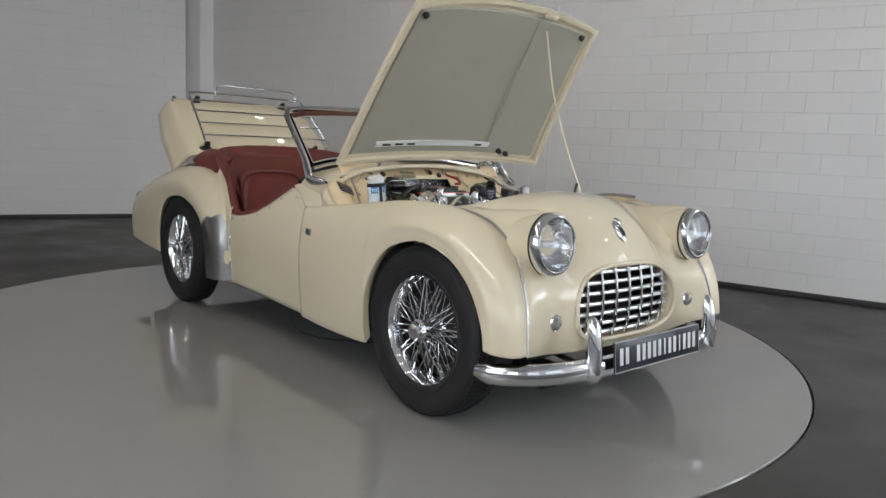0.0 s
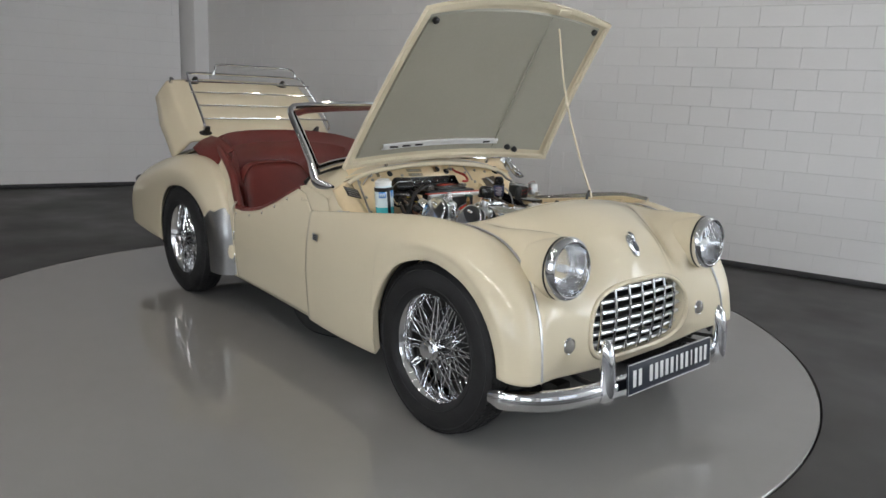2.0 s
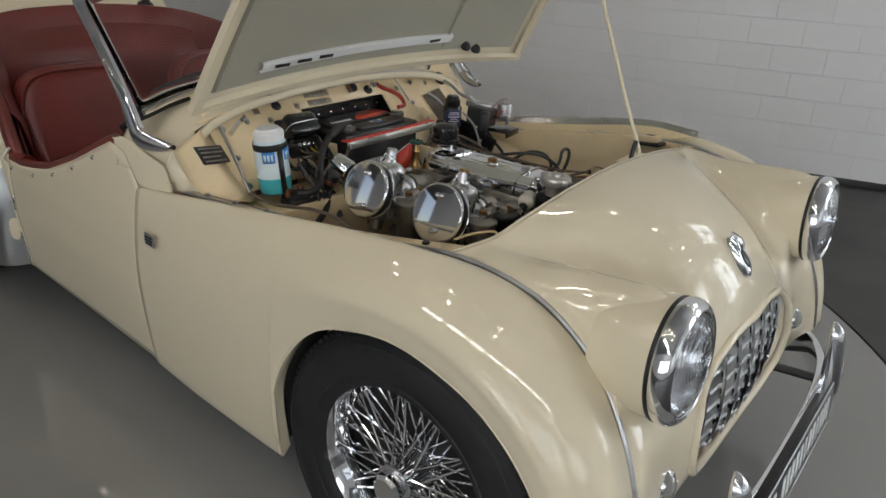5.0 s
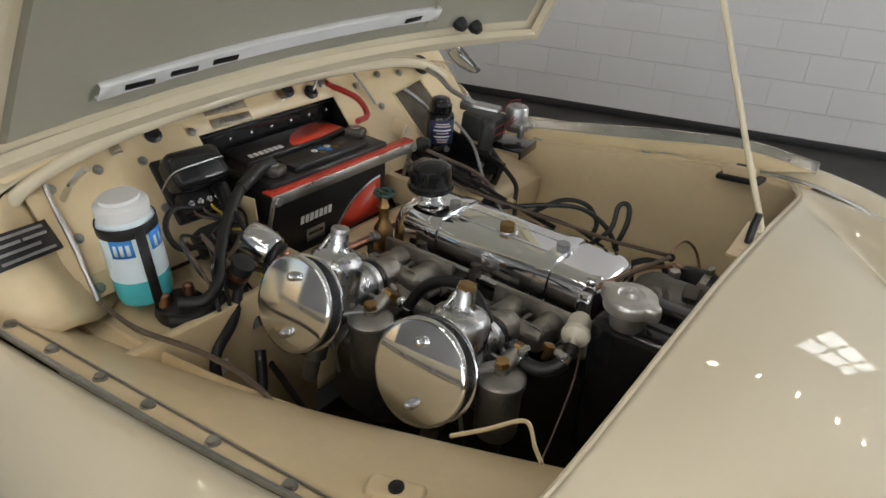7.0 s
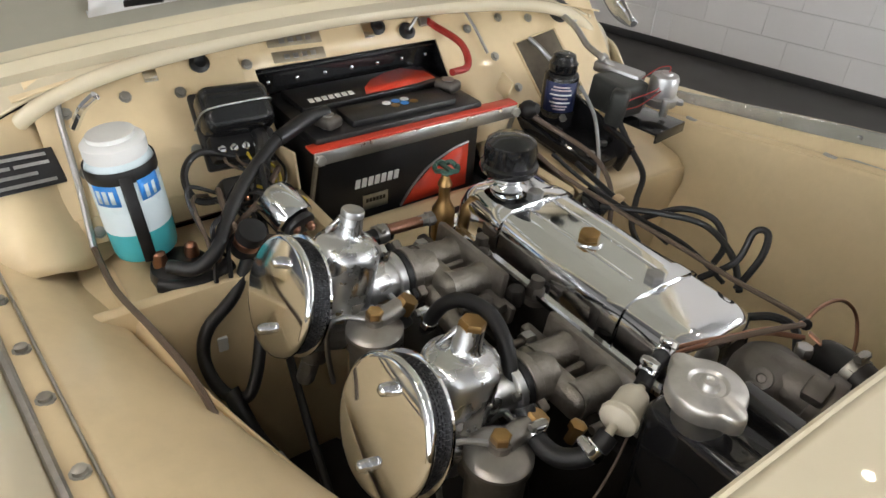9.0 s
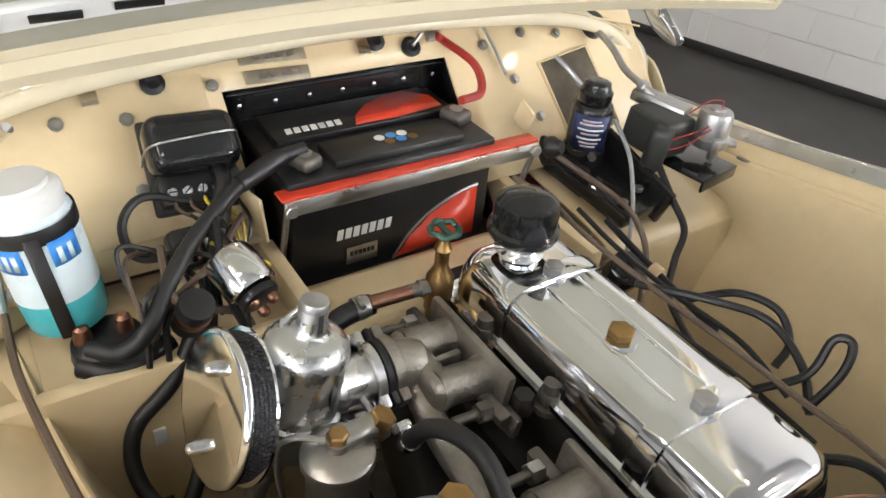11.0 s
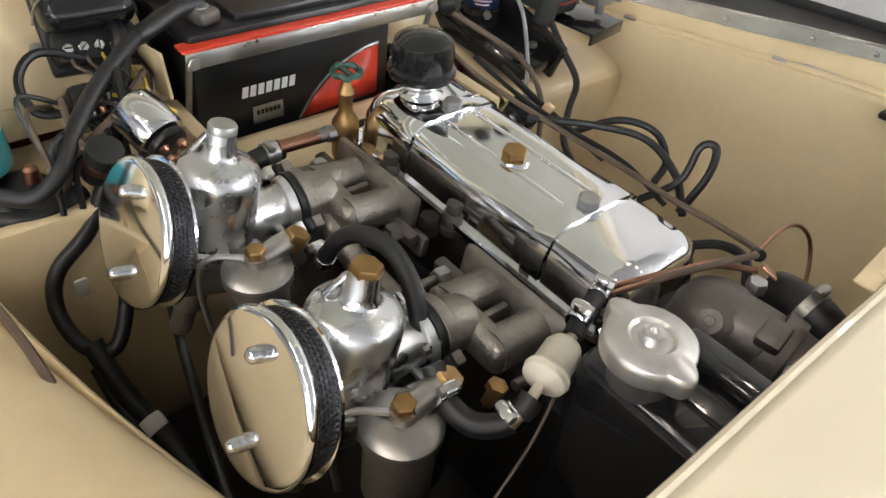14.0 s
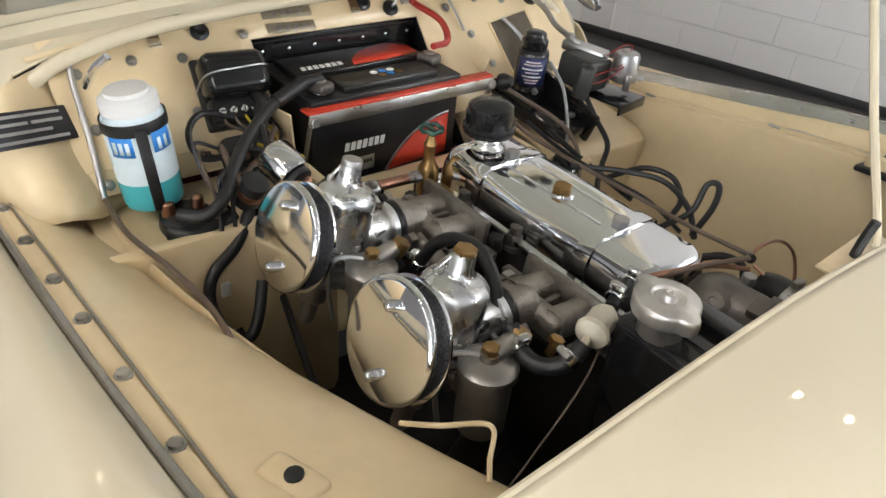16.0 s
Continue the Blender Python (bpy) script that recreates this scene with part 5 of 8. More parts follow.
bay("bonnet_landing", grid(rails([[(x, y + 0.003, z + 0.002) for x, y, z in L_IN], [(x, y + 0.004, z - 0.004) for x, y, z in L_MID], [(x, y + 0.007, z - 0.007) for x, y, z in L_MID], [(x, y + 0.008, z + 0.003) for x, y, z in L_GAP], L_GAP], 40, 18)), BAY_CREAM, "narrow cream ledge beside the metal strip", thick=0.003)
bay("ledge_gap", tube([(x, y - 0.001, z - 0.005) for x, y, z in L_GAP[1:3]], 0.0011, 6, n=50), RUBBER, "dark seam under the ledge")
for x, y, z in catmull(L_GAP, 9)[2:6:2]:
    bay("ledge_clip", box(0.022, 0.006, 0.004, 0.001, m=Matrix.Translation((x, y + 0.006, z + 0.006))), STEEL)
# inner wing walls, bulged over the wheels
W = [[(x, y + dy, (e - 0.02 if z is None else z)) for x, y, e in EDGE] for dy, z in ((0.0, None), (-0.012, 0.64), (-0.03, 0.56), (-0.055, 0.45), (-0.075, 0.30))]
bay("inner_wing", grid(rails(flip_y(W, -1), 40, 26)), BAY_CREAM, "cream inner wing wall", thick=0.003)
W = [[(x, y + dy, (e + 0.0005 if z is None else min(z, e - 0.02))) for x, y, e in L_GAP] for dy, z in ((0.0015, None), (-0.012, 0.665), (-0.040, 0.60), (-0.085, 0.50), (-0.120, 0.30))]
bay("inner_wing", grid(rails(W, 40, 30)), BAY_CREAM, "smooth cream inner wing wall", thick=0.003)
part("landing_seam", tube([(x, -(y - 0.0135), z) for x, y, z in STRIP], 0.0016, 6, n=40), STEEL, right)

# rolled rear edge of the nose
bay("nose_lip", tube([(x - 0.003, s * y, z - 0.003) for s, cs in ((-1, half[::-1]), (1, [N_MID] + half)) for x, y, z in (c[0] for c in cs)], 0.004, 8, n=80), CREAM)
bay("nose_return", grid(np.array([[(0.041 + dx, y, 0.797 - 0.27 * y * y + dz) for y in np.linspace(-0.42, 0.42, 24)] for dx, dz in ((0.0, 0.0), (0.012, -0.035), (0.03, -0.10))])), BAY_CREAM, thick=0.003)


def F(y, z, off=0.0):
    """A place on the sloping bulkhead, off metres before it."""
    return Vector((-0.838 + 0.9 * (0.80 - z) + off * 0.743, y, z + off * 0.669))


FM = axes(F(0, 0.75), (0, 1, 0), (-0.9, 0, 1.0))


def on_f(y, z, off=0.0, turn=0.0):
    return Matrix.Translation(F(y, z, off)) @ FM.to_3x3().to_4x4() @ pose(0, 0, 0, 0, 0, turn)


bm = grid(np.array([[F(y, z) for z in (0.846, 0.82, 0.80, 0.781, 0.75, 0.71, 0.68, 0.646)] for y in (*np.linspace(-0.40, -0.112, 8), *np.linspace(-0.07, 0.20, 8), *np.linspace(0.243, 0.56, 8))]))
for f in [f for f in bm.faces if -0.112 < f.calc_center_median().y < 0.20 and f.calc_center_median().z < 0.779]:
    bm.faces.remove(f)
bulk = bay("bulkhead", bm, BAY_CREAM, "sloping cream bulkhead with fittings", thick=0.004)
bay("bulkhead_top", grid(np.array([[(x, y, z + 0.022 * (1 - (y / 0.5) ** 2) - 0.035 * (abs(y) / 0.5) ** 3) for y in np.linspace(-0.46, 0.50, 24)] for x, z in ((-0.944, 0.832), (-0.91, 0.842), (-0.84, 0.838), (-0.80, 0.845))])), BAY_CREAM, thick=0.003)
part("bulkhead_panel", box(0.27, 0.175, 0.003, 0.0015, m=on_f(-0.265, 0.735, 0.004, 0)), BAY_CREAM, bulk, "screwed cover panel on the bulkhead")
# shelf and footwell fronts
bay("footwell_shelf", box(0.15, 0.31, 0.02, 0.006, m=Matrix.Translation((-0.645, -0.265, 0.637)) @ pose(0, 0, 0, 0, 6, 0)), BAY_CREAM, "cream shelf below the bulkhead")
bay("footwell_front", box(0.02, 0.33, 0.36, 0.006, m=Matrix.Translation((-0.572, -0.27, 0.455))), BAY_CREAM, "cream footwell front wall")
bay("footwell_side", box(0.26, 0.02, 0.40, 0.006, m=Matrix.Translation((-0.70, -0.115, 0.45))), BAY_CREAM)
bay("solenoid_plate", box(0.10, 0.13, 0.003, 0.001, m=Matrix.Translation((-0.625, -0.315, 0.649)) @ pose(0, 0, 0, 0, 6, 0)), BAY_CREAM, "cream mounting plate with screws")
bay("footwell_left_top", grid(rails([[(-0.78, y, 0.665), (-0.68, y, 0.652), (-0.56, y, 0.640), (-0.515, y, 0.625), (-0.502, y, 0.58), (-0.50, y, 0.30)] for y in (0.235, 0.34, 0.47)], 40, 10)), BAY_CREAM, "rounded cream footwell beside the engine", thick=0.004)
bay("footwell_left_side", box(0.28, 0.02, 0.40, 0.006, m=Matrix.Translation((-0.64, 0.232, 0.45))), BAY_CREAM)
bay("battery_shelf", box(0.30, 0.36, 0.02, 0.005, m=Matrix.Translation((-0.76, 0.06, 0.585))), SATIN)
bay("tunnel_cover", grid(rails([[(-0.645, y, 0.606), (-0.60, y, 0.604), (-0.565, y, 0.595), (-0.555, y, 0.56), (-0.55, y, 0.40)] for y in (-0.115, 0.06, 0.235)], 24, 8)), BAY_CREAM, "cream tunnel cover before the battery", thick=0.004)
side = axes((-0.742, -0.447, 0.738), (-0.45, 0.85, -0.22), (-0.5, -0.3, 0.8))
bay("bulkhead_side", grid(rails([[(-0.885, -0.37, 0.79), (-0.80, -0.375, 0.72), (-0.70, -0.392, 0.645)], [(-0.83, -0.44, 0.80), (-0.755, -0.438, 0.732), (-0.66, -0.435, 0.652)], [(-0.775, -0.497, 0.80), (-0.715, -0.495, 0.745), (-0.64, -0.478, 0.67)], [(-0.80, -0.535, 0.765), (-0.735, -0.538, 0.706), (-0.655, -0.532, 0.662)]], 16, 12)), BAY_CREAM, "cream side panel of the bulkhead", thick=0.003)
idp = part("maker_plate", box(0.125, 0.046, 0.002, 0.0008, m=side @ Matrix.Translation((0, 0.0, 0.007))), DARKLAB, bulk, "black engraved plate with pale bars")
for k, (a, b, y) in enumerate(((-0.05, 0.05, 0.016), (-0.05, 0.0, 0.006), (0.005, 0.05, 0.006), (-0.05, 0.03, -0.005), (-0.05, 0.05, -0.016))):
    part("text_bar", box(b - a, 0.004, 0.001, m=side @ Matrix.Translation(((a + b) / 2, y, 0.0086))), STEEL, idp)

for y, z in ((-0.365, 0.769), (-0.291, 0.775), (-0.222, 0.770), (-0.121, 0.787), (0.265, 0.786), (0.335, 0.794), (0.399, 0.787), (-0.365, 0.711), (-0.373, 0.655), (-0.227, 0.710), (0.30, 0.745), (0.325, 0.70)):
    part("bulkhead_bolt", lathe([(0.0080, 0), (0.0080, 0.0015), (0.0052, 0.0015), (0.0052, 0.005), (0, 0.006)], 8, on_f(y, z, 0.006)), ZINC, bulk)
for y, z in ((-0.185, 0.796), (0.15, 0.795), (0.10, 0.806)):
    part("grommet", lathe([(0.013, 0), (0.014, 0.005), (0.008, 0.008), (0, 0.004)], 16, on_f(y, z, 0.004)), RUBBER, bulk, "black rubber grommet")
for y, z in ((-0.253, 0.796), (0.081, 0.805)):
    part("pipe_clip", box(0.018, 0.03, 0.004, 0.001, m=on_f(y, z, 0.008)), CHROME, bulk, "bright metal pipe clip")
for y, z, w in ((-0.040, 0.806, 0.085), (-0.040, 0.788, 0.082)):
    tag = part("tag_plate", box(w, 0.017, 0.002, 0.006, m=on_f(y, z, 0.006, -2)), TAGM, bulk, "small stamped brass tag")
    for k in range(4):
        part("stamped_bar", box(0.008, 0.007, 0.001, m=on_f(y - 0.02 + k * 0.014, z, 0.0075, -2)), STEEL, tag)
# wiring pipe round the bulkhead edge
bay("bulkhead_pipe", tube([F(-0.385, 0.642, 0.01), F(-0.378, 0.70, 0.012), F(-0.372, 0.77, 0.012), F(-0.355, 0.797, 0.012), F(-0.27, 0.804, 0.012), F(-0.06, 0.822, 0.012), F(0.10, 0.832, 0.012), F(0.28, 0.836, 0.012), F(0.42, 0.815, 0.012), F(0.50, 0.77, 0.012)], 0.0042, 8, n=90), STEEL, "thin metal pipe clipped round the bulkhead")
bay("inner_pipe", tube([F(-0.385, 0.642, 0.01), (-0.60, -0.385, 0.645), (-0.48, -0.372, 0.66), (-0.40, -0.36, 0.65), (-0.32, -0.35, 0.60)], 0.004, 6), WIRE_B)

# voltage regulator
RM = on_f(-0.170, 0.735, 0.0, -3)
reg = part("voltage_regulator", box(0.098, 0.066, 0.050, 0.018, 5, RM @ Matrix.Translation((0, 0, 0.036))), BLACK, car, "black moulded voltage regulator with a wire strap on the bulkhead")
part("regulator_base", box(0.098, 0.108, 0.014, 0.004, m=RM @ Matrix.Translation((0, -0.016, 0.008))), SATIN, reg)
part("terminal_strip", box(0.090, 0.036, 0.030, 0.006, m=RM @ Matrix.Translation((0.001, -0.046, 0.020))), SATIN, reg, "black terminal block")
for k in range(5):
    part("terminal_screw", lathe([(0.0058, 0), (0.0058, 0.003), (0.0045, 0.0045), (0, 0.005)], 12, RM @ Matrix.Translation((-0.031 + 0.0158 * k, -0.050, 0.035))), CHROME, reg, "bright terminal screw")
    part("screw_slot", box(0.0085, 0.0014, 0.001, m=RM @ Matrix.Translation((-0.031 + 0.0158 * k, -0.050, 0.0398)) @ pose(0, 0, 0, 0, 0, 40 * k)), SATIN, reg)
part("regulator_strap", tube([RM @ Vector(p) for p in ((-0.052, -0.012, 0.012), (-0.050, -0.005, 0.040), (-0.040, -0.002, 0.0605), (0.0, 0.001, 0.0625), (0.040, 0.003, 0.0605), (0.050, 0.003, 0.040), (0.052, 0.0, 0.012))], 0.0013, 6, n=40), STEEL, reg)
for k, mt in enumerate((WIRE_B, WIRE_B, WIRE_Y, WIRE_Y, SATIN)):
    x = -0.031 + 0.0158 * k
    bay("regulator_wire", tube([RM @ Vector(p) for p in ((x, -0.058, 0.033), (x + 0.004, -0.072, 0.036), (x * 0.6 + 0.022, -0.095, 0.042), (0.026 + x * 0.2, -0.125, 0.034), (0.030, -0.150, 0.02))], 0.0022, 6, n=24), mt)
# battery in its recess
bat = part("car_battery", box(0.17, 0.275, 0.155, 0.006, 2, Matrix.Translation((-0.752, 0.045, 0.660))), SATIN, None, "black car battery with red labels under a clamp bar")
tagged(bat, category="battery")
part("battery_lid", box(0.172, 0.279, 0.018, 0.005, m=Matrix.Translation((-0.752, 0.045, 0.7365))), SATIN, bat, "black battery lid")
part("vent_cover", box(0.052, 0.175, 0.012, 0.004, m=Matrix.Translation((-0.702, 0.055, 0.749))), SATIN, bat)
part("rear_bank", box(0.075, 0.235, 0.012, 0.003, m=Matrix.Translation((-0.785, 0.045, 0.748))), SATIN, bat)


def swoosh(pts, m, parent):
    bm = bmesh.new()
    bm.faces.new([bm.verts.new((x, y, 0)) for x, y in pts])
    o = part("red_label", bm, RED, parent, "orange-red printed panel", m, thick=0.0008)
    return o


mt_top = axes((-0.785, 0.045, 0.7545), (0, 1, 0), (-1, 0, 0))
swoosh([(-0.014, -0.034), (-0.004, -0.012), (0.02, 0.012), (0.055, 0.027), (0.088, 0.033), (0.115, 0.006), (0.115, -0.026), (0.05, -0.034)], mt_top, bat)
mt_front = axes((-0.6663, 0.045, 0.650), (0, 1, 0), (0, 0, 1))
swoosh([(0.0, -0.045), (0.02, -0.018), (0.05, 0.008), (0.09, 0.026), (0.118, 0.031), (0.118, -0.040)], mt_front, bat)
part("pale_arc", tube([mt_front @ Vector(p) for p in ((-0.004, -0.045, 0.0005), (0.017, -0.016, 0.0005), (0.048, 0.011, 0.0005), (0.09, 0.029, 0.0005), (0.118, 0.034, 0.0005))], 0.0018, 6), STEEL, bat)


def word_bars(m, width, height, parent, n, slant=0.15, material=LABELW):
    """A printed word as a row of plain blocks."""
    w = width / n
    for k in range(n):
        part("print_bar", box(w * 0.72, height, 0.0008, m=m @ Matrix.Translation((-width / 2 + (k + 0.5) * w, 0, 0.0006)) @ Matrix(((1, slant, 0, 0), (0, 1, 0, 0), (0, 0, 1, 0), (0, 0, 0, 1)))), material, parent)


word_bars(mt_front @ Matrix.Translation((-0.045, 0.012, 0.0)), 0.075, 0.014, bat, 7)
word_bars(mt_top @ Matrix.Translation((-0.064, -0.020, 0.0)), 0.075, 0.013, bat, 7)
part("rating_tag", box(0.042, 0.024, 0.001, m=mt_front @ Matrix.Translation((-0.048, -0.022, 0.0006))), STEEL, bat, "small silver rating tag")
word_bars(mt_front @ Matrix.Translation((-0.048, -0.019, 0.001)), 0.034, 0.006, bat, 6, 0, SATIN)
mv = axes((-0.702, 0.055, 0.7556), (0, 1, 0), (-1, 0, 0))
for k, (dx, dy, mm) in enumerate(((-0.016, 0.005, LABELW), (0.0, 0.006, BLUE), (0.015, 0.006, LABELW), (-0.008, -0.007, BRASS), (0.008, -0.006, BLUE), (0.024, -0.006, BRASS))):
    part("round_mark", lathe([(0.0065, 0), (0.0065, 0.0006), (0, 0.0006)], 14, mv @ Matrix.Translation((dx, dy, 0))), mm, bat)
for y, x in ((-0.062, -0.695), (0.160, -0.725)):
    part("battery_post", lathe([(0.010, 0), (0.009, 0.02), (0, 0.021)], 14, Matrix.Translation((x, y, 0.745))), STEEL, bat)
    part("post_clamp", box(0.036, 0.028, 0.017, 0.006, 3, Matrix.Translation((x, y, 0.755)) @ pose(0, 0, 0, 0, 0, 20)), DULLCAST, bat, "grey lead post clamp")
clampb = part("clamp_bar", box(0.004, 0.345, 0.019, 0.001, m=Matrix.Translation((-0.652, 0.068, 0.7245))), BRUSHED, bat, "bright angle bar with red sleeve")
part("red_sleeve", box(0.022, 0.350, 0.004, 0.0015, m=Matrix.Translation((-0.663, 0.068, 0.7355))), RED, bat, "red strip along the clamp bar")
for y in (-0.098, 0.236):
    part("clamp_bolt", hexnut(0.008, 0.007, axes((-0.650, y, 0.7245), (0, 1, 0), (0, 0, 1))), ZINC, bat)
    part("clamp_rod", tube([(-0.655, y * 1.02, 0.722), (-0.690, y * 1.02, 0.60)], 0.004, 6), ZINC, bat)
# black tray behind the battery
tray = bay("battery_tray", grid(rails([[(-0.815, y, 0.58), (-0.824, y, 0.70), (-0.829, y, 0.776), (-0.832, y, 0.787), (-0.846, y, 0.794)] for y in (-0.110, 0.050, 0.205)], 30, 8)), BLACK, "black steel battery tray with turned edge", thick=0.003)
for y in (-0.111, 0.206):
    part("tray_cheek", grid(np.array([[(-0.846, y, 0.794), (-0.824, y, 0.70), (-0.815, y, 0.585)], [(-0.836, y, 0.786), (-0.745, y, 0.695), (-0.65, y, 0.590)]])), BLACK, tray, thick=0.003)
part("tray_rim", tube([(-0.680, -0.111, 0.628), (-0.785, -0.111, 0.738), (-0.842, -0.110, 0.792), (-0.843, 0.050, 0.795), (-0.842, 0.205, 0.792), (-0.785, 0.206, 0.738)], 0.0050, 8, n=80), BLACK, tray)
part("tray_fold", tube([(-0.8275, -0.105, 0.772), (-0.8275, 0.200, 0.772)], 0.0022, 6), BLACK, tray)
for k in range(7):
    part("rivet", lathe([(0.0035, 0), (0, 0.002)], 8, axes((-0.8250, -0.090 + k * 0.046, 0.757), (0, 1, 0), (0, 0, 1))), CHROME, tray)
bay("tray_bracket", box(0.045, 0.004, 0.058, 0.001, m=Matrix.Translation((-0.690, -0.128, 0.694)) @ pose(0, 0, 0, 6, 0, 12)), BAY_CREAM)
bay("tray_bracket", box(0.030, 0.004, 0.036, 0.001, m=Matrix.Translation((-0.70, 0.256, 0.735)) @ pose(0, 0, 0, 0, 20, 0)), BAY_CREAM)
# battery leads
bay("battery_cable", tube([(-0.695, -0.062, 0.758), (-0.690, -0.105, 0.755), (-0.672, -0.150, 0.742), (-0.635, -0.205, 0.722), (-0.600, -0.245, 0.700), (-0.572, -0.272, 0.678), (-0.568, -0.300, 0.662), (-0.590, -0.325, 0.660)], 0.0085, 10, n=60), RUBBER, "thick black battery cable")
bay("cable_sleeve", tube([(-0.692, -0.090, 0.757), (-0.675, -0.145, 0.744)], 0.0105, 10), SATIN)
bay("earth_cable", tube([(-0.722, 0.165, 0.765), (-0.735, 0.205, 0.765), (-0.775, 0.220, 0.785), (-0.830, 0.205, 0.800), F(0.190, 0.802, 0.012)], 0.0058, 8, n=40), WIRE_R, "red battery cable")
bay("earth_lug", box(0.022, 0.014, 0.008, 0.002, m=on_f(0.188, 0.803, 0.008)), STEEL)

# washer bottle
mb2 = Matrix.Translation((-0.659, -0.330, 0.648)) @ Vector((-0.006, -0.014, 0.161)).to_track_quat("Z", "Y").to_matrix().to_4x4()
bot = part("washer_bottle", lathe([(0.028, 0.0), (0.036, 0.004), (0.038, 0.012), (0.0385, 0.042)], 32, m=mb2), FLUID, None, "white plastic washer bottle half full of blue fluid in a bracket")
tagged(bot, category="bottle")
part("bottle_upper", lathe([(0.0385, 0.042), (0.0385, 0.118), (0.037, 0.124), (0.033, 0.132), (0.030, 0.136)], 32, m=mb2, cap=False), BOTTLE, bot, "pale translucent upper bottle")
part("bottle_cap", lathe([(0.034, 0.130), (0.035, 0.134), (0.035, 0.146), (0.031, 0.150), (0.026, 0.151), (0.026, 0.156), (0, 0.157)], 32, m=mb2), LABELW, bot, "white screw cap")
part("bottle_band", lathe([(0.0392, 0.108), (0.0396, 0.109), (0.0396, 0.123), (0.0392, 0.124)], 32, m=mb2, cap=False), RUBBER, bot, "black rubber band")


def on_bottle(a, z, w, h, mtl, name, label=""):
    P = [[mb2 @ Vector((0.0394 * math.cos(radians(t)), 0.0394 * math.sin(radians(t)), zz)) for t in np.linspace(a - w, a + w, 8)] for zz in (z, z + h)]
    part(name, grid(np.array(P)), mtl, bot, label, thick=0.0008)


cam_side = mb2.inverted().to_3x3() @ Vector((0.75, -0.25, 0.4))
a0 = math.degrees(math.atan2(cam_side.y, cam_side.x))
on_bottle(a0 + 8, 0.005, 10, 0.112, RUBBER, "bottle_strap", "black retaining strap")
on_bottle(a0 - 32, 0.082, 22, 0.026, BLUE, "blue_label", "blue printed label")
on_bottle(a0 + 44, 0.084, 20, 0.026, BLUE, "blue_label", "blue printed label")
for a in (a0 - 44, a0 - 32, a0 - 20, a0 + 36, a0 + 50):
    on_bottle(a, 0.086, 3.5, 0.016, BOTTLE, "label_mark")
part("bottle_bracket", tube([F(-0.362, 0.752, 0.02), F(-0.350, 0.760, 0.05), F(-0.335, 0.764, 0.07)], 0.006, 8), CHROME, bot)

# starter solenoid, horn relay and the tangle behind
sol = bay("starter_solenoid", lathe([(0.034, 0), (0.036, 0.006), (0.034, 0.020), (0.024, 0.026), (0, 0.027)], 24, Matrix.Translation((-0.610, -0.315, 0.652)) @ pose(0, 0, 0, 0, 6, 0)), SATIN, "black solenoid with copper terminals")
for y in (-0.336, -0.298):
    part("copper_terminal", lathe([(0.009, 0), (0.009, 0.010), (0.0075, 0.020), (0.004, 0.023), (0, 0.023)], 14, Matrix.Translation((-0.612, y, 0.672))), COPPER, sol, "copper terminal cap")
bay("plate_screw", hexnut(0.009, 0.006, Matrix.Translation((-0.590, -0.335, 0.650))), ZINC)
bay("shelf_lead", tube([(-0.592, -0.345, 0.662), (-0.575, -0.325, 0.662), (-0.572, -0.292, 0.664), (-0.585, -0.262, 0.668)], 0.010, 10), RUBBER)
hr = bay("flasher_can", lathe([(0.024, 0), (0.027, 0.004), (0.027, 0.044), (0.025, 0.048), (0, 0.049)], 24, Matrix.Translation((-0.636, -0.190, 0.694)) @ Vector((0.84, 0.24, -0.40)).to_track_quat("Z", "Y").to_matrix().to_4x4()), WORN_CHROME, "bright round relay can")
part("can_base", cyl(0.0215, 0.010, 20, 0.003, Matrix.Translation((-0.593, -0.1775, 0.6735)) @ Vector((0.84, 0.24, -0.40)).to_track_quat("Z", "Y").to_matrix().to_4x4()), SATIN, hr)
for dy, dz in ((-0.010, 0.004), (0.010, 0.002), (0.0, -0.012)):
    part("can_terminal", lathe([(0.006, 0), (0.006, 0.006), (0.0035, 0.009), (0, 0.0095)], 10, Matrix.Translation((-0.585, -0.175 + dy, 0.670 + dz)) @ Vector((0.84, 0.24, -0.40)).to_track_quat("Z", "Y").to_matrix().to_4x4()), COPPER, hr)
fb = bay("fuse_block", box(0.05, 0.045, 0.04, 0.006, m=on_f(-0.200, 0.652, 0.035)), SATIN, "black fuse block with wires")
for k in range(3):
    part("fuse", cyl(0.004, 0.03, 8, 0.001, on_f(-0.212 + 0.012 * k, 0.656, 0.056) @ pose(0, 0, 0, 80, 0, 0)), (STEEL, COPPER, STEEL)[k], fb)
bay("relay_coil", cyl(0.018, 0.045, 16, 0.003, Matrix.Translation((-0.592, -0.235, 0.652)) @ pose(0, 0, 0, 0, 30, 20)), SATIN)
bay("coil_band", cyl(0.0185, 0.012, 16, 0.001, Matrix.Translation((-0.584, -0.232, 0.667)) @ pose(0, 0, 0, 0, 30, 20)), COPPER)
random.seed(5)
tangle = (SATIN, SATIN, RUBBER, WIRE_Y, WIRE_B, SATIN, SATIN, WIRE_B, SATIN, WIRE_B, SATIN, RUBBER)
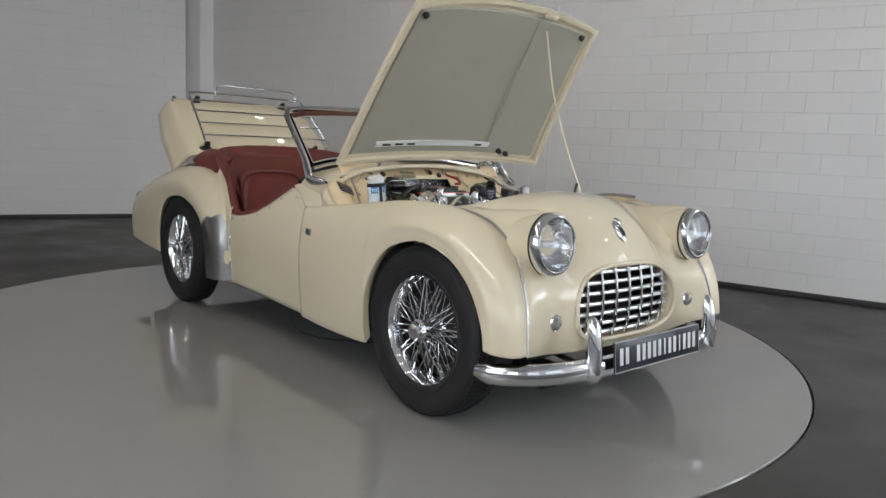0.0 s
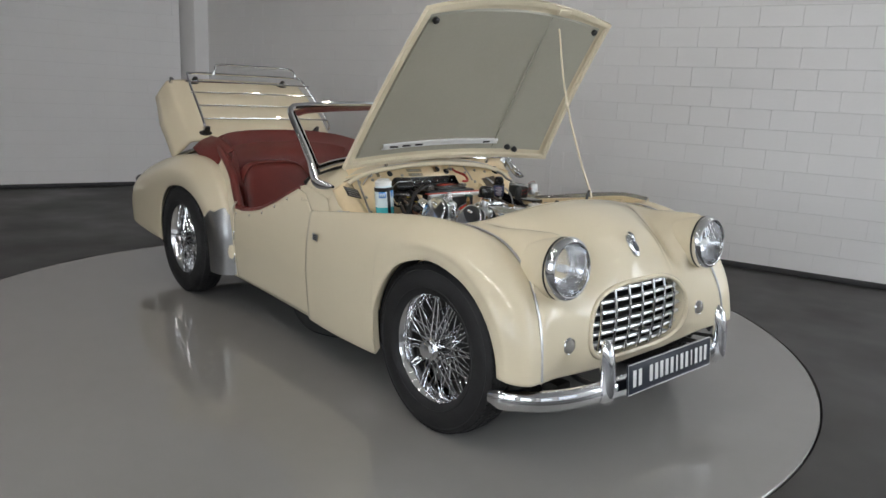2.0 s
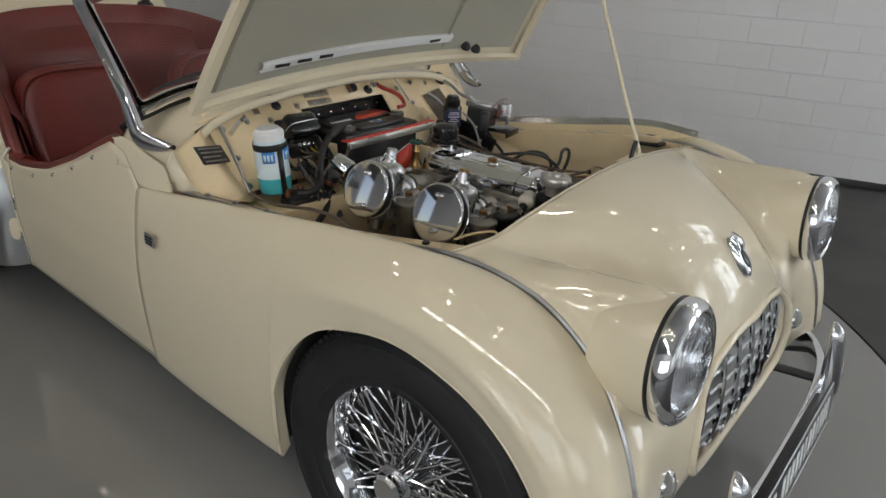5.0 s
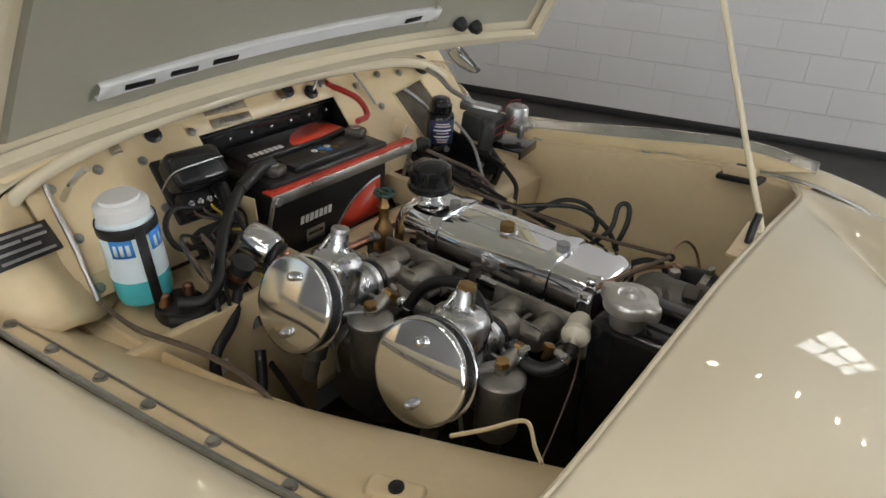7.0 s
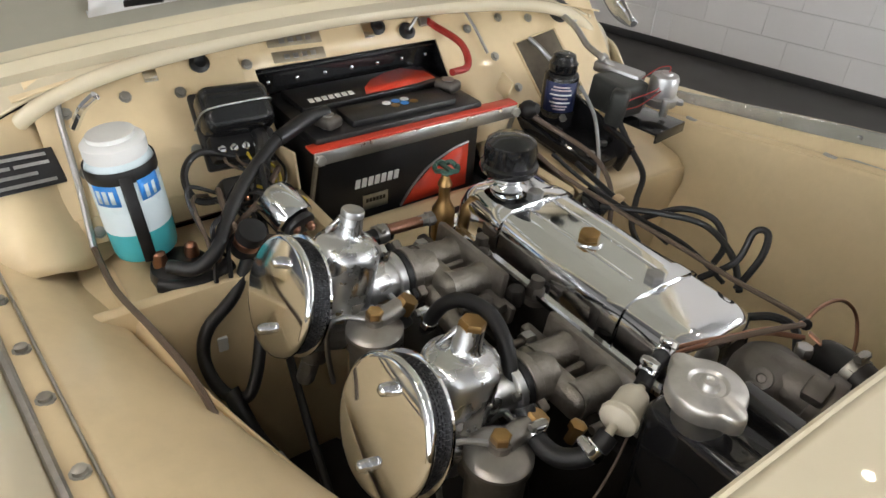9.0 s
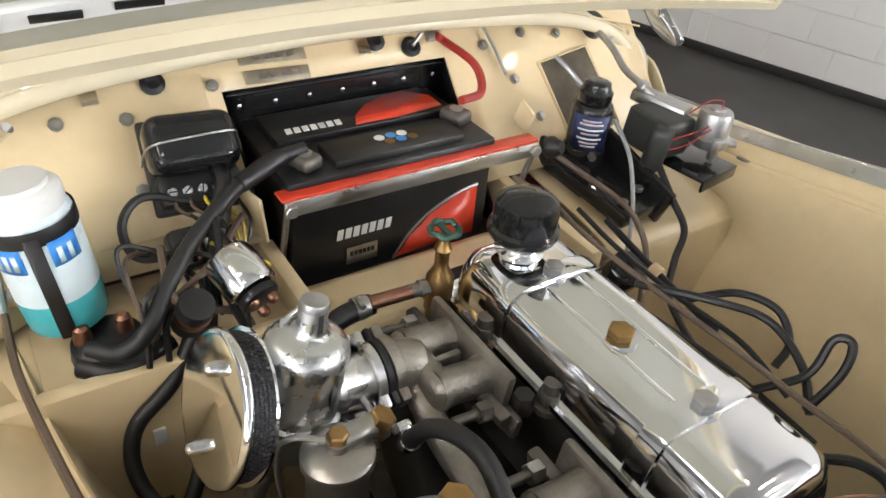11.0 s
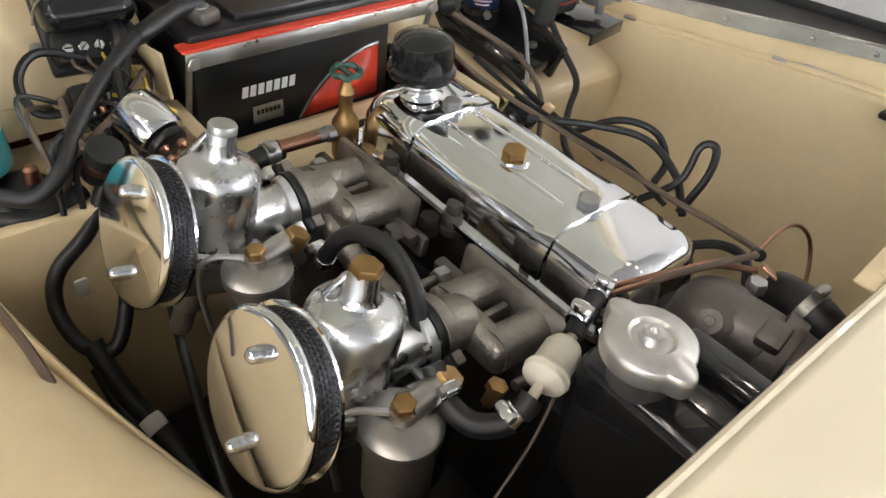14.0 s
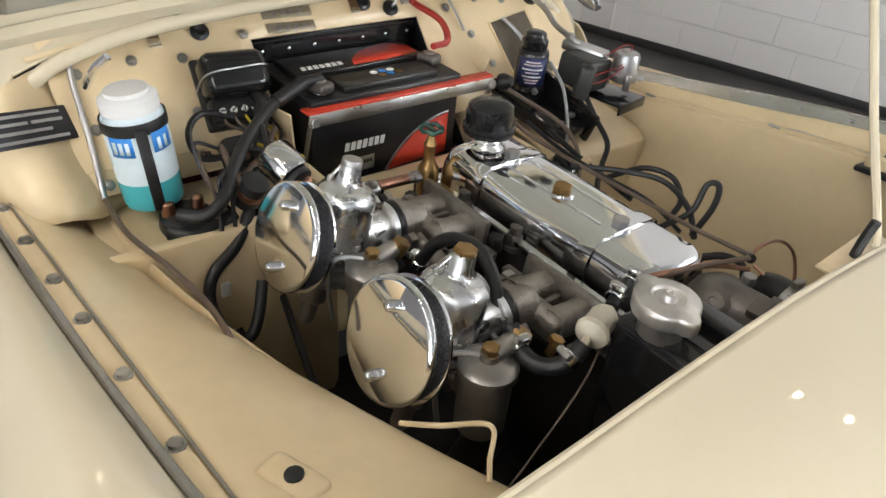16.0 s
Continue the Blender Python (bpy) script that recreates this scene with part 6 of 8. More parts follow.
for k in range(12):
    a = Vector((-0.66 + random.uniform(-0.03, 0.02), -0.19 + random.uniform(-0.06, 0.05), 0.69 + random.uniform(-0.02, 0.03)))
    c = Vector((-0.60 + random.uniform(-0.02, 0.02), -0.225 + random.uniform(-0.05, 0.06), 0.665 + random.uniform(-0.02, 0.02)))
    mid = (a + c) / 2 + Vector((random.uniform(-0.02, 0.04), random.uniform(-0.04, 0.04), random.uniform(0.0, 0.035)))
    bay("loom_wire", tube([a, mid, c, c + Vector((0.015, random.uniform(-0.03, 0.03), -0.04))], random.uniform(0.0018, 0.0045), 6, n=24), tangle[k])
bay("loom_loop", tube([F(-0.185, 0.69, 0.03), F(-0.235, 0.700, 0.04), F(-0.262, 0.682, 0.04), F(-0.255, 0.655, 0.04), F(-0.205, 0.650, 0.05)], 0.0048, 8, n=40), RUBBER, "looped black wire")
bay("loom_trunk", tube([F(-0.150, 0.712, 0.035), F(-0.155, 0.69, 0.05), (-0.63, -0.195, 0.672), (-0.60, -0.215, 0.63), (-0.56, -0.22, 0.58)], 0.010, 8, n=40), SATIN, "taped wiring loom")
# hoses down the right side
bay("side_hose", tube([(-0.580, -0.235, 0.645), (-0.560, -0.265, 0.612), (-0.548, -0.303, 0.588), (-0.538, -0.316, 0.560), (-0.518, -0.316, 0.538), (-0.497, -0.306, 0.522), (-0.490, -0.285, 0.515), (-0.503, -0.266, 0.534), (-0.525, -0.248, 0.570)], 0.0080, 10, n=70), RUBBER, "black hose loop beside the carburettors")
bay("side_hose", tube([(-0.500, -0.302, 0.525), (-0.455, -0.292, 0.480), (-0.40, -0.275, 0.45), (-0.30, -0.262, 0.41), (-0.18, -0.25, 0.38)], 0.011, 10, n=40), RUBBER)
bay("side_hose", tube([(-0.49, -0.306, 0.50), (-0.44, -0.300, 0.465), (-0.36, -0.288, 0.44), (-0.26, -0.28, 0.42)], 0.007, 10, n=40), RUBBER)
bay("hose_tape", cyl(0.0125, 0.018, 14, 0.002, Matrix.Translation((-0.43, -0.284, 0.465)) @ Vector((0.8, 0.2, -0.4)).to_track_quat("Z", "Y").to_matrix().to_4x4()), LABELW)
bay("steering_shaft", tube([(-0.57, -0.20, 0.50), (-0.40, -0.24, 0.47), (-0.20, -0.28, 0.42)], 0.0055, 10), SATIN)
bay("bay_socket", box(0.013, 0.005, 0.022, 0.002, m=Matrix.Translation((-0.5605, -0.285, 0.545)) @ pose(0, 0, 0, 0, 0, 90)), LABELW)

# engine block and head
eng = bay("engine_block", box(0.50, 0.17, 0.24, 0.012, 2, Matrix.Translation((-0.315, 0.055, 0.44))), IRON, "dark cast engine block")
part("cylinder_head", box(0.49, 0.143, 0.085, 0.008, 2, Matrix.Translation((-0.315, 0.0635, 0.600))), IRON, eng, "dark cylinder head")
part("gearbox_bell", cyl(0.16, 0.12, 28, 0.03, Matrix.Translation((-0.57, 0.05, 0.42)) @ pose(0, 0, 0, 0, 90, 0)), CAST, eng)
for k in range(5):
    x = -0.49 + k * 0.088
    part("head_stud", hexnut(0.011, 0.016, Matrix.Translation((x, 0.125, 0.642))), IRON, eng)
for x in (-0.342, -0.235):
    part("spark_nut", hexnut(0.012, 0.022, Matrix.Translation((x, -0.030, 0.640))), IRON, eng)

# valve cover: domed chrome pressing with two bands
VX0, VX1, VY = -0.515, -0.118, 0.060


rows = []
for f, inset, z in ((0, 0.0, 0.650), (1, 0.0, 0.656), (2, 0.004, 0.690), (3, 0.010, 0.706), (4, 0.020, 0.7135), (5, 0.034, 0.7145)):
    hx, hy, r = (VX1 - VX0) / 2 - inset, 0.068 - inset, max(0.004, 0.032 - inset * 0.6)
    ring = []
    for cx, cy, a in ((hx - r, hy - r, 0), (-hx + r, hy - r, 90), (-hx + r, -hy + r, 180), (hx - r, -hy + r, 270)):
        for t in np.linspace(a, a + 90, 9):
            ring.append(((VX0 + VX1) / 2 + cx + r * math.cos(radians(t)), VY + cy + r * math.sin(radians(t)), z))
    rows.append(ring)
bm = grid(np.array(rows), close_v=True)
bm.verts.ensure_lookup_table()
n = len(rows[0])
bm.faces.new([bm.verts[5 * n + i] for i in range(n)])
vc = part("valve_cover", bm, CHROME, car, "polished chrome valve cover", sharp=60)
lipr = [((VX0 + VX1) / 2 + (x - (VX0 + VX1) / 2) * 1.03, VY + (y - VY) * 1.10, 0.652) for x, y, z in rows[0]]
bm = grid(np.array([lipr, [(x, y, 0.658) for x, y, z in lipr], rows[1]]), close_v=True)
part("cover_flange", bm, CHROME, vc, "chrome lower flange")
for x in (-0.425, -0.223):
    P = []
    for dx, h in ((-0.0135, -0.004), (-0.0115, 0.0035), (-0.006, 0.0042), (0.006, 0.0042), (0.0115, 0.0035), (0.0135, -0.004)):
        P.append([(x + dx, VY + y * (1 + (h > 0) * 0.02), z + h) for y, z in ((-0.068, 0.660), (-0.0655, 0.690), (-0.058, 0.7065), (-0.045, 0.7135), (-0.02, 0.7148), (0.02, 0.7148), (0.045, 0.7135), (0.058, 0.7065), (0.0655, 0.690), (0.068, 0.660))])
    part("cover_band", grid(np.array(P)), CHROME, vc, "raised chrome band across the cover")
for x, y, mt, r in ((-0.320, 0.055, BRASS, 0.013), (-0.223, 0.058, STEEL, 0.0115), (-0.425, 0.062, STEEL, 0.011)):
    part("cover_washer", lathe([(r * 1.35, 0), (r * 1.35, 0.003), (0, 0.003)], 16, Matrix.Translation((x, y, 0.7145))), CHROME, vc)
    part("cover_nut", hexnut(r, 0.009, Matrix.Translation((x, y, 0.7175))), mt, vc)
for y in (-0.012, 0.028):
    part("cover_ridge", box(0.170, 0.005, 0.0014, 0.0006, 2, Matrix.Translation((-0.324, VY + y - 0.008, 0.7148))), CHROME, vc)
filler = part("filler_neck", lathe([(0.030, 0.712), (0.024, 0.716), (0.021, 0.722), (0.022, 0.726), (0.020, 0.730), (0.022, 0.734), (0.020, 0.738)], 24, Matrix.Translation((-0.474, 0.056, 0))), CHROME, vc, "ribbed chrome filler neck")
bay("oil_filler_cap", lathe([(0.018, 0.733), (0.036, 0.736), (0.0385, 0.741), (0.038, 0.746), (0.034, 0.749), (0.0345, 0.765), (0.032, 0.776), (0.022, 0.783), (0, 0.785)], 36, Matrix.Translation((-0.474, 0.056, 0))), BLACK, "black domed oil filler cap")
bay("cap_mark", lathe([(0.009, 0.0), (0.008, 0.002), (0, 0.001)], 16, Matrix.Translation((-0.449, 0.038, 0.773)) @ Vector((0.6, -0.45, 0.8)).to_track_quat("Z", "Y").to_matrix().to_4x4()), BLACK)

# twin carburettors with pancake filters
def cast_pipe(pts, r, **k):
    return tube(pts, r, 14, **k)


def carburettor(x):
    m = axes((x, -0.200, 0.646), (1, 0, 0), (0, 0.940, -0.342))
    c = part("carburettor_body", lathe([(0.024, -0.060), (0.027, -0.054), (0.027, 0.02), (0.022, 0.03), (0.019, 0.05), (0.019, 0.085)], 24, m @ Matrix.Translation((0, 0.0, -0.024)) @ pose(0, 0, 0, -90, 0, 0)), POLISHED, car, "polished twin carburettor with pancake air filter")
    md = axes((x, -0.190, 0.648), (1, 0, 0), (0, 0.981, -0.195)) @ Matrix.Diagonal((1.07, 1.07, 1.0, 1))
    part("suction_chamber", lathe([(0.0375, -0.003), (0.0388, -0.002), (0.0388, 0.003), (0.0350, 0.005), (0.0345, 0.008), (0.0352, 0.064), (0.0347, 0.0695), (0.0330, 0.0745), (0.0300, 0.0785), (0.0255, 0.0812), (0.0200, 0.0828), (0.0160, 0.0842), (0.0142, 0.0865), (0.0128, 0.092), (0.0112, 0.110), (0.0, 0.110)], 48, md), DASHPOT, c, "polished aluminium dashpot dome")
    part("dashpot_web", grid(np.array([[md @ Vector((sx * 0.0025 - q * 0.6, -q * 0.8, z)) for sx in (-1, 0, 1)] for q, z in ((0.008, 0.108), (0.0125, 0.104), (0.024, 0.084), (0.022, 0.078), (0.010, 0.082))])), DASHPOT, c, thick=0.003)
    part("dashpot_cap", lathe([(0.0112, 0.108), (0.0118, 0.109), (0.0118, 0.114), (0.0108, 0.116), (0, 0.116)], 20 if x < -0.3 else 6, md), STEEL if x < -0.3 else BRASS, c, "grey metal dashpot cap" if x < -0.3 else "brass hexagon dashpot cap", sharp=30)
    for t in (20, 150, 265):
        part("dashpot_screw", lathe([(0.005, 0), (0.005, 0.005), (0.0035, 0.007), (0, 0.007)], 10, md @ Matrix.Translation((0.0395 * math.cos(radians(t)), 0.0395 * math.sin(radians(t)), -0.001))), WORN_CHROME, c)
    part("carburettor_base", box(0.060, 0.074, 0.016, 0.007, 3, m @ Matrix.Translation((0, 0.002, -0.010))), POLISHED, c)
    part("carburettor_throat", box(0.052, 0.066, 0.030, 0.008, 3, m @ Matrix.Translation((0, 0.0, -0.032))), POLISHED, c)
    part("jet_housing", lathe([(0.008, -0.105), (0.011, -0.100), (0.011, -0.075), (0.017, -0.070), (0.017, -0.045)], 16, m), CAST, c)
    mh = axes((x, -0.200, 0.654), (1, 0, 0), (0, 1, 0.0))
    part("throttle_barrel", lathe([(0.024, 0.015), (0.025, 0.020), (0.025, 0.050), (0.023, 0.054), (0.023, 0.086)], 28, mh @ pose(0, 0, 0, -90, 0, 0)), POLISHED, c, "polished throttle barrel")
    part("throttle_bar", tube([mh @ Vector((-0.050, 0.066, -0.006)), mh @ Vector((0.054, 0.066, -0.006))], 0.004, 8), STEEL, c)
    part("throttle_lever", box(0.006, 0.014, 0.044, 0.003, m=mh @ Matrix.Translation((0.046, 0.068, -0.018)) @ pose(0, 0, 0, 25, 0, 0)), STEEL, c)
    part("return_spring", tube([mh @ Vector((0.040 + 0.004 * math.cos(a), 0.070 + 0.004 * math.sin(a), -0.035 - 0.0009 * a)) for a in np.linspace(0, 40, 100)], 0.0008, 5, smooth=False), STEEL, c)
    for dy, th, mt, nm in ((0.084, 0.009, POLISHED, "carburettor_flange"), (0.0935, 0.007, SATIN, "gasket_block"), (0.1035, 0.011, CAST, "manifold_flange")):
        fl = lathe([(0.0, -th / 2), (0.029, -th / 2), (0.030, -th / 2 + 0.001), (0.030, th / 2 - 0.001), (0.029, th / 2), (0.0, th / 2)], 28, mh @ Matrix.Translation((0, dy, 0)) @ pose(0, 0, 0, 90, 0, 0))
        part(nm, box(0.078, th, 0.026, 0.003, 2, mh @ Matrix.Translation((0, dy, 0)) @ pose(0, 0, 0, 0, 28, 0), fl), mt, c)
    for sx in (-1, 1):
        q = mh @ Matrix.Translation((sx * 0.0295, 0.076, -sx * 0.0155)) @ pose(0, 0, 0, 90, 0, 0)
        part("flange_stud", cyl(0.0042, 0.022, 8, 0.001, q), STEEL, c)
        part("flange_nut", hexnut(0.0080, 0.008, q @ Matrix.Translation((0, 0, -0.004))), WORN_CHROME, c)
    # air filter
    R = 0.0655
    mf = m @ Matrix.Translation((0.003, -0.043, 0.0166)) @ pose(0, 0, 0, 90, 0, 0)
    part("filter_back", lathe([(0.0, 0.0), (R - 0.004, 0.0), (R, 0.0015), (R, 0.004), (R - 0.004, 0.0055), (0.0, 0.0055)], 56, mf), CHROME, c, "chrome filter back plate")
    part("filter_gauze", lathe([(R - 0.005, 0.004), (R - 0.005, 0.025)], 72, mf, cap=False), MESHM, c, "black wire-gauze filter element")
    part("filter_face", lathe([(R - 0.003, 0.0205), (R, 0.0225), (R, 0.0255), (R - 0.0025, 0.0285), (R - 0.006, 0.0292), (0.0, 0.0292)], 72, mf), CHROME, c, "polished chrome filter face plate", sharp=60)
    for sx, dz in ((-0.004, 0.038), (0.004, -0.038)):
        part("filter_nut", lathe([(0.0062, 0.0), (0.0066, 0.003), (0.0057, 0.010), (0.0032, 0.0125), (0, 0.013)], 16, mf @ Matrix.Translation((sx, dz, 0.029))), WORN_CHROME, c, "domed filter nut")
    g = bmesh.new()
    for k in range(84):
        for j in range(5):
            a = 2 * math.pi * (k + 0.5 * (j % 2)) / 84
            box(0.0016, 0.0030, 0.0026, m=mf @ pose(0, 0, 0, 0, 0, math.degrees(a)) @ Matrix.Translation((R - 0.0045, 0, 0.0068 + j * 0.0036)), bm=g)
    o = part("gauze_knuckle", g, MESHM, c)
    o["kind"] = "stuff"
    # float bowl
    bx, by, bz = x + 0.066, -0.180, 0.655 + 0.06 * (x + 0.34)
    part("float_bowl", lathe([(0.0, -0.085), (0.024, -0.083), (0.0275, -0.076), (0.0275, -0.008), (0.0315, -0.006), (0.0315, 0.0)], 32, Matrix.Translation((bx, by, bz)), cap=False), CAST, c, "cast float bowl with domed lid")
    part("bowl_lid", lathe([(0.0315, 0.0), (0.0315, 0.0035), (0.029, 0.006), (0.023, 0.0085), (0.012, 0.0115), (0.0, 0.012)], 36, Matrix.Translation((bx, by, bz))), BOWL_LID, c, "dull aluminium bowl lid")
    part("bowl_boss", lathe([(0.011, 0), (0.0105, 0.012), (0.0, 0.013)], 14, Matrix.Translation((bx, by, bz + 0.007))), CAST, c)
    part("bowl_union", hexnut(0.0095, 0.009, Matrix.Translation((bx, by, bz + 0.019))), BRASS, c, "brass bowl nut")
    part("bowl_arm", box(0.050, 0.026, 0.022, 0.007, 3, Matrix.Translation((bx - 0.044, by + 0.002, bz - 0.050))), CAST, c)
    part("overflow_pipe", tube([(bx - 0.004, by - 0.006, bz + 0.016), (bx - 0.020, by - 0.026, bz + 0.015), (bx - 0.027, by - 0.040, bz + 0.004), (bx - 0.027, by - 0.043, bz - 0.03), (bx - 0.022, by - 0.040, bz - 0.075)], 0.0030, 8, n=30), STEEL, c, "thin bent overflow pipe")
    part("fuel_inlet", lathe([(0.0105, 0.0), (0.0110, 0.004), (0.0110, 0.030), (0.0090, 0.034)], 14, Matrix.Translation((bx, by + 0.004, bz + 0.014)) @ Vector((-0.10, 0.95, 0.10)).to_track_quat("Z", "Y").to_matrix().to_4x4()), BOWL_LID, c, "cast fuel inlet")
    part("banjo_union", hexnut(0.0125, 0.018, Matrix.Translation((bx - 0.003, by + 0.036, bz + 0.010)) @ pose(0, 0, 0, -25, 10, 0)), BRASS, c, "brass pipe union")
    # manifold: two runners to the head
    hx = x + 0.014
    part("manifold_throat", lathe([(0.026, 0.0), (0.0255, 0.012), (0.024, 0.026), (0.020, 0.034)], 28, Matrix.Translation((x + 0.001, -0.097, 0.654)) @ Vector((0.25, 1, 0)).to_track_quat("Z", "Y").to_matrix().to_4x4()), CAST, c)
    part("manifold_chest", box(0.098, 0.028, 0.036, 0.013, 4, Matrix.Translation((hx, -0.067, 0.649))), CAST, c, "cast chest joining the two runners")
    part("chest_rib", box(0.008, 0.040, 0.030, 0.003, 2, Matrix.Translation((hx, -0.044, 0.640))), CAST, c)
    for sx in (-1, 1):
        part("intake_runner", lathe([(0.0195, 0.0), (0.0188, 0.010), (0.0188, 0.046), (0.0215, 0.052), (0.0225, 0.060)], 24, Matrix.Translation((hx + sx * 0.031, -0.072, 0.650)) @ Vector((0, 1, -0.12)).to_track_quat("Z", "Y").to_matrix().to_4x4()), CAST, c, "cast intake runner")
    part("port_flange", box(0.136, 0.011, 0.056, 0.005, 2, Matrix.Translation((hx, -0.015, 0.642)) @ pose(0, 0, 0, -8, 0, 0)), CAST, c, "cast port flange")
    part("flange_ear", box(0.036, 0.010, 0.024, 0.006, 2, Matrix.Translation((hx + 0.072, -0.016, 0.624)) @ pose(0, 0, 0, -12, 0, 0)), CAST, c)
    for sx in (-0.070, 0.064):
        part("manifold_clamp", box(0.040, 0.014, 0.016, 0.004, m=Matrix.Translation((hx + sx, -0.026, 0.634)) @ pose(0, 0, 0, 10, 0, 0)), DULLCAST, c)
        part("port_stud", cyl(0.0050, 0.036, 10, 0.001, Matrix.Translation((hx + sx, -0.038, 0.637)) @ pose(0, 0, 0, 84, 0, 0)), DULLCAST, c)
        part("port_nut", hexnut(0.0105, 0.014, Matrix.Translation((hx + sx, -0.032, 0.636)) @ pose(0, 0, 0, 84, 0, 0)), DULLCAST if sx > 0 else STEEL, c)


carburettor(-0.446), carburettor(-0.236)
bay("balance_pipe", tube([(-0.425, -0.078, 0.636), (-0.36, -0.082, 0.622), (-0.29, -0.082, 0.622), (-0.235, -0.078, 0.636)], 0.014, 14), CAST, "cast balance pipe between the manifolds")
bay("exhaust_manifold", tube([(-0.50, -0.05, 0.55), (-0.40, -0.075, 0.53), (-0.30, -0.08, 0.51), (-0.24, -0.08, 0.46), (-0.26, -0.09, 0.36)], 0.028, 12), IRON, "rusty dark exhaust manifold")
# heater tap
tap = bay("heater_tap", lathe([(0.013, 0.600), (0.014, 0.62), (0.016, 0.625), (0.016, 0.665), (0.012, 0.672), (0.008, 0.680), (0.008, 0.70), (0.010, 0.703), (0.006, 0.712), (0.004, 0.725), (0, 0.726)], 10, Matrix.Translation((-0.527, 0.012, 0))), BRASS, "brass heater tap with dark green wheel")
tw = part("tap_wheel", tube([(-0.527 + 0.015 * math.cos(t), 0.012 + 0.015 * math.sin(t), 0.727 + 0.0015 * math.cos(6 * t)) for t in np.linspace(0, 2 * math.pi, 24, endpoint=False)], 0.0035, 6, closed=True, smooth=False), mat("green_wheel", (0.02, 0.07, 0.05), 0.4), tap)
part("wheel_web", box(0.028, 0.006, 0.003, m=Matrix.Translation((-0.527, 0.012, 0.727))), tw.data.materials[0], tap)
part("tap_union", lathe([(0.009, 0), (0.010, 0.012), (0.008, 0.014), (0.008, 0.026)], 8, Matrix.Translation((-0.529, 0.0, 0.655)) @ Vector((-0.05, -1, 0.0)).to_track_quat("Z", "Y").to_matrix().to_4x4()), STEEL, tap)
part("copper_pipe", tube([(-0.530, -0.022, 0.655), (-0.533, -0.070, 0.655)], 0.008, 10), COPPER, tap, "copper water pipe")
bay("heater_hose", tube([(-0.533, -0.062, 0.655), (-0.530, -0.100, 0.652), (-0.520, -0.125, 0.640), (-0.512, -0.150, 0.61), (-0.51, -0.16, 0.56)], 0.0115, 10, n=40), RUBBER, "black heater hose")
bay("hose_clip", lathe([(0.0125, -0.008), (0.0132, 0), (0.0125, 0.008)], 16, Matrix.Translation((-0.533, -0.075, 0.655)) @ pose(0, 0, 0, 90, 0, 0)), STEEL)
bay("clip_screw", cyl(0.004, 0.016, 8, 0.001, Matrix.Translation((-0.535, -0.078, 0.667)) @ pose(0, 0, 0, 0, 90, 0)), ZINC)

# black board added across the bay's front, standing in for its deep shade
bay("front_valance_shade", box(0.04, 0.62, 0.35, 0.01, m=Matrix.Translation((0.075, 0, 0.47))), SATIN)
bay("dynamo", cyl(0.055, 0.22, 24, 0.01, Matrix.Translation((-0.28, 0.215, 0.50)) @ pose(0, 0, 0, 0, 90, 0)), SATIN)
bay("fan", box(0.02, 0.30, 0.05, 0.008, m=Matrix.Translation((-0.05, 0.05, 0.48))), SATIN)
bay("side_wire", tube([(-0.50, 0.145, 0.702), (-0.46, 0.15, 0.69), (-0.38, 0.18, 0.668), (-0.28, 0.20, 0.66), (-0.18, 0.195, 0.66)], 0.0034, 6, n=40), SATIN)
bay("ht_lead", tube([(-0.40, 0.18, 0.66), (-0.33, 0.215, 0.675), (-0.285, 0.245, 0.672), (-0.235, 0.235, 0.66), (-0.20, 0.21, 0.64)], 0.0042, 8, n=40), RUBBER, "black ignition lead")
bay("ht_lead", tube([(-0.25, 0.20, 0.63), (-0.222, 0.222, 0.665), (-0.222, 0.240, 0.700), (-0.208, 0.245, 0.704), (-0.200, 0.232, 0.680), (-0.205, 0.21, 0.64)], 0.0042, 8, n=40), RUBBER, "black ignition lead")
bay("long_cable", tube([(-0.655, 0.262, 0.708), (-0.605, 0.287, 0.690), (-0.555, 0.310, 0.672), (-0.520, 0.318, 0.652), (-0.490, 0.312, 0.622), (-0.46, 0.285, 0.58)], 0.0040, 8, n=50), WIRE_B, "brown sheathed cable")
bay("cable_end", lathe([(0.014, 0), (0.015, 0.008), (0.008, 0.022), (0, 0.023)], 14, Matrix.Translation((-0.648, 0.258, 0.714)) @ pose(0, 0, 0, 0, 70, 20)), RUBBER)
bay("black_sender", lathe([(0.022, 0), (0.024, 0.006), (0.022, 0.03), (0.014, 0.036), (0, 0.037)], 20, Matrix.Translation((-0.470, 0.238, 0.632)) @ pose(0, 0, 0, 10, 35, 0)), BLACK, "black sender unit on the footwell")
bay("side_switch", box(0.02, 0.006, 0.035, 0.002, m=Matrix.Translation((-0.495, 0.275, 0.60))), BAY_CREAM)

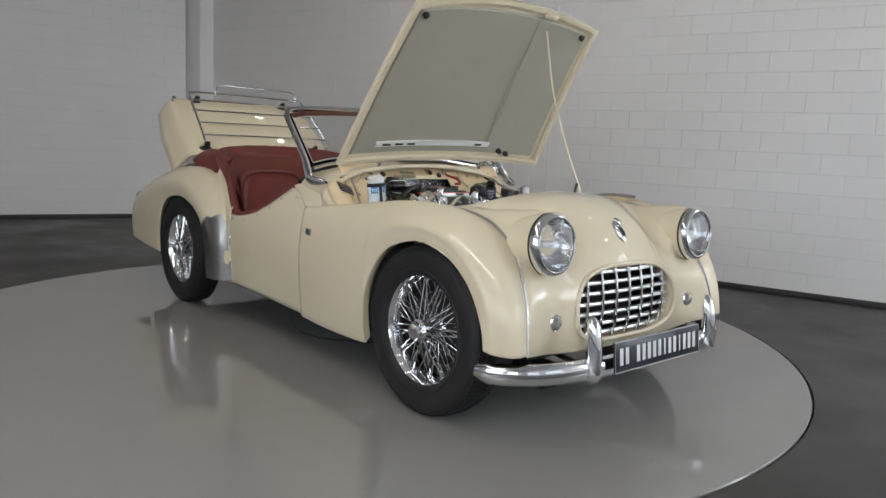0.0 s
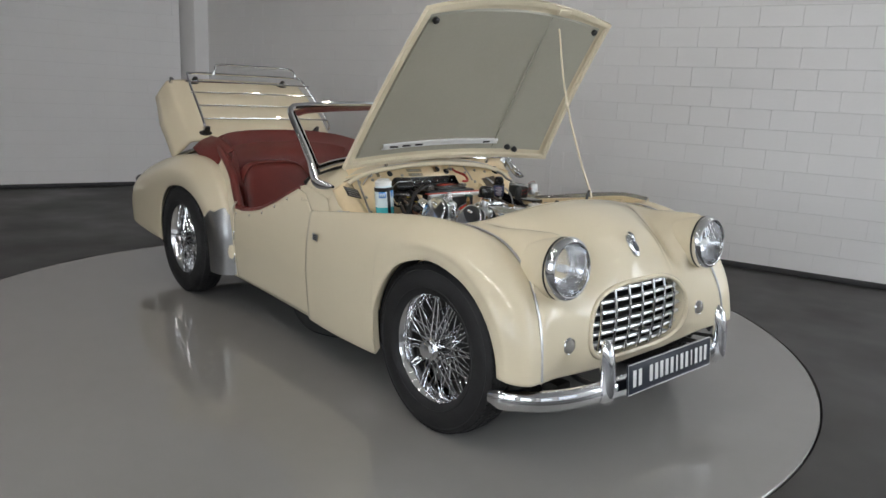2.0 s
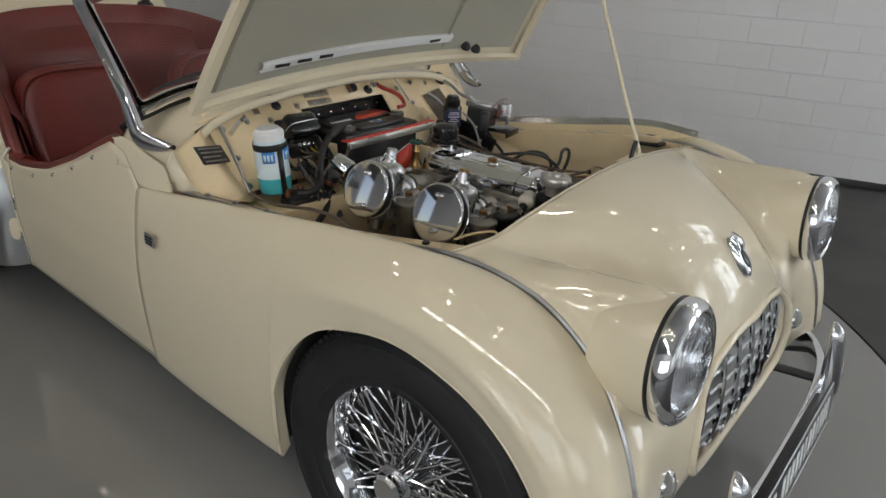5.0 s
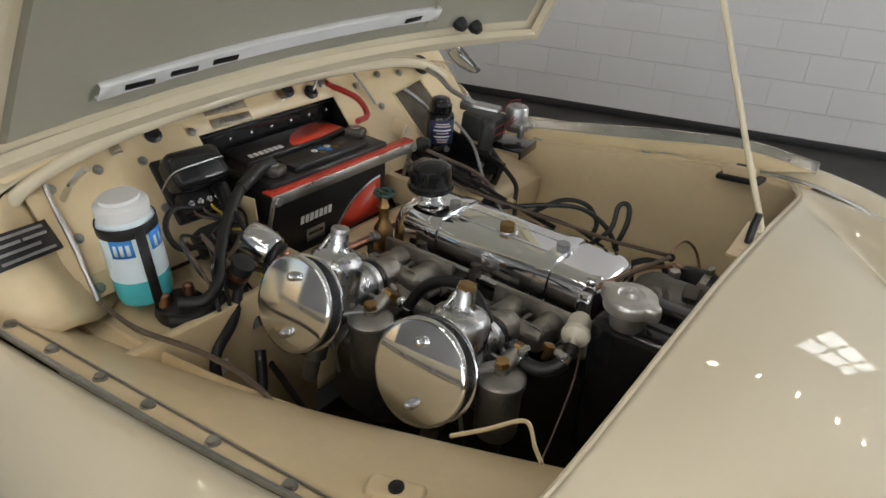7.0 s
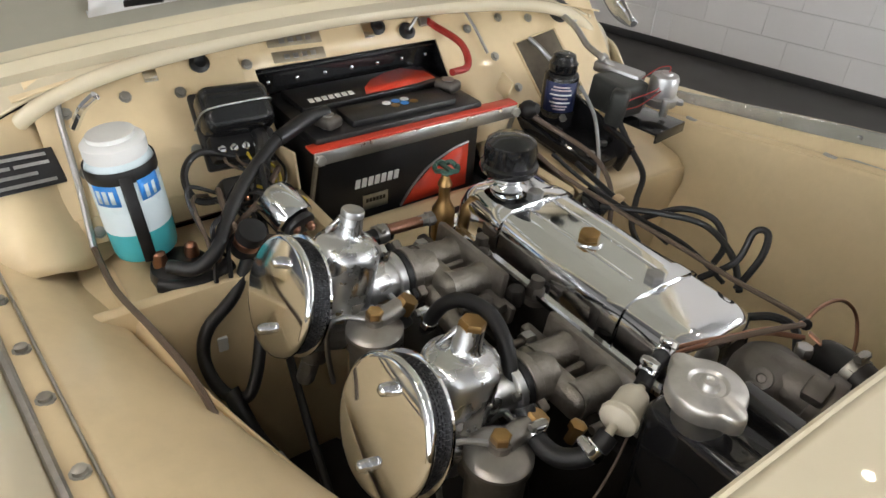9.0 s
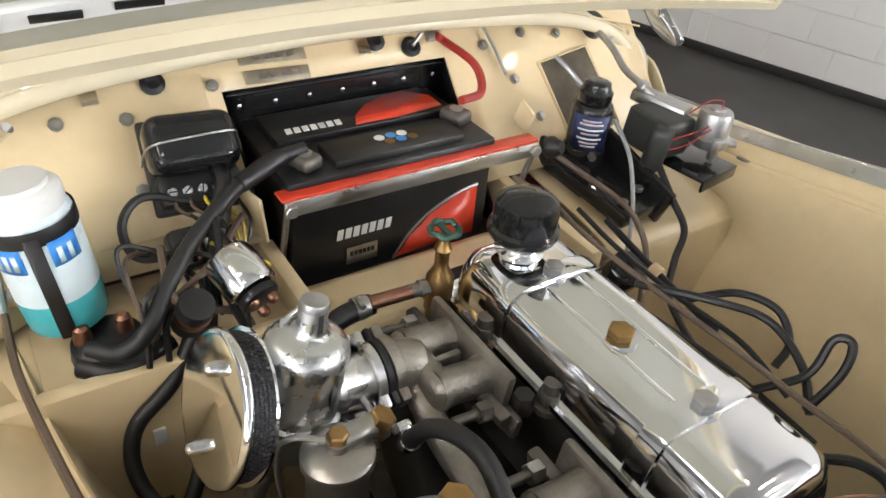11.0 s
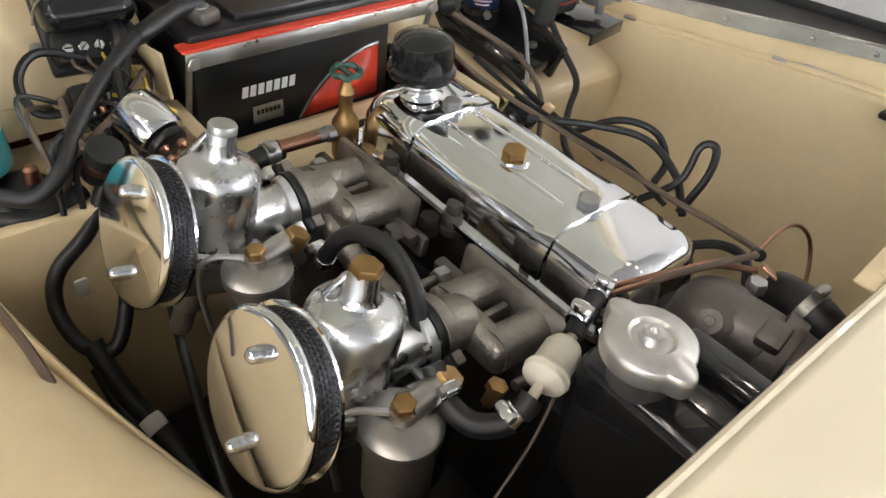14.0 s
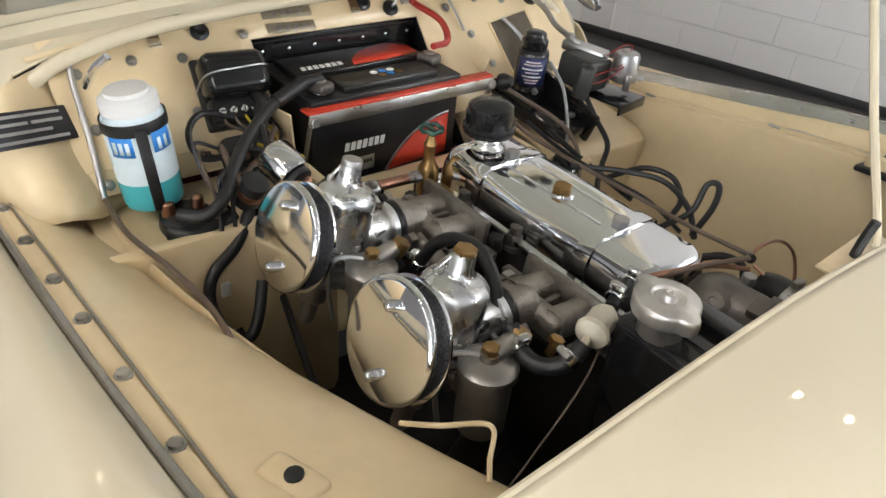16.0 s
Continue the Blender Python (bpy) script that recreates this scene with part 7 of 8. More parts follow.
# brake reservoir, wiper motor and their stand on the left
stand = bay("pedal_stand", box(0.175, 0.10, 0.020, 0.004, m=Matrix.Translation((-0.652, 0.372, 0.652)) @ pose(0, 0, 0, 0, 8, 6)), BLACK, "black steel pedal stand")
part("stand_arm", box(0.17, 0.010, 0.055, 0.003, m=Matrix.Translation((-0.640, 0.405, 0.668)) @ pose(0, 0, 0, 0, 18, 4)), BLACK, stand)
part("stand_arm", box(0.10, 0.010, 0.045, 0.003, m=Matrix.Translation((-0.690, 0.330, 0.662)) @ pose(0, 0, 0, 0, 6, 4)), BLACK, stand)
for dx, dy in ((-0.045, -0.030), (0.0, -0.034), (0.055, 0.018), (0.070, -0.025)):
    part("stand_bolt", hexnut(0.007, 0.007, Matrix.Translation((-0.652 + dx, 0.372 + dy, 0.664 - dx * 0.13))), ZINC, stand)
RX, RY, RZ = -0.685, 0.361, -0.009
res = bay("brake_reservoir", lathe([(0.024, 0.672), (0.028, 0.676), (0.0285, 0.690), (0.0285, 0.760), (0.026, 0.765), (0.020, 0.768)], 32, Matrix.Translation((RX, RY, RZ))), BLACK, "black fluid reservoir with printed label")
part("reservoir_cap", lathe([(0.022, 0.767), (0.0235, 0.770), (0.0235, 0.782), (0.020, 0.786), (0.018, 0.794), (0.012, 0.797), (0, 0.797)], 28, Matrix.Translation((RX, RY, RZ))), BLACK, res)
part("reservoir_strap", lathe([(0.0292, 0.694), (0.0300, 0.695), (0.0300, 0.702), (0.0292, 0.703)], 32, Matrix.Translation((RX, RY, RZ)), cap=False), BLACK, res)
part("strap_bolt", hexnut(0.006, 0.012, Matrix.Translation((RX + 0.024, RY - 0.010, 0.690)) @ pose(0, 0, 0, 90, 0, 60)), ZINC, res)


def on_res(z0, z1, a, w, mtl, name, r=0.0290):
    P = [[(RX + r * math.cos(radians(t)), RY + r * math.sin(radians(t)), z + RZ) for t in np.linspace(a - w, a + w, 10)] for z in (z0, z1)]
    part(name, grid(np.array(P)), mtl, res, thick=0.0005)


on_res(0.706, 0.756, -40, 58, mat("label_navy", (0.02, 0.03, 0.10), 0.35, vary=0.1), "label")
LABELP = mat("pale_pink_print", (0.55, 0.45, 0.48), 0.45, vary=0.2, scale=200)
for z, w, mt in ((0.748, 26, LABELP), (0.743, 32, LABELP), (0.735, 36, LABELW), (0.729, 24, LABELP), (0.722, 34, LABELW), (0.716, 26, LABELP), (0.711, 20, LABELP)):
    on_res(z, z + 0.0026, -40, w, mt, "text_bar", 0.0296)
part("fluid_pipe", tube([(-0.662, 0.384, 0.735), (-0.635, 0.376, 0.725), (-0.60, 0.362, 0.708), (-0.565, 0.345, 0.668), (-0.545, 0.330, 0.64), (-0.53, 0.315, 0.60)], 0.0030, 8, n=40), GREYP, res, "pale grey plastic fluid pipe")
MOTOR = mat("dull_grey_casting", (0.048, 0.050, 0.047), 0.42, 0.3, vary=0.2, scale=30, bump=0.15, stains=0.2)
wm = bay("wiper_motor", box(0.072, 0.066, 0.056, 0.007, 3, Matrix.Translation((-0.622, 0.437, 0.716)) @ pose(0, 0, 0, -3, 3, 4)), MOTOR, "dark grey cast wiper motor")
part("end_cover", box(0.030, 0.052, 0.066, 0.010, 3, Matrix.Translation((-0.598, 0.416, 0.708)) @ pose(0, 0, 0, 0, 6, 35)), MOTOR, wm, "grey ribbed end cover")
for dz in (-0.02, 0.0, 0.02):
    part("cover_screw", lathe([(0.0045, 0), (0.004, 0.003), (0, 0.004)], 10, axes((-0.583, 0.408, 0.708 + dz), (0.5, 0.8, 0), (0, 0, 1))), ZINC, wm)
part("gear_case", box(0.085, 0.034, 0.018, 0.005, m=Matrix.Translation((-0.648, 0.462, 0.742)) @ pose(0, 0, 0, 0, 4, 18)), STEEL, wm)
part("gear_tower", lathe([(0.020, 0.700), (0.026, 0.703), (0.028, 0.710), (0.028, 0.716), (0.0235, 0.719), (0.0235, 0.746), (0.021, 0.752), (0.012, 0.754), (0.010, 0.757), (0, 0.757)], 28, Matrix.Translation((-0.574, 0.490, 0.004))), STEEL, wm, "round alloy gear housing")
part("tower_lug", box(0.075, 0.020, 0.007, 0.003, m=Matrix.Translation((-0.574, 0.490, 0.714)) @ pose(0, 0, 0, 0, 0, 40)), STEEL, wm)
for dx, dy in ((-0.022, -0.018), (0.022, -0.014), (0.0, 0.024)):
    part("tower_leg", cyl(0.0065, 0.030, 12, 0.001, Matrix.Translation((-0.574 + dx, 0.490 + dy, 0.695))), STEEL, wm)
part("motor_plate", box(0.095, 0.085, 0.005, 0.002, m=Matrix.Translation((-0.582, 0.474, 0.679)) @ pose(0, 0, 0, 0, 0, 8)), BLACK, wm)
part("plate_flange", box(0.004, 0.085, 0.018, 0.001, m=Matrix.Translation((-0.535, 0.482, 0.672)) @ pose(0, 0, 0, 0, 0, 8)), BLACK, wm)
part("red_wire", tube([(-0.590, 0.405, 0.712), (-0.580, 0.425, 0.724), (-0.572, 0.455, 0.732), (-0.566, 0.470, 0.742), (-0.575, 0.50, 0.766), (-0.59, 0.49, 0.763), (-0.600, 0.465, 0.745)], 0.0010, 6, n=40), WIRE_R, wm)
part("red_wire", tube([(-0.588, 0.408, 0.705), (-0.575, 0.440, 0.712), (-0.560, 0.468, 0.738)], 0.0010, 6), WIRE_R, wm)
part("rack_tube", tube([F(0.475, 0.795, 0.0), (-0.765, 0.462, 0.784), (-0.720, 0.452, 0.766), (-0.676, 0.448, 0.758), (-0.655, 0.455, 0.748)], 0.0055, 10, n=30), STEEL, wm, "bent steel rack tube")
part("tube_nut", hexnut(0.0085, 0.012, Matrix.Translation((-0.682, 0.449, 0.759)) @ Vector((1, 0, -0.25)).to_track_quat("Z", "Y").to_matrix().to_4x4()), STEEL, wm)
part("tube_grommet", lathe([(0.022, 0), (0.022, 0.008), (0.012, 0.014), (0, 0.014)], 20, on_f(0.475, 0.790, 0.004)), RUBBER, wm)
bay("motor_lead", tube([(-0.590, 0.408, 0.696), (-0.575, 0.408, 0.680), (-0.545, 0.406, 0.655), (-0.508, 0.402, 0.626), (-0.490, 0.375, 0.595), (-0.45, 0.33, 0.575), (-0.36, 0.29, 0.565)], 0.0048, 8, n=50), RUBBER, "black cable to the wiper motor")
bay("hatch_pipe", tube([F(0.385, 0.76, 0.008), F(0.395, 0.735, 0.02), F(0.42, 0.70, 0.016)], 0.004, 8), STEEL)
hole = part("bulkhead_hatch", box(0.10, 0.13, 0.003, 0.001, m=on_f(0.41, 0.715, 0.003, 8)), mat("dusty_metal", (0.115, 0.095, 0.07), 0.6, 0.2, vary=0.45, scale=22), bulk, "open dusty recess in the bulkhead")
part("hatch_frame", tube([on_f(0.41, 0.715, 0.005, 8) @ Vector(p) for p in ((-0.05, -0.065, 0), (0.05, -0.065, 0), (0.05, 0.065, 0), (-0.05, 0.065, 0))], 0.003, 6, closed=True, smooth=False), BAY_CREAM, bulk)
bay("earth_wire", tube([F(0.15, 0.795, 0.012), F(0.20, 0.822, 0.02), F(0.25, 0.82, 0.02), F(0.272, 0.79, 0.015), F(0.285, 0.75, 0.01)], 0.0028, 6, n=40), STEEL)

# prop foot and left front corner fittings
bay("prop_bracket", box(0.06, 0.13, 0.004, 0.0015, m=Matrix.Translation((0.047, 0.124, 0.792)) @ pose(0, 0, 0, -3, 3, 4)), BAY_CREAM, "cream bracket for the prop rod")
bay("prop_hook", tube([(0.034, 0.112, 0.792), (0.034, 0.117, 0.815), (0.036, 0.122, 0.838)], 0.0052, 8), RUBBER, "black rubber sleeve on the prop foot")
bay("bracket_rivet", lathe([(0.006, 0), (0.005, 0.002), (0, 0.003)], 12, Matrix.Translation((0.034, 0.085, 0.7955))), BAY_CREAM)
bay("corner_rubber", lathe([(0.014, 0), (0.016, 0.006), (0.013, 0.018), (0.007, 0.021), (0, 0.021)], 18, Matrix.Translation((-0.012, 0.552, 0.750))), RUBBER, "black rubber corner block")
bay("catch_plate", box(0.085, 0.040, 0.010, 0.004, 2, Matrix.Translation((-0.085, 0.487, 0.733)) @ pose(0, 0, 0, 0, -6, -6)), SATIN, "black rubber pad under the catch")
bay("catch_loop", box(0.062, 0.030, 0.018, 0.004, 2, Matrix.Translation((-0.088, 0.489, 0.746)) @ pose(0, 0, 0, 0, -6, -6)), BAY_CREAM, "cream bonnet catch with a slot")
bay("catch_slot", box(0.024, 0.010, 0.003, 0.001, m=Matrix.Translation((-0.088, 0.492, 0.7548)) @ pose(0, 0, 0, 0, -6, -6)), RUBBER)
bay("corner_lug", box(0.06, 0.03, 0.02, 0.008, 3, Matrix.Translation((-0.098, -0.449, 0.709)) @ pose(0, 0, 0, 0, 0, 20)), BAY_CREAM, "small cream bonnet catch")
bay("lug_hole", cyl(0.008, 0.004, 12, 0.001, Matrix.Translation((-0.096, -0.449, 0.718))), RUBBER)
bay("wire_stay", tube([(-0.12, -0.335, 0.685), (-0.085, -0.318, 0.702), (-0.058, -0.282, 0.703), (-0.030, -0.305, 0.70), (-0.012, -0.32, 0.70)], 0.0026, 6, n=30), BAY_CREAM, "thin bent wire stay")

# ---- true size: the body widens and lengthens a little, the engine and its fittings grow evenly ----
X_DRAWN, X_TRUE = (-4.20, -2.235, -1.70, -0.888, -0.338, 0.0, 0.80), (-4.30, -2.305, -1.725, -0.915, -0.345, 0.0, 0.88)
Z_DRAWN, Z_TRUE = (0.0, 0.40, 0.60, 0.75, 0.90, 1.20, 1.60), (0.0, 0.417, 0.626, 0.790, 0.943, 1.250, 1.667)


def true_place(p):
    p = np.asarray(p, float)
    return np.stack([np.interp(p[..., 0], X_DRAWN, X_TRUE), p[..., 1] * 1.10, np.interp(p[..., 2], Z_DRAWN, Z_TRUE)], -1)


def reshape_mesh(ob, above):
    """Brings the points of a part and of its pieces to their true places."""
    m = above @ ob.matrix_basis
    n = len(ob.data.vertices)
    co = np.empty(n * 3)
    ob.data.vertices.foreach_get("co", co)
    a, b = np.array(m), np.array(m.inverted())
    w = true_place(co.reshape(-1, 3) @ a[:3, :3].T + a[:3, 3])
    ob.data.vertices.foreach_set("co", (w @ b[:3, :3].T + b[:3, 3]).ravel())
    ob.data.update()
    for c in ob.children:
        reshape_mesh(c, m)


def grow(ob, about, scale, to):
    """Scales a part evenly about a place and sets that place down at another."""
    ob.matrix_basis = Matrix.Translation(to) @ Matrix.Scale(scale, 4) @ Matrix.Translation(-Vector(about)) @ ob.matrix_basis


ROUND = {"headlamp_rim", "side_lamp_rim", "nose_badge", "mirror"}
FRAMEWORK = {"bonnet_strip", "strip_upstand", "bonnet_landing", "ledge_gap", "ledge_clip", "inner_wing", "nose_lip", "nose_return", "bulkhead_top", "bulkhead_side", "footwell_left_top", "prop_bracket", "prop_hook", "bracket_rivet", "corner_rubber", "catch_plate", "catch_loop", "catch_slot", "corner_lug", "lug_hole", "wire_stay", "front_valance_shade"}
BAY_SCALE, BAY_MOVE = 1.072, Vector((0.0439, -0.0572, 0.0062))
NUDGE = {}
for names, move in (
    (("valve_cover", "oil_filler_cap", "cap_mark", "engine_block"), (-0.016, 0.038, -0.010)),
    (("starter_solenoid", "plate_screw", "shelf_lead", "solenoid_plate", "footwell_shelf"), (-0.010, 0.010, -0.034)),
    (("brake_reservoir", "pedal_stand"), (0.018, -0.014, -0.003)),
    (("carburettor_body", "balance_pipe"), (0.004, 0.004, 0.006)),
    (("flasher_can",), (0.020, 0.008, 0.007)),
    (("car_battery",), (0.006, -0.004, -0.008)),
    (("heater_tap",), (0.004, 0.004, 0.006)),
    (("ht_lead",), (0.0, 0.0, 0.033)),
):
    for k in names:
        NUDGE[k] = Vector(move)
for ob in list(car.children) + [bat, bot]:
    kind = ob.name.split(".")[0]
    if kind == "wheel":
        x, y, z = ob.matrix_basis.translation
        grow(ob, (x, y, z), 1.045, (float(np.interp(x, X_DRAWN, X_TRUE)), y * (1.083 if x > -1 else 1.115), 0.325))
    elif kind in ROUND:
        c = ob.matrix_basis.translation if kind != "mirror" else Vector((-0.915, 0.542, 0.835))
        grow(ob, c, 1.04, true_place(c))
    elif ob in body_parts or kind in FRAMEWORK:
        reshape_mesh(ob, Matrix())
        if kind == "rear_wing":
            grow(ob, (0, 0, 0), 1.0, (0, math.copysign(0.016, ob.data.vertices[0].co.y), 0))
    else:
        grow(ob, (0, 0, 0), BAY_SCALE, BAY_MOVE + NUDGE.get(kind, Vector()))

# ---- front of the engine, fuel line and pipes ----
def along(p, d):
    """A frame at p whose z runs along d."""
    return Matrix.Translation(p) @ Vector(d).to_track_quat("Z", "Y").to_matrix().to_4x4()


def worm_clip(p, d, r, mt=CHROME):
    """A hose clip: split band, screw housing and screw."""
    k = part("hose_clip", lathe([(r, -0.006), (r + 0.0012, -0.005), (r + 0.0012, 0.005), (r, 0.006)], 20, along(p, d), cap=False), mt, car, "bright worm-drive hose clip")
    q = along(p, d)
    part("clip_housing", box(0.012, 0.010, 0.010, 0.002, m=q @ Matrix.Translation((0.0, r + 0.005, 0))), mt, k)
    part("clip_screw", hexnut(0.0050, 0.018, q @ Matrix.Translation((-0.010, r + 0.006, 0)) @ pose(0, 0, 0, 0, 90, 0)), ZINC, k)


# breather hose arching between the carburettors
bay("vacuum_hose", tube([(-0.352, -0.180, 0.688), (-0.338, -0.182, 0.715), (-0.318, -0.180, 0.748), (-0.288, -0.176, 0.772), (-0.252, -0.172, 0.778), (-0.222, -0.174, 0.765), (-0.202, -0.178, 0.738), (-0.194, -0.180, 0.712)], 0.0088, 12, n=70), RUBBER, "black rubber hose between the carburettors")
worm_clip((-0.344, -0.181, 0.704), (0.4, 0.0, 1), 0.0095)
worm_clip((-0.196, -0.179, 0.722), (0.2, 0.0, -1), 0.0095)
# fuel line with the white filter
ffd = Vector((-0.022, 0.070, 0.008)).normalized()
FFM = along((-0.079, -0.167, 0.757), ffd)
ff = bay("fuel_filter", lathe([(0.0045, -0.006), (0.0045, 0.010), (0.012, 0.013), (0.0182, 0.017), (0.0188, 0.019), (0.0188, 0.025), (0.0175, 0.0265), (0.0165, 0.028), (0.0162, 0.050), (0.013, 0.057), (0.0065, 0.061), (0.0045, 0.063), (0.0045, 0.078)], 36, FFM), FILTERW, "white plastic in-line fuel filter")
part("filter_seam", lathe([(0.0190, 0.0212), (0.0196, 0.022), (0.0190, 0.0228)], 36, FFM, cap=False), FILTERW, ff)
bay("fuel_hose", tube([(-0.150, -0.206, 0.750), (-0.136, -0.208, 0.738), (-0.118, -0.210, 0.731), (-0.098, -0.205, 0.730), (-0.082, -0.192, 0.738), (-0.077, -0.178, 0.750), (-0.078, -0.168, 0.757)], 0.0100, 12, n=50), RUBBER, "black fuel hose")
worm_clip((-0.130, -0.209, 0.7355), (0.8, -0.1, -0.3), 0.0107)
worm_clip((-0.079, -0.184, 0.745), (0.1, 0.7, 0.6), 0.0107)
bay("drain_union", lathe([(0.006, 0), (0.006, 0.014), (0.009, 0.015), (0.009, 0.022), (0.005, 0.024), (0, 0.024)], 6, along((-0.108, -0.182, 0.728), (0.1, 0.3, 1))), BRASS, "small brass union")
bay("fuel_hose", tube([FFM @ Vector((0, 0, 0.068)), (-0.108, -0.080, 0.770), (-0.114, -0.058, 0.770), (-0.120, -0.036, 0.764), (-0.128, -0.018, 0.748)], 0.0088, 12, n=30), RUBBER)
worm_clip((-0.107, -0.088, 0.769), (-0.2, 0.9, 0.1), 0.0095)
worm_clip((-0.116, -0.052, 0.769), (-0.25, 0.9, -0.1), 0.0095)
bay("drain_pipe", tube([(-0.088, -0.115, 0.735), (-0.070, -0.165, 0.700), (-0.060, -0.230, 0.650), (-0.058, -0.280, 0.60)], 0.0014, 6, n=30), WIRE_B, "thin brown drain pipe")

# radiator header tank and its cap
tank = bay("radiator_tank", box(0.235, 0.100, 0.230, 0.014, 4, Matrix.Translation((0.040, -0.080, 0.668))), BLACK, "black painted radiator header tank")
part("tank_rib", tube([(-0.055, -0.097, 0.782), (0.12, -0.097, 0.782)], 0.0032, 8), BLACK, tank)
part("tank_step", box(0.19, 0.030, 0.014, 0.005, 3, Matrix.Translation((0.058, -0.050, 0.788))), BLACK, tank)
part("tank_wings", box(0.06, 0.46, 0.15, 0.010, 2, Matrix.Translation((0.088, 0.02, 0.640))), BLACK, tank)
part("cap_neck", lathe([(0.024, 0.780), (0.024, 0.806), (0.028, 0.808), (0.028, 0.812)], 28, Matrix.Translation((-0.034, -0.107, 0))), STEEL, tank)
rc, P = bmesh.new(), []
for r, z in ((0.98, 0.806), (1.0, 0.808), (1.01, 0.818), (0.99, 0.8225), (0.95, 0.8240), (0.52, 0.8265), (0.48, 0.8255), (0.44, 0.8235), (0.30, 0.8235), (0.25, 0.8255), (0.22, 0.8300), (0.10, 0.8310), (0.05, 0.829), (0.0, 0.829)):
    row = []
    for t in np.linspace(0, 2 * math.pi, 72, endpoint=False):
        k = 0.0345 + (0.0100 * (max(0, abs(math.cos(t + 0.20)) - 0.93) / 0.07) ** 1.3 if r > 0.9 else 0)
        row.append((-0.036 + r * k * math.cos(t), -0.107 + r * k * math.sin(t), z))
    P.append(row)
grid(np.array(P), rc, close_v=True)
bay("radiator_cap", rc, mat("dull_cast_cap", (0.66, 0.64, 0.61), 0.36, 0.85, vary=0.14, scale=45, stains=0.22, bump=0.12, bump_scale=300), "dull pressed metal radiator cap with two lugs")

# thermostat housing with its elbow and hoses
th = bay("thermostat_housing", lathe([(0.040, -0.075), (0.041, -0.015), (0.039, 0.004), (0.033, 0.018), (0.022, 0.027), (0.0, 0.030)], 32, Matrix.Translation((-0.048, 0.034, 0.752))), DULLCAST, "grey cast thermostat housing with an elbow")
part("outlet", cast_pipe([(-0.050, 0.034, 0.752), (-0.022, 0.038, 0.752), (0.0, 0.042, 0.750), (0.035, 0.048, 0.742), (0.07, 0.052, 0.730)], 0.031), DULLCAST, th, "grey cast water outlet")
part("outlet_flange", lathe([(0.031, -0.010), (0.036, -0.009), (0.037, 0.0), (0.036, 0.009), (0.031, 0.010)], 28, along((0.006, 0.043, 0.749), (0.9, 0.15, -0.15)), cap=False), DULLCAST, th)
part("flange_lug", box(0.022, 0.028, 0.014, 0.004, 2, Matrix.Translation((0.004, 0.022, 0.781)) @ pose(0, 0, 0, 20, 0, 8)), DULLCAST, th)
part("flange_bolt", hexnut(0.0080, 0.010, Matrix.Translation((0.028, 0.012, 0.766)) @ pose(0, 0, 0, 0, 70, 0)), WORN_CHROME, th)
part("housing_bolt", hexnut(0.0095, 0.012, Matrix.Translation((-0.040, 0.073, 0.768))), STEEL, th)
part("housing_plug", lathe([(0.012, 0), (0.011, 0.005), (0.005, 0.006), (0.004, 0.003), (0, 0.003)], 18, along((-0.041, 0.006, 0.768), (0.15, -0.75, 0.6))), DULLCAST, th)
wh = bay("water_hose", tube([(-0.035, 0.118, 0.745), (-0.015, 0.112, 0.752), (0.015, 0.108, 0.750), (0.06, 0.110, 0.720)], 0.022, 16, n=40), RUBBER, "black bypass water hose")
worm_clip((0.0, 0.110, 0.752), (1, -0.1, -0.05), 0.0225, ZINC)
bay("top_hose", tube([(0.045, 0.050, 0.740), (0.08, 0.055, 0.720), (0.11, 0.058, 0.69)], 0.034, 16), RUBBER)
# copper gauge pipe and the painted pipe along the cover
bay("gauge_pipe", tube([(-0.110, -0.045, 0.772), (-0.098, 0.0, 0.775), (-0.085, 0.05, 0.778), (-0.062, 0.090, 0.785), (-0.064, 0.130, 0.788), (-0.068, 0.175, 0.778), (-0.066, 0.210, 0.762), (-0.056, 0.226, 0.742), (-0.040, 0.215, 0.715), (-0.03, 0.19, 0.69)], 0.0022, 8, n=70), COPPER, "thin copper gauge pipe")
bay("gauge_pipe", tube([(-0.118, -0.030, 0.766), (-0.100, 0.020, 0.770), (-0.080, 0.065, 0.772), (-0.050, 0.090, 0.776)], 0.0030, 8, n=30), COPPER)
bay("pipe_bracket", box(0.016, 0.034, 0.003, 0.001, m=Matrix.Translation((-0.044, 0.100, 0.775)) @ pose(0, 0, 0, -30, 20, 10)), COPPER, "copper pipe tag")
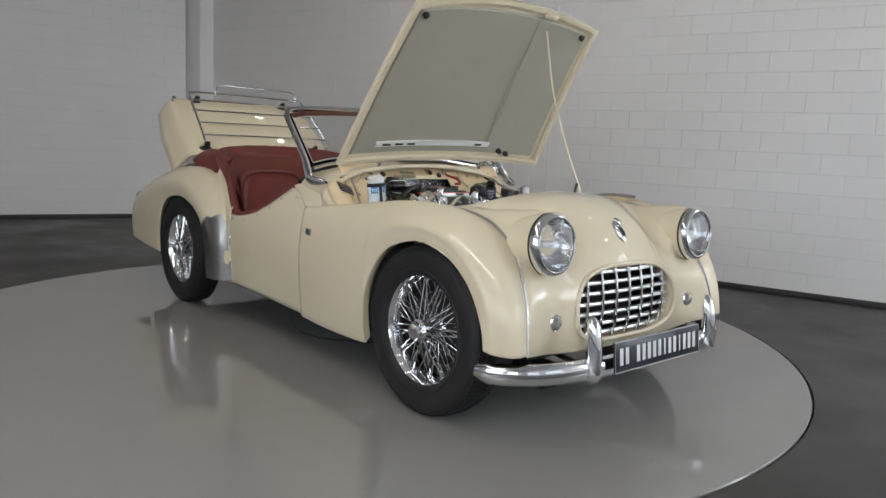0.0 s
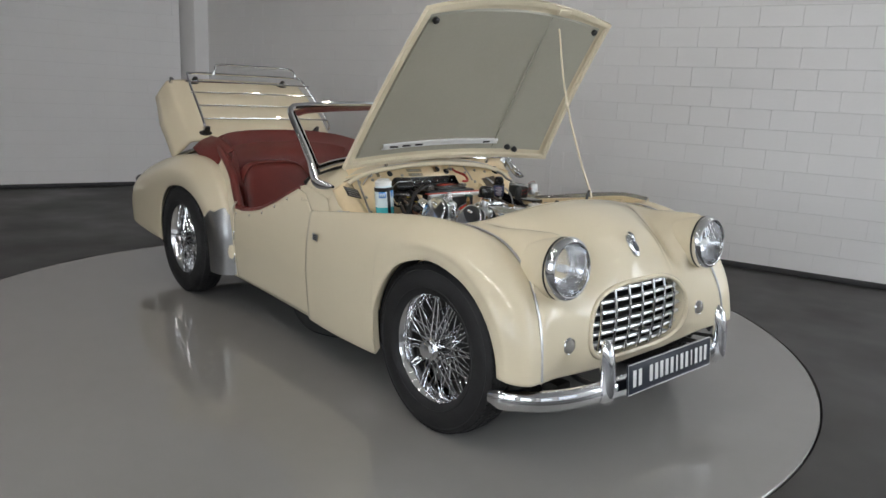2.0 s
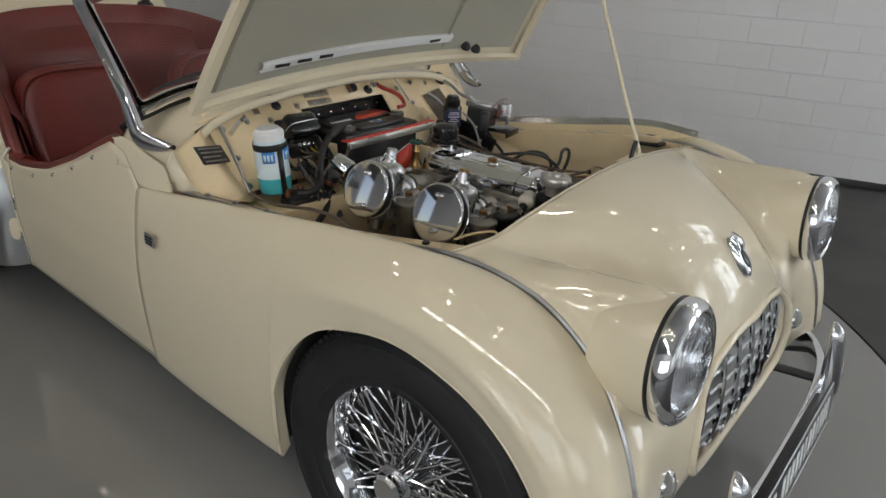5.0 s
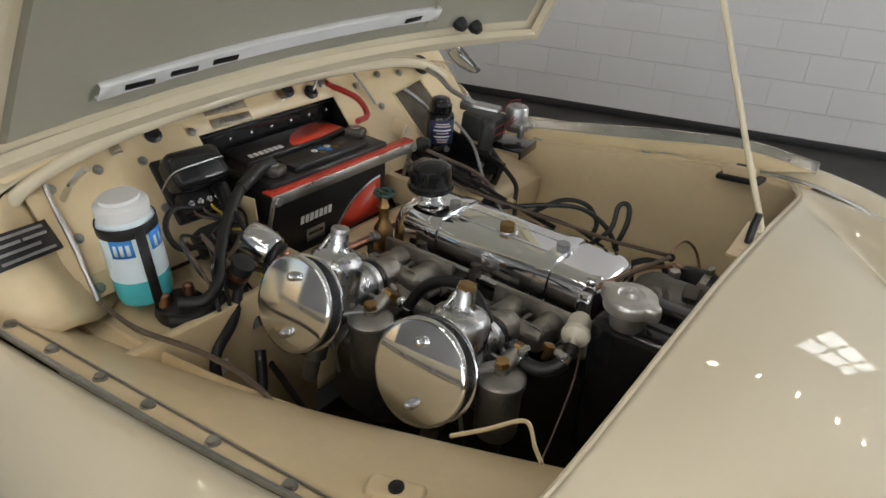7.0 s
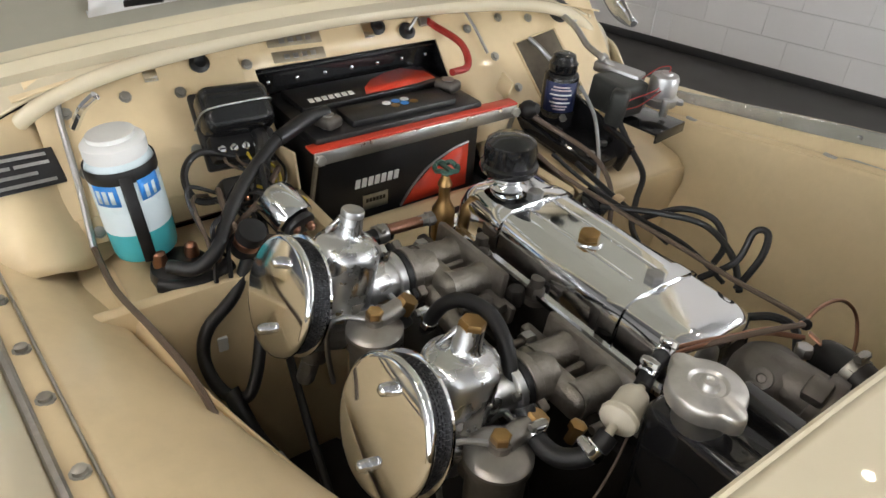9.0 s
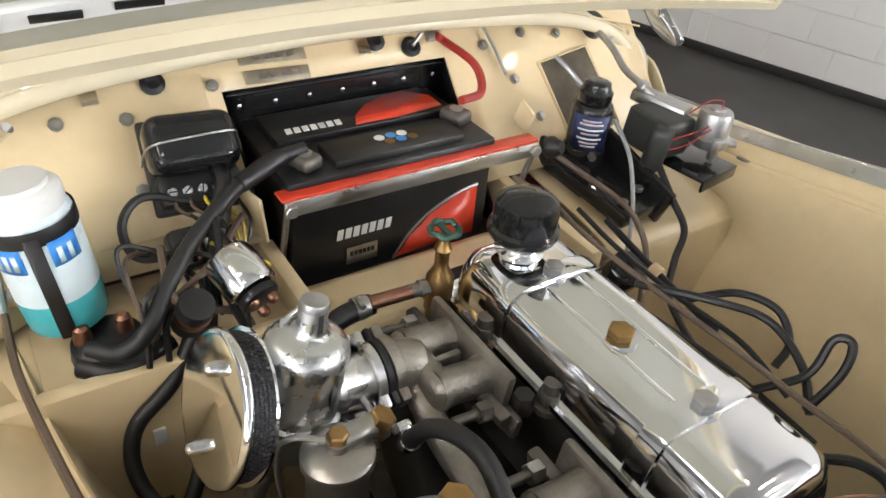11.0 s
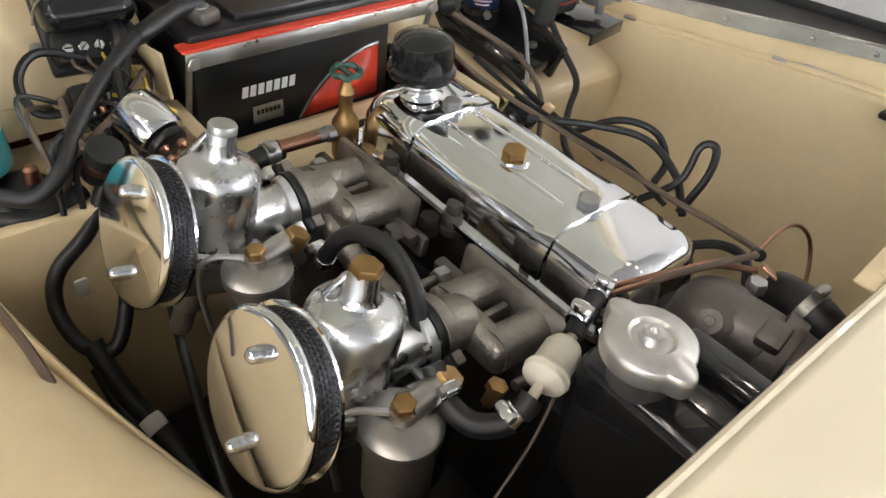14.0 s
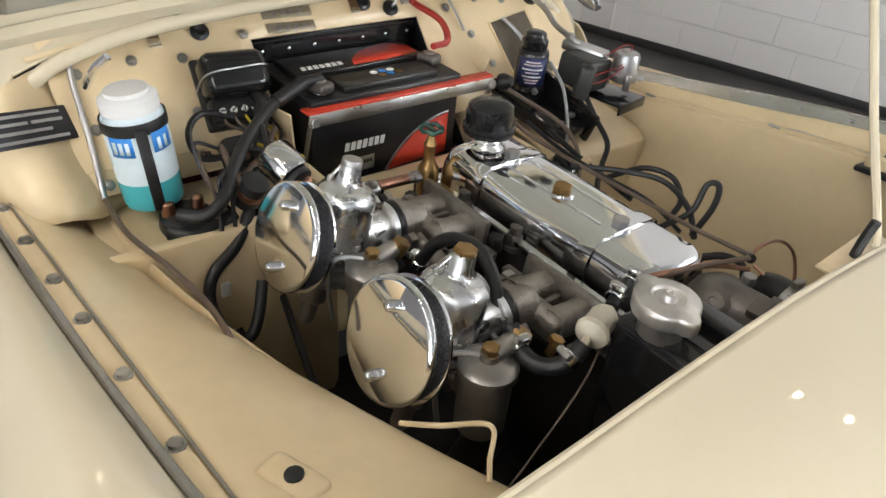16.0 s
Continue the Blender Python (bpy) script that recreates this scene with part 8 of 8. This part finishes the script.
bay("main_pipe", tube([(-0.600, 0.120, 0.775), (-0.540, 0.138, 0.765), (-0.470, 0.140, 0.754), (-0.330, 0.143, 0.751), (-0.255, 0.146, 0.751), (-0.170, 0.144, 0.753), (-0.105, 0.132, 0.765), (-0.062, 0.105, 0.782), (-0.068, 0.070, 0.785), (-0.090, 0.020, 0.777), (-0.108, -0.030, 0.770)], 0.0034, 8, n=110), WIRE_B, "brown painted pipe along the engine")
bay("pipe_tie", cyl(0.0065, 0.008, 10, 0.001, along((-0.062, 0.104, 0.782), (0.5, -0.5, 0.2))), SATIN)
# small leads lying behind the cover
for pts, r, mt in (
    ([(-0.520, 0.165, 0.760), (-0.45, 0.172, 0.742), (-0.36, 0.176, 0.735), (-0.27, 0.186, 0.730), (-0.20, 0.180, 0.715)], 0.0032, RUBBER),
    ([(-0.500, 0.200, 0.745), (-0.43, 0.200, 0.730), (-0.37, 0.205, 0.715), (-0.31, 0.205, 0.705)], 0.0045, RUBBER),
    ([(-0.350, 0.185, 0.730), (-0.310, 0.215, 0.758), (-0.270, 0.235, 0.756), (-0.240, 0.226, 0.735), (-0.235, 0.205, 0.715)], 0.0045, RUBBER),
    ([(-0.130, 0.118, 0.735), (-0.105, 0.130, 0.748), (-0.078, 0.130, 0.750), (-0.060, 0.115, 0.735)], 0.0050, RUBBER),
):
    bay("engine_lead", tube(pts, r, 8, n=40), mt, "black insulated engine lead")
bay("lead_tape", cyl(0.0085, 0.014, 12, 0.001, along((-0.415, 0.2015, 0.7265), (0.8, 0.03, -0.15))), WOODP)

# dark head nuts between the manifold and the cover
for x, y in ((-0.440, -0.029), (-0.328, -0.026), (-0.217, -0.016)):
    q = bay("head_nut", lathe([(0.016, 0.683), (0.016, 0.691), (0.009, 0.692), (0.009, 0.720), (0.0, 0.721)], 16, Matrix.Translation((x, y, 0))), DULLCAST, "dark hexagon nut on a stud of the cylinder head")
    part("nut", hexnut(0.0135, 0.016, Matrix.Translation((x, y, 0.692))), DULLCAST, q)
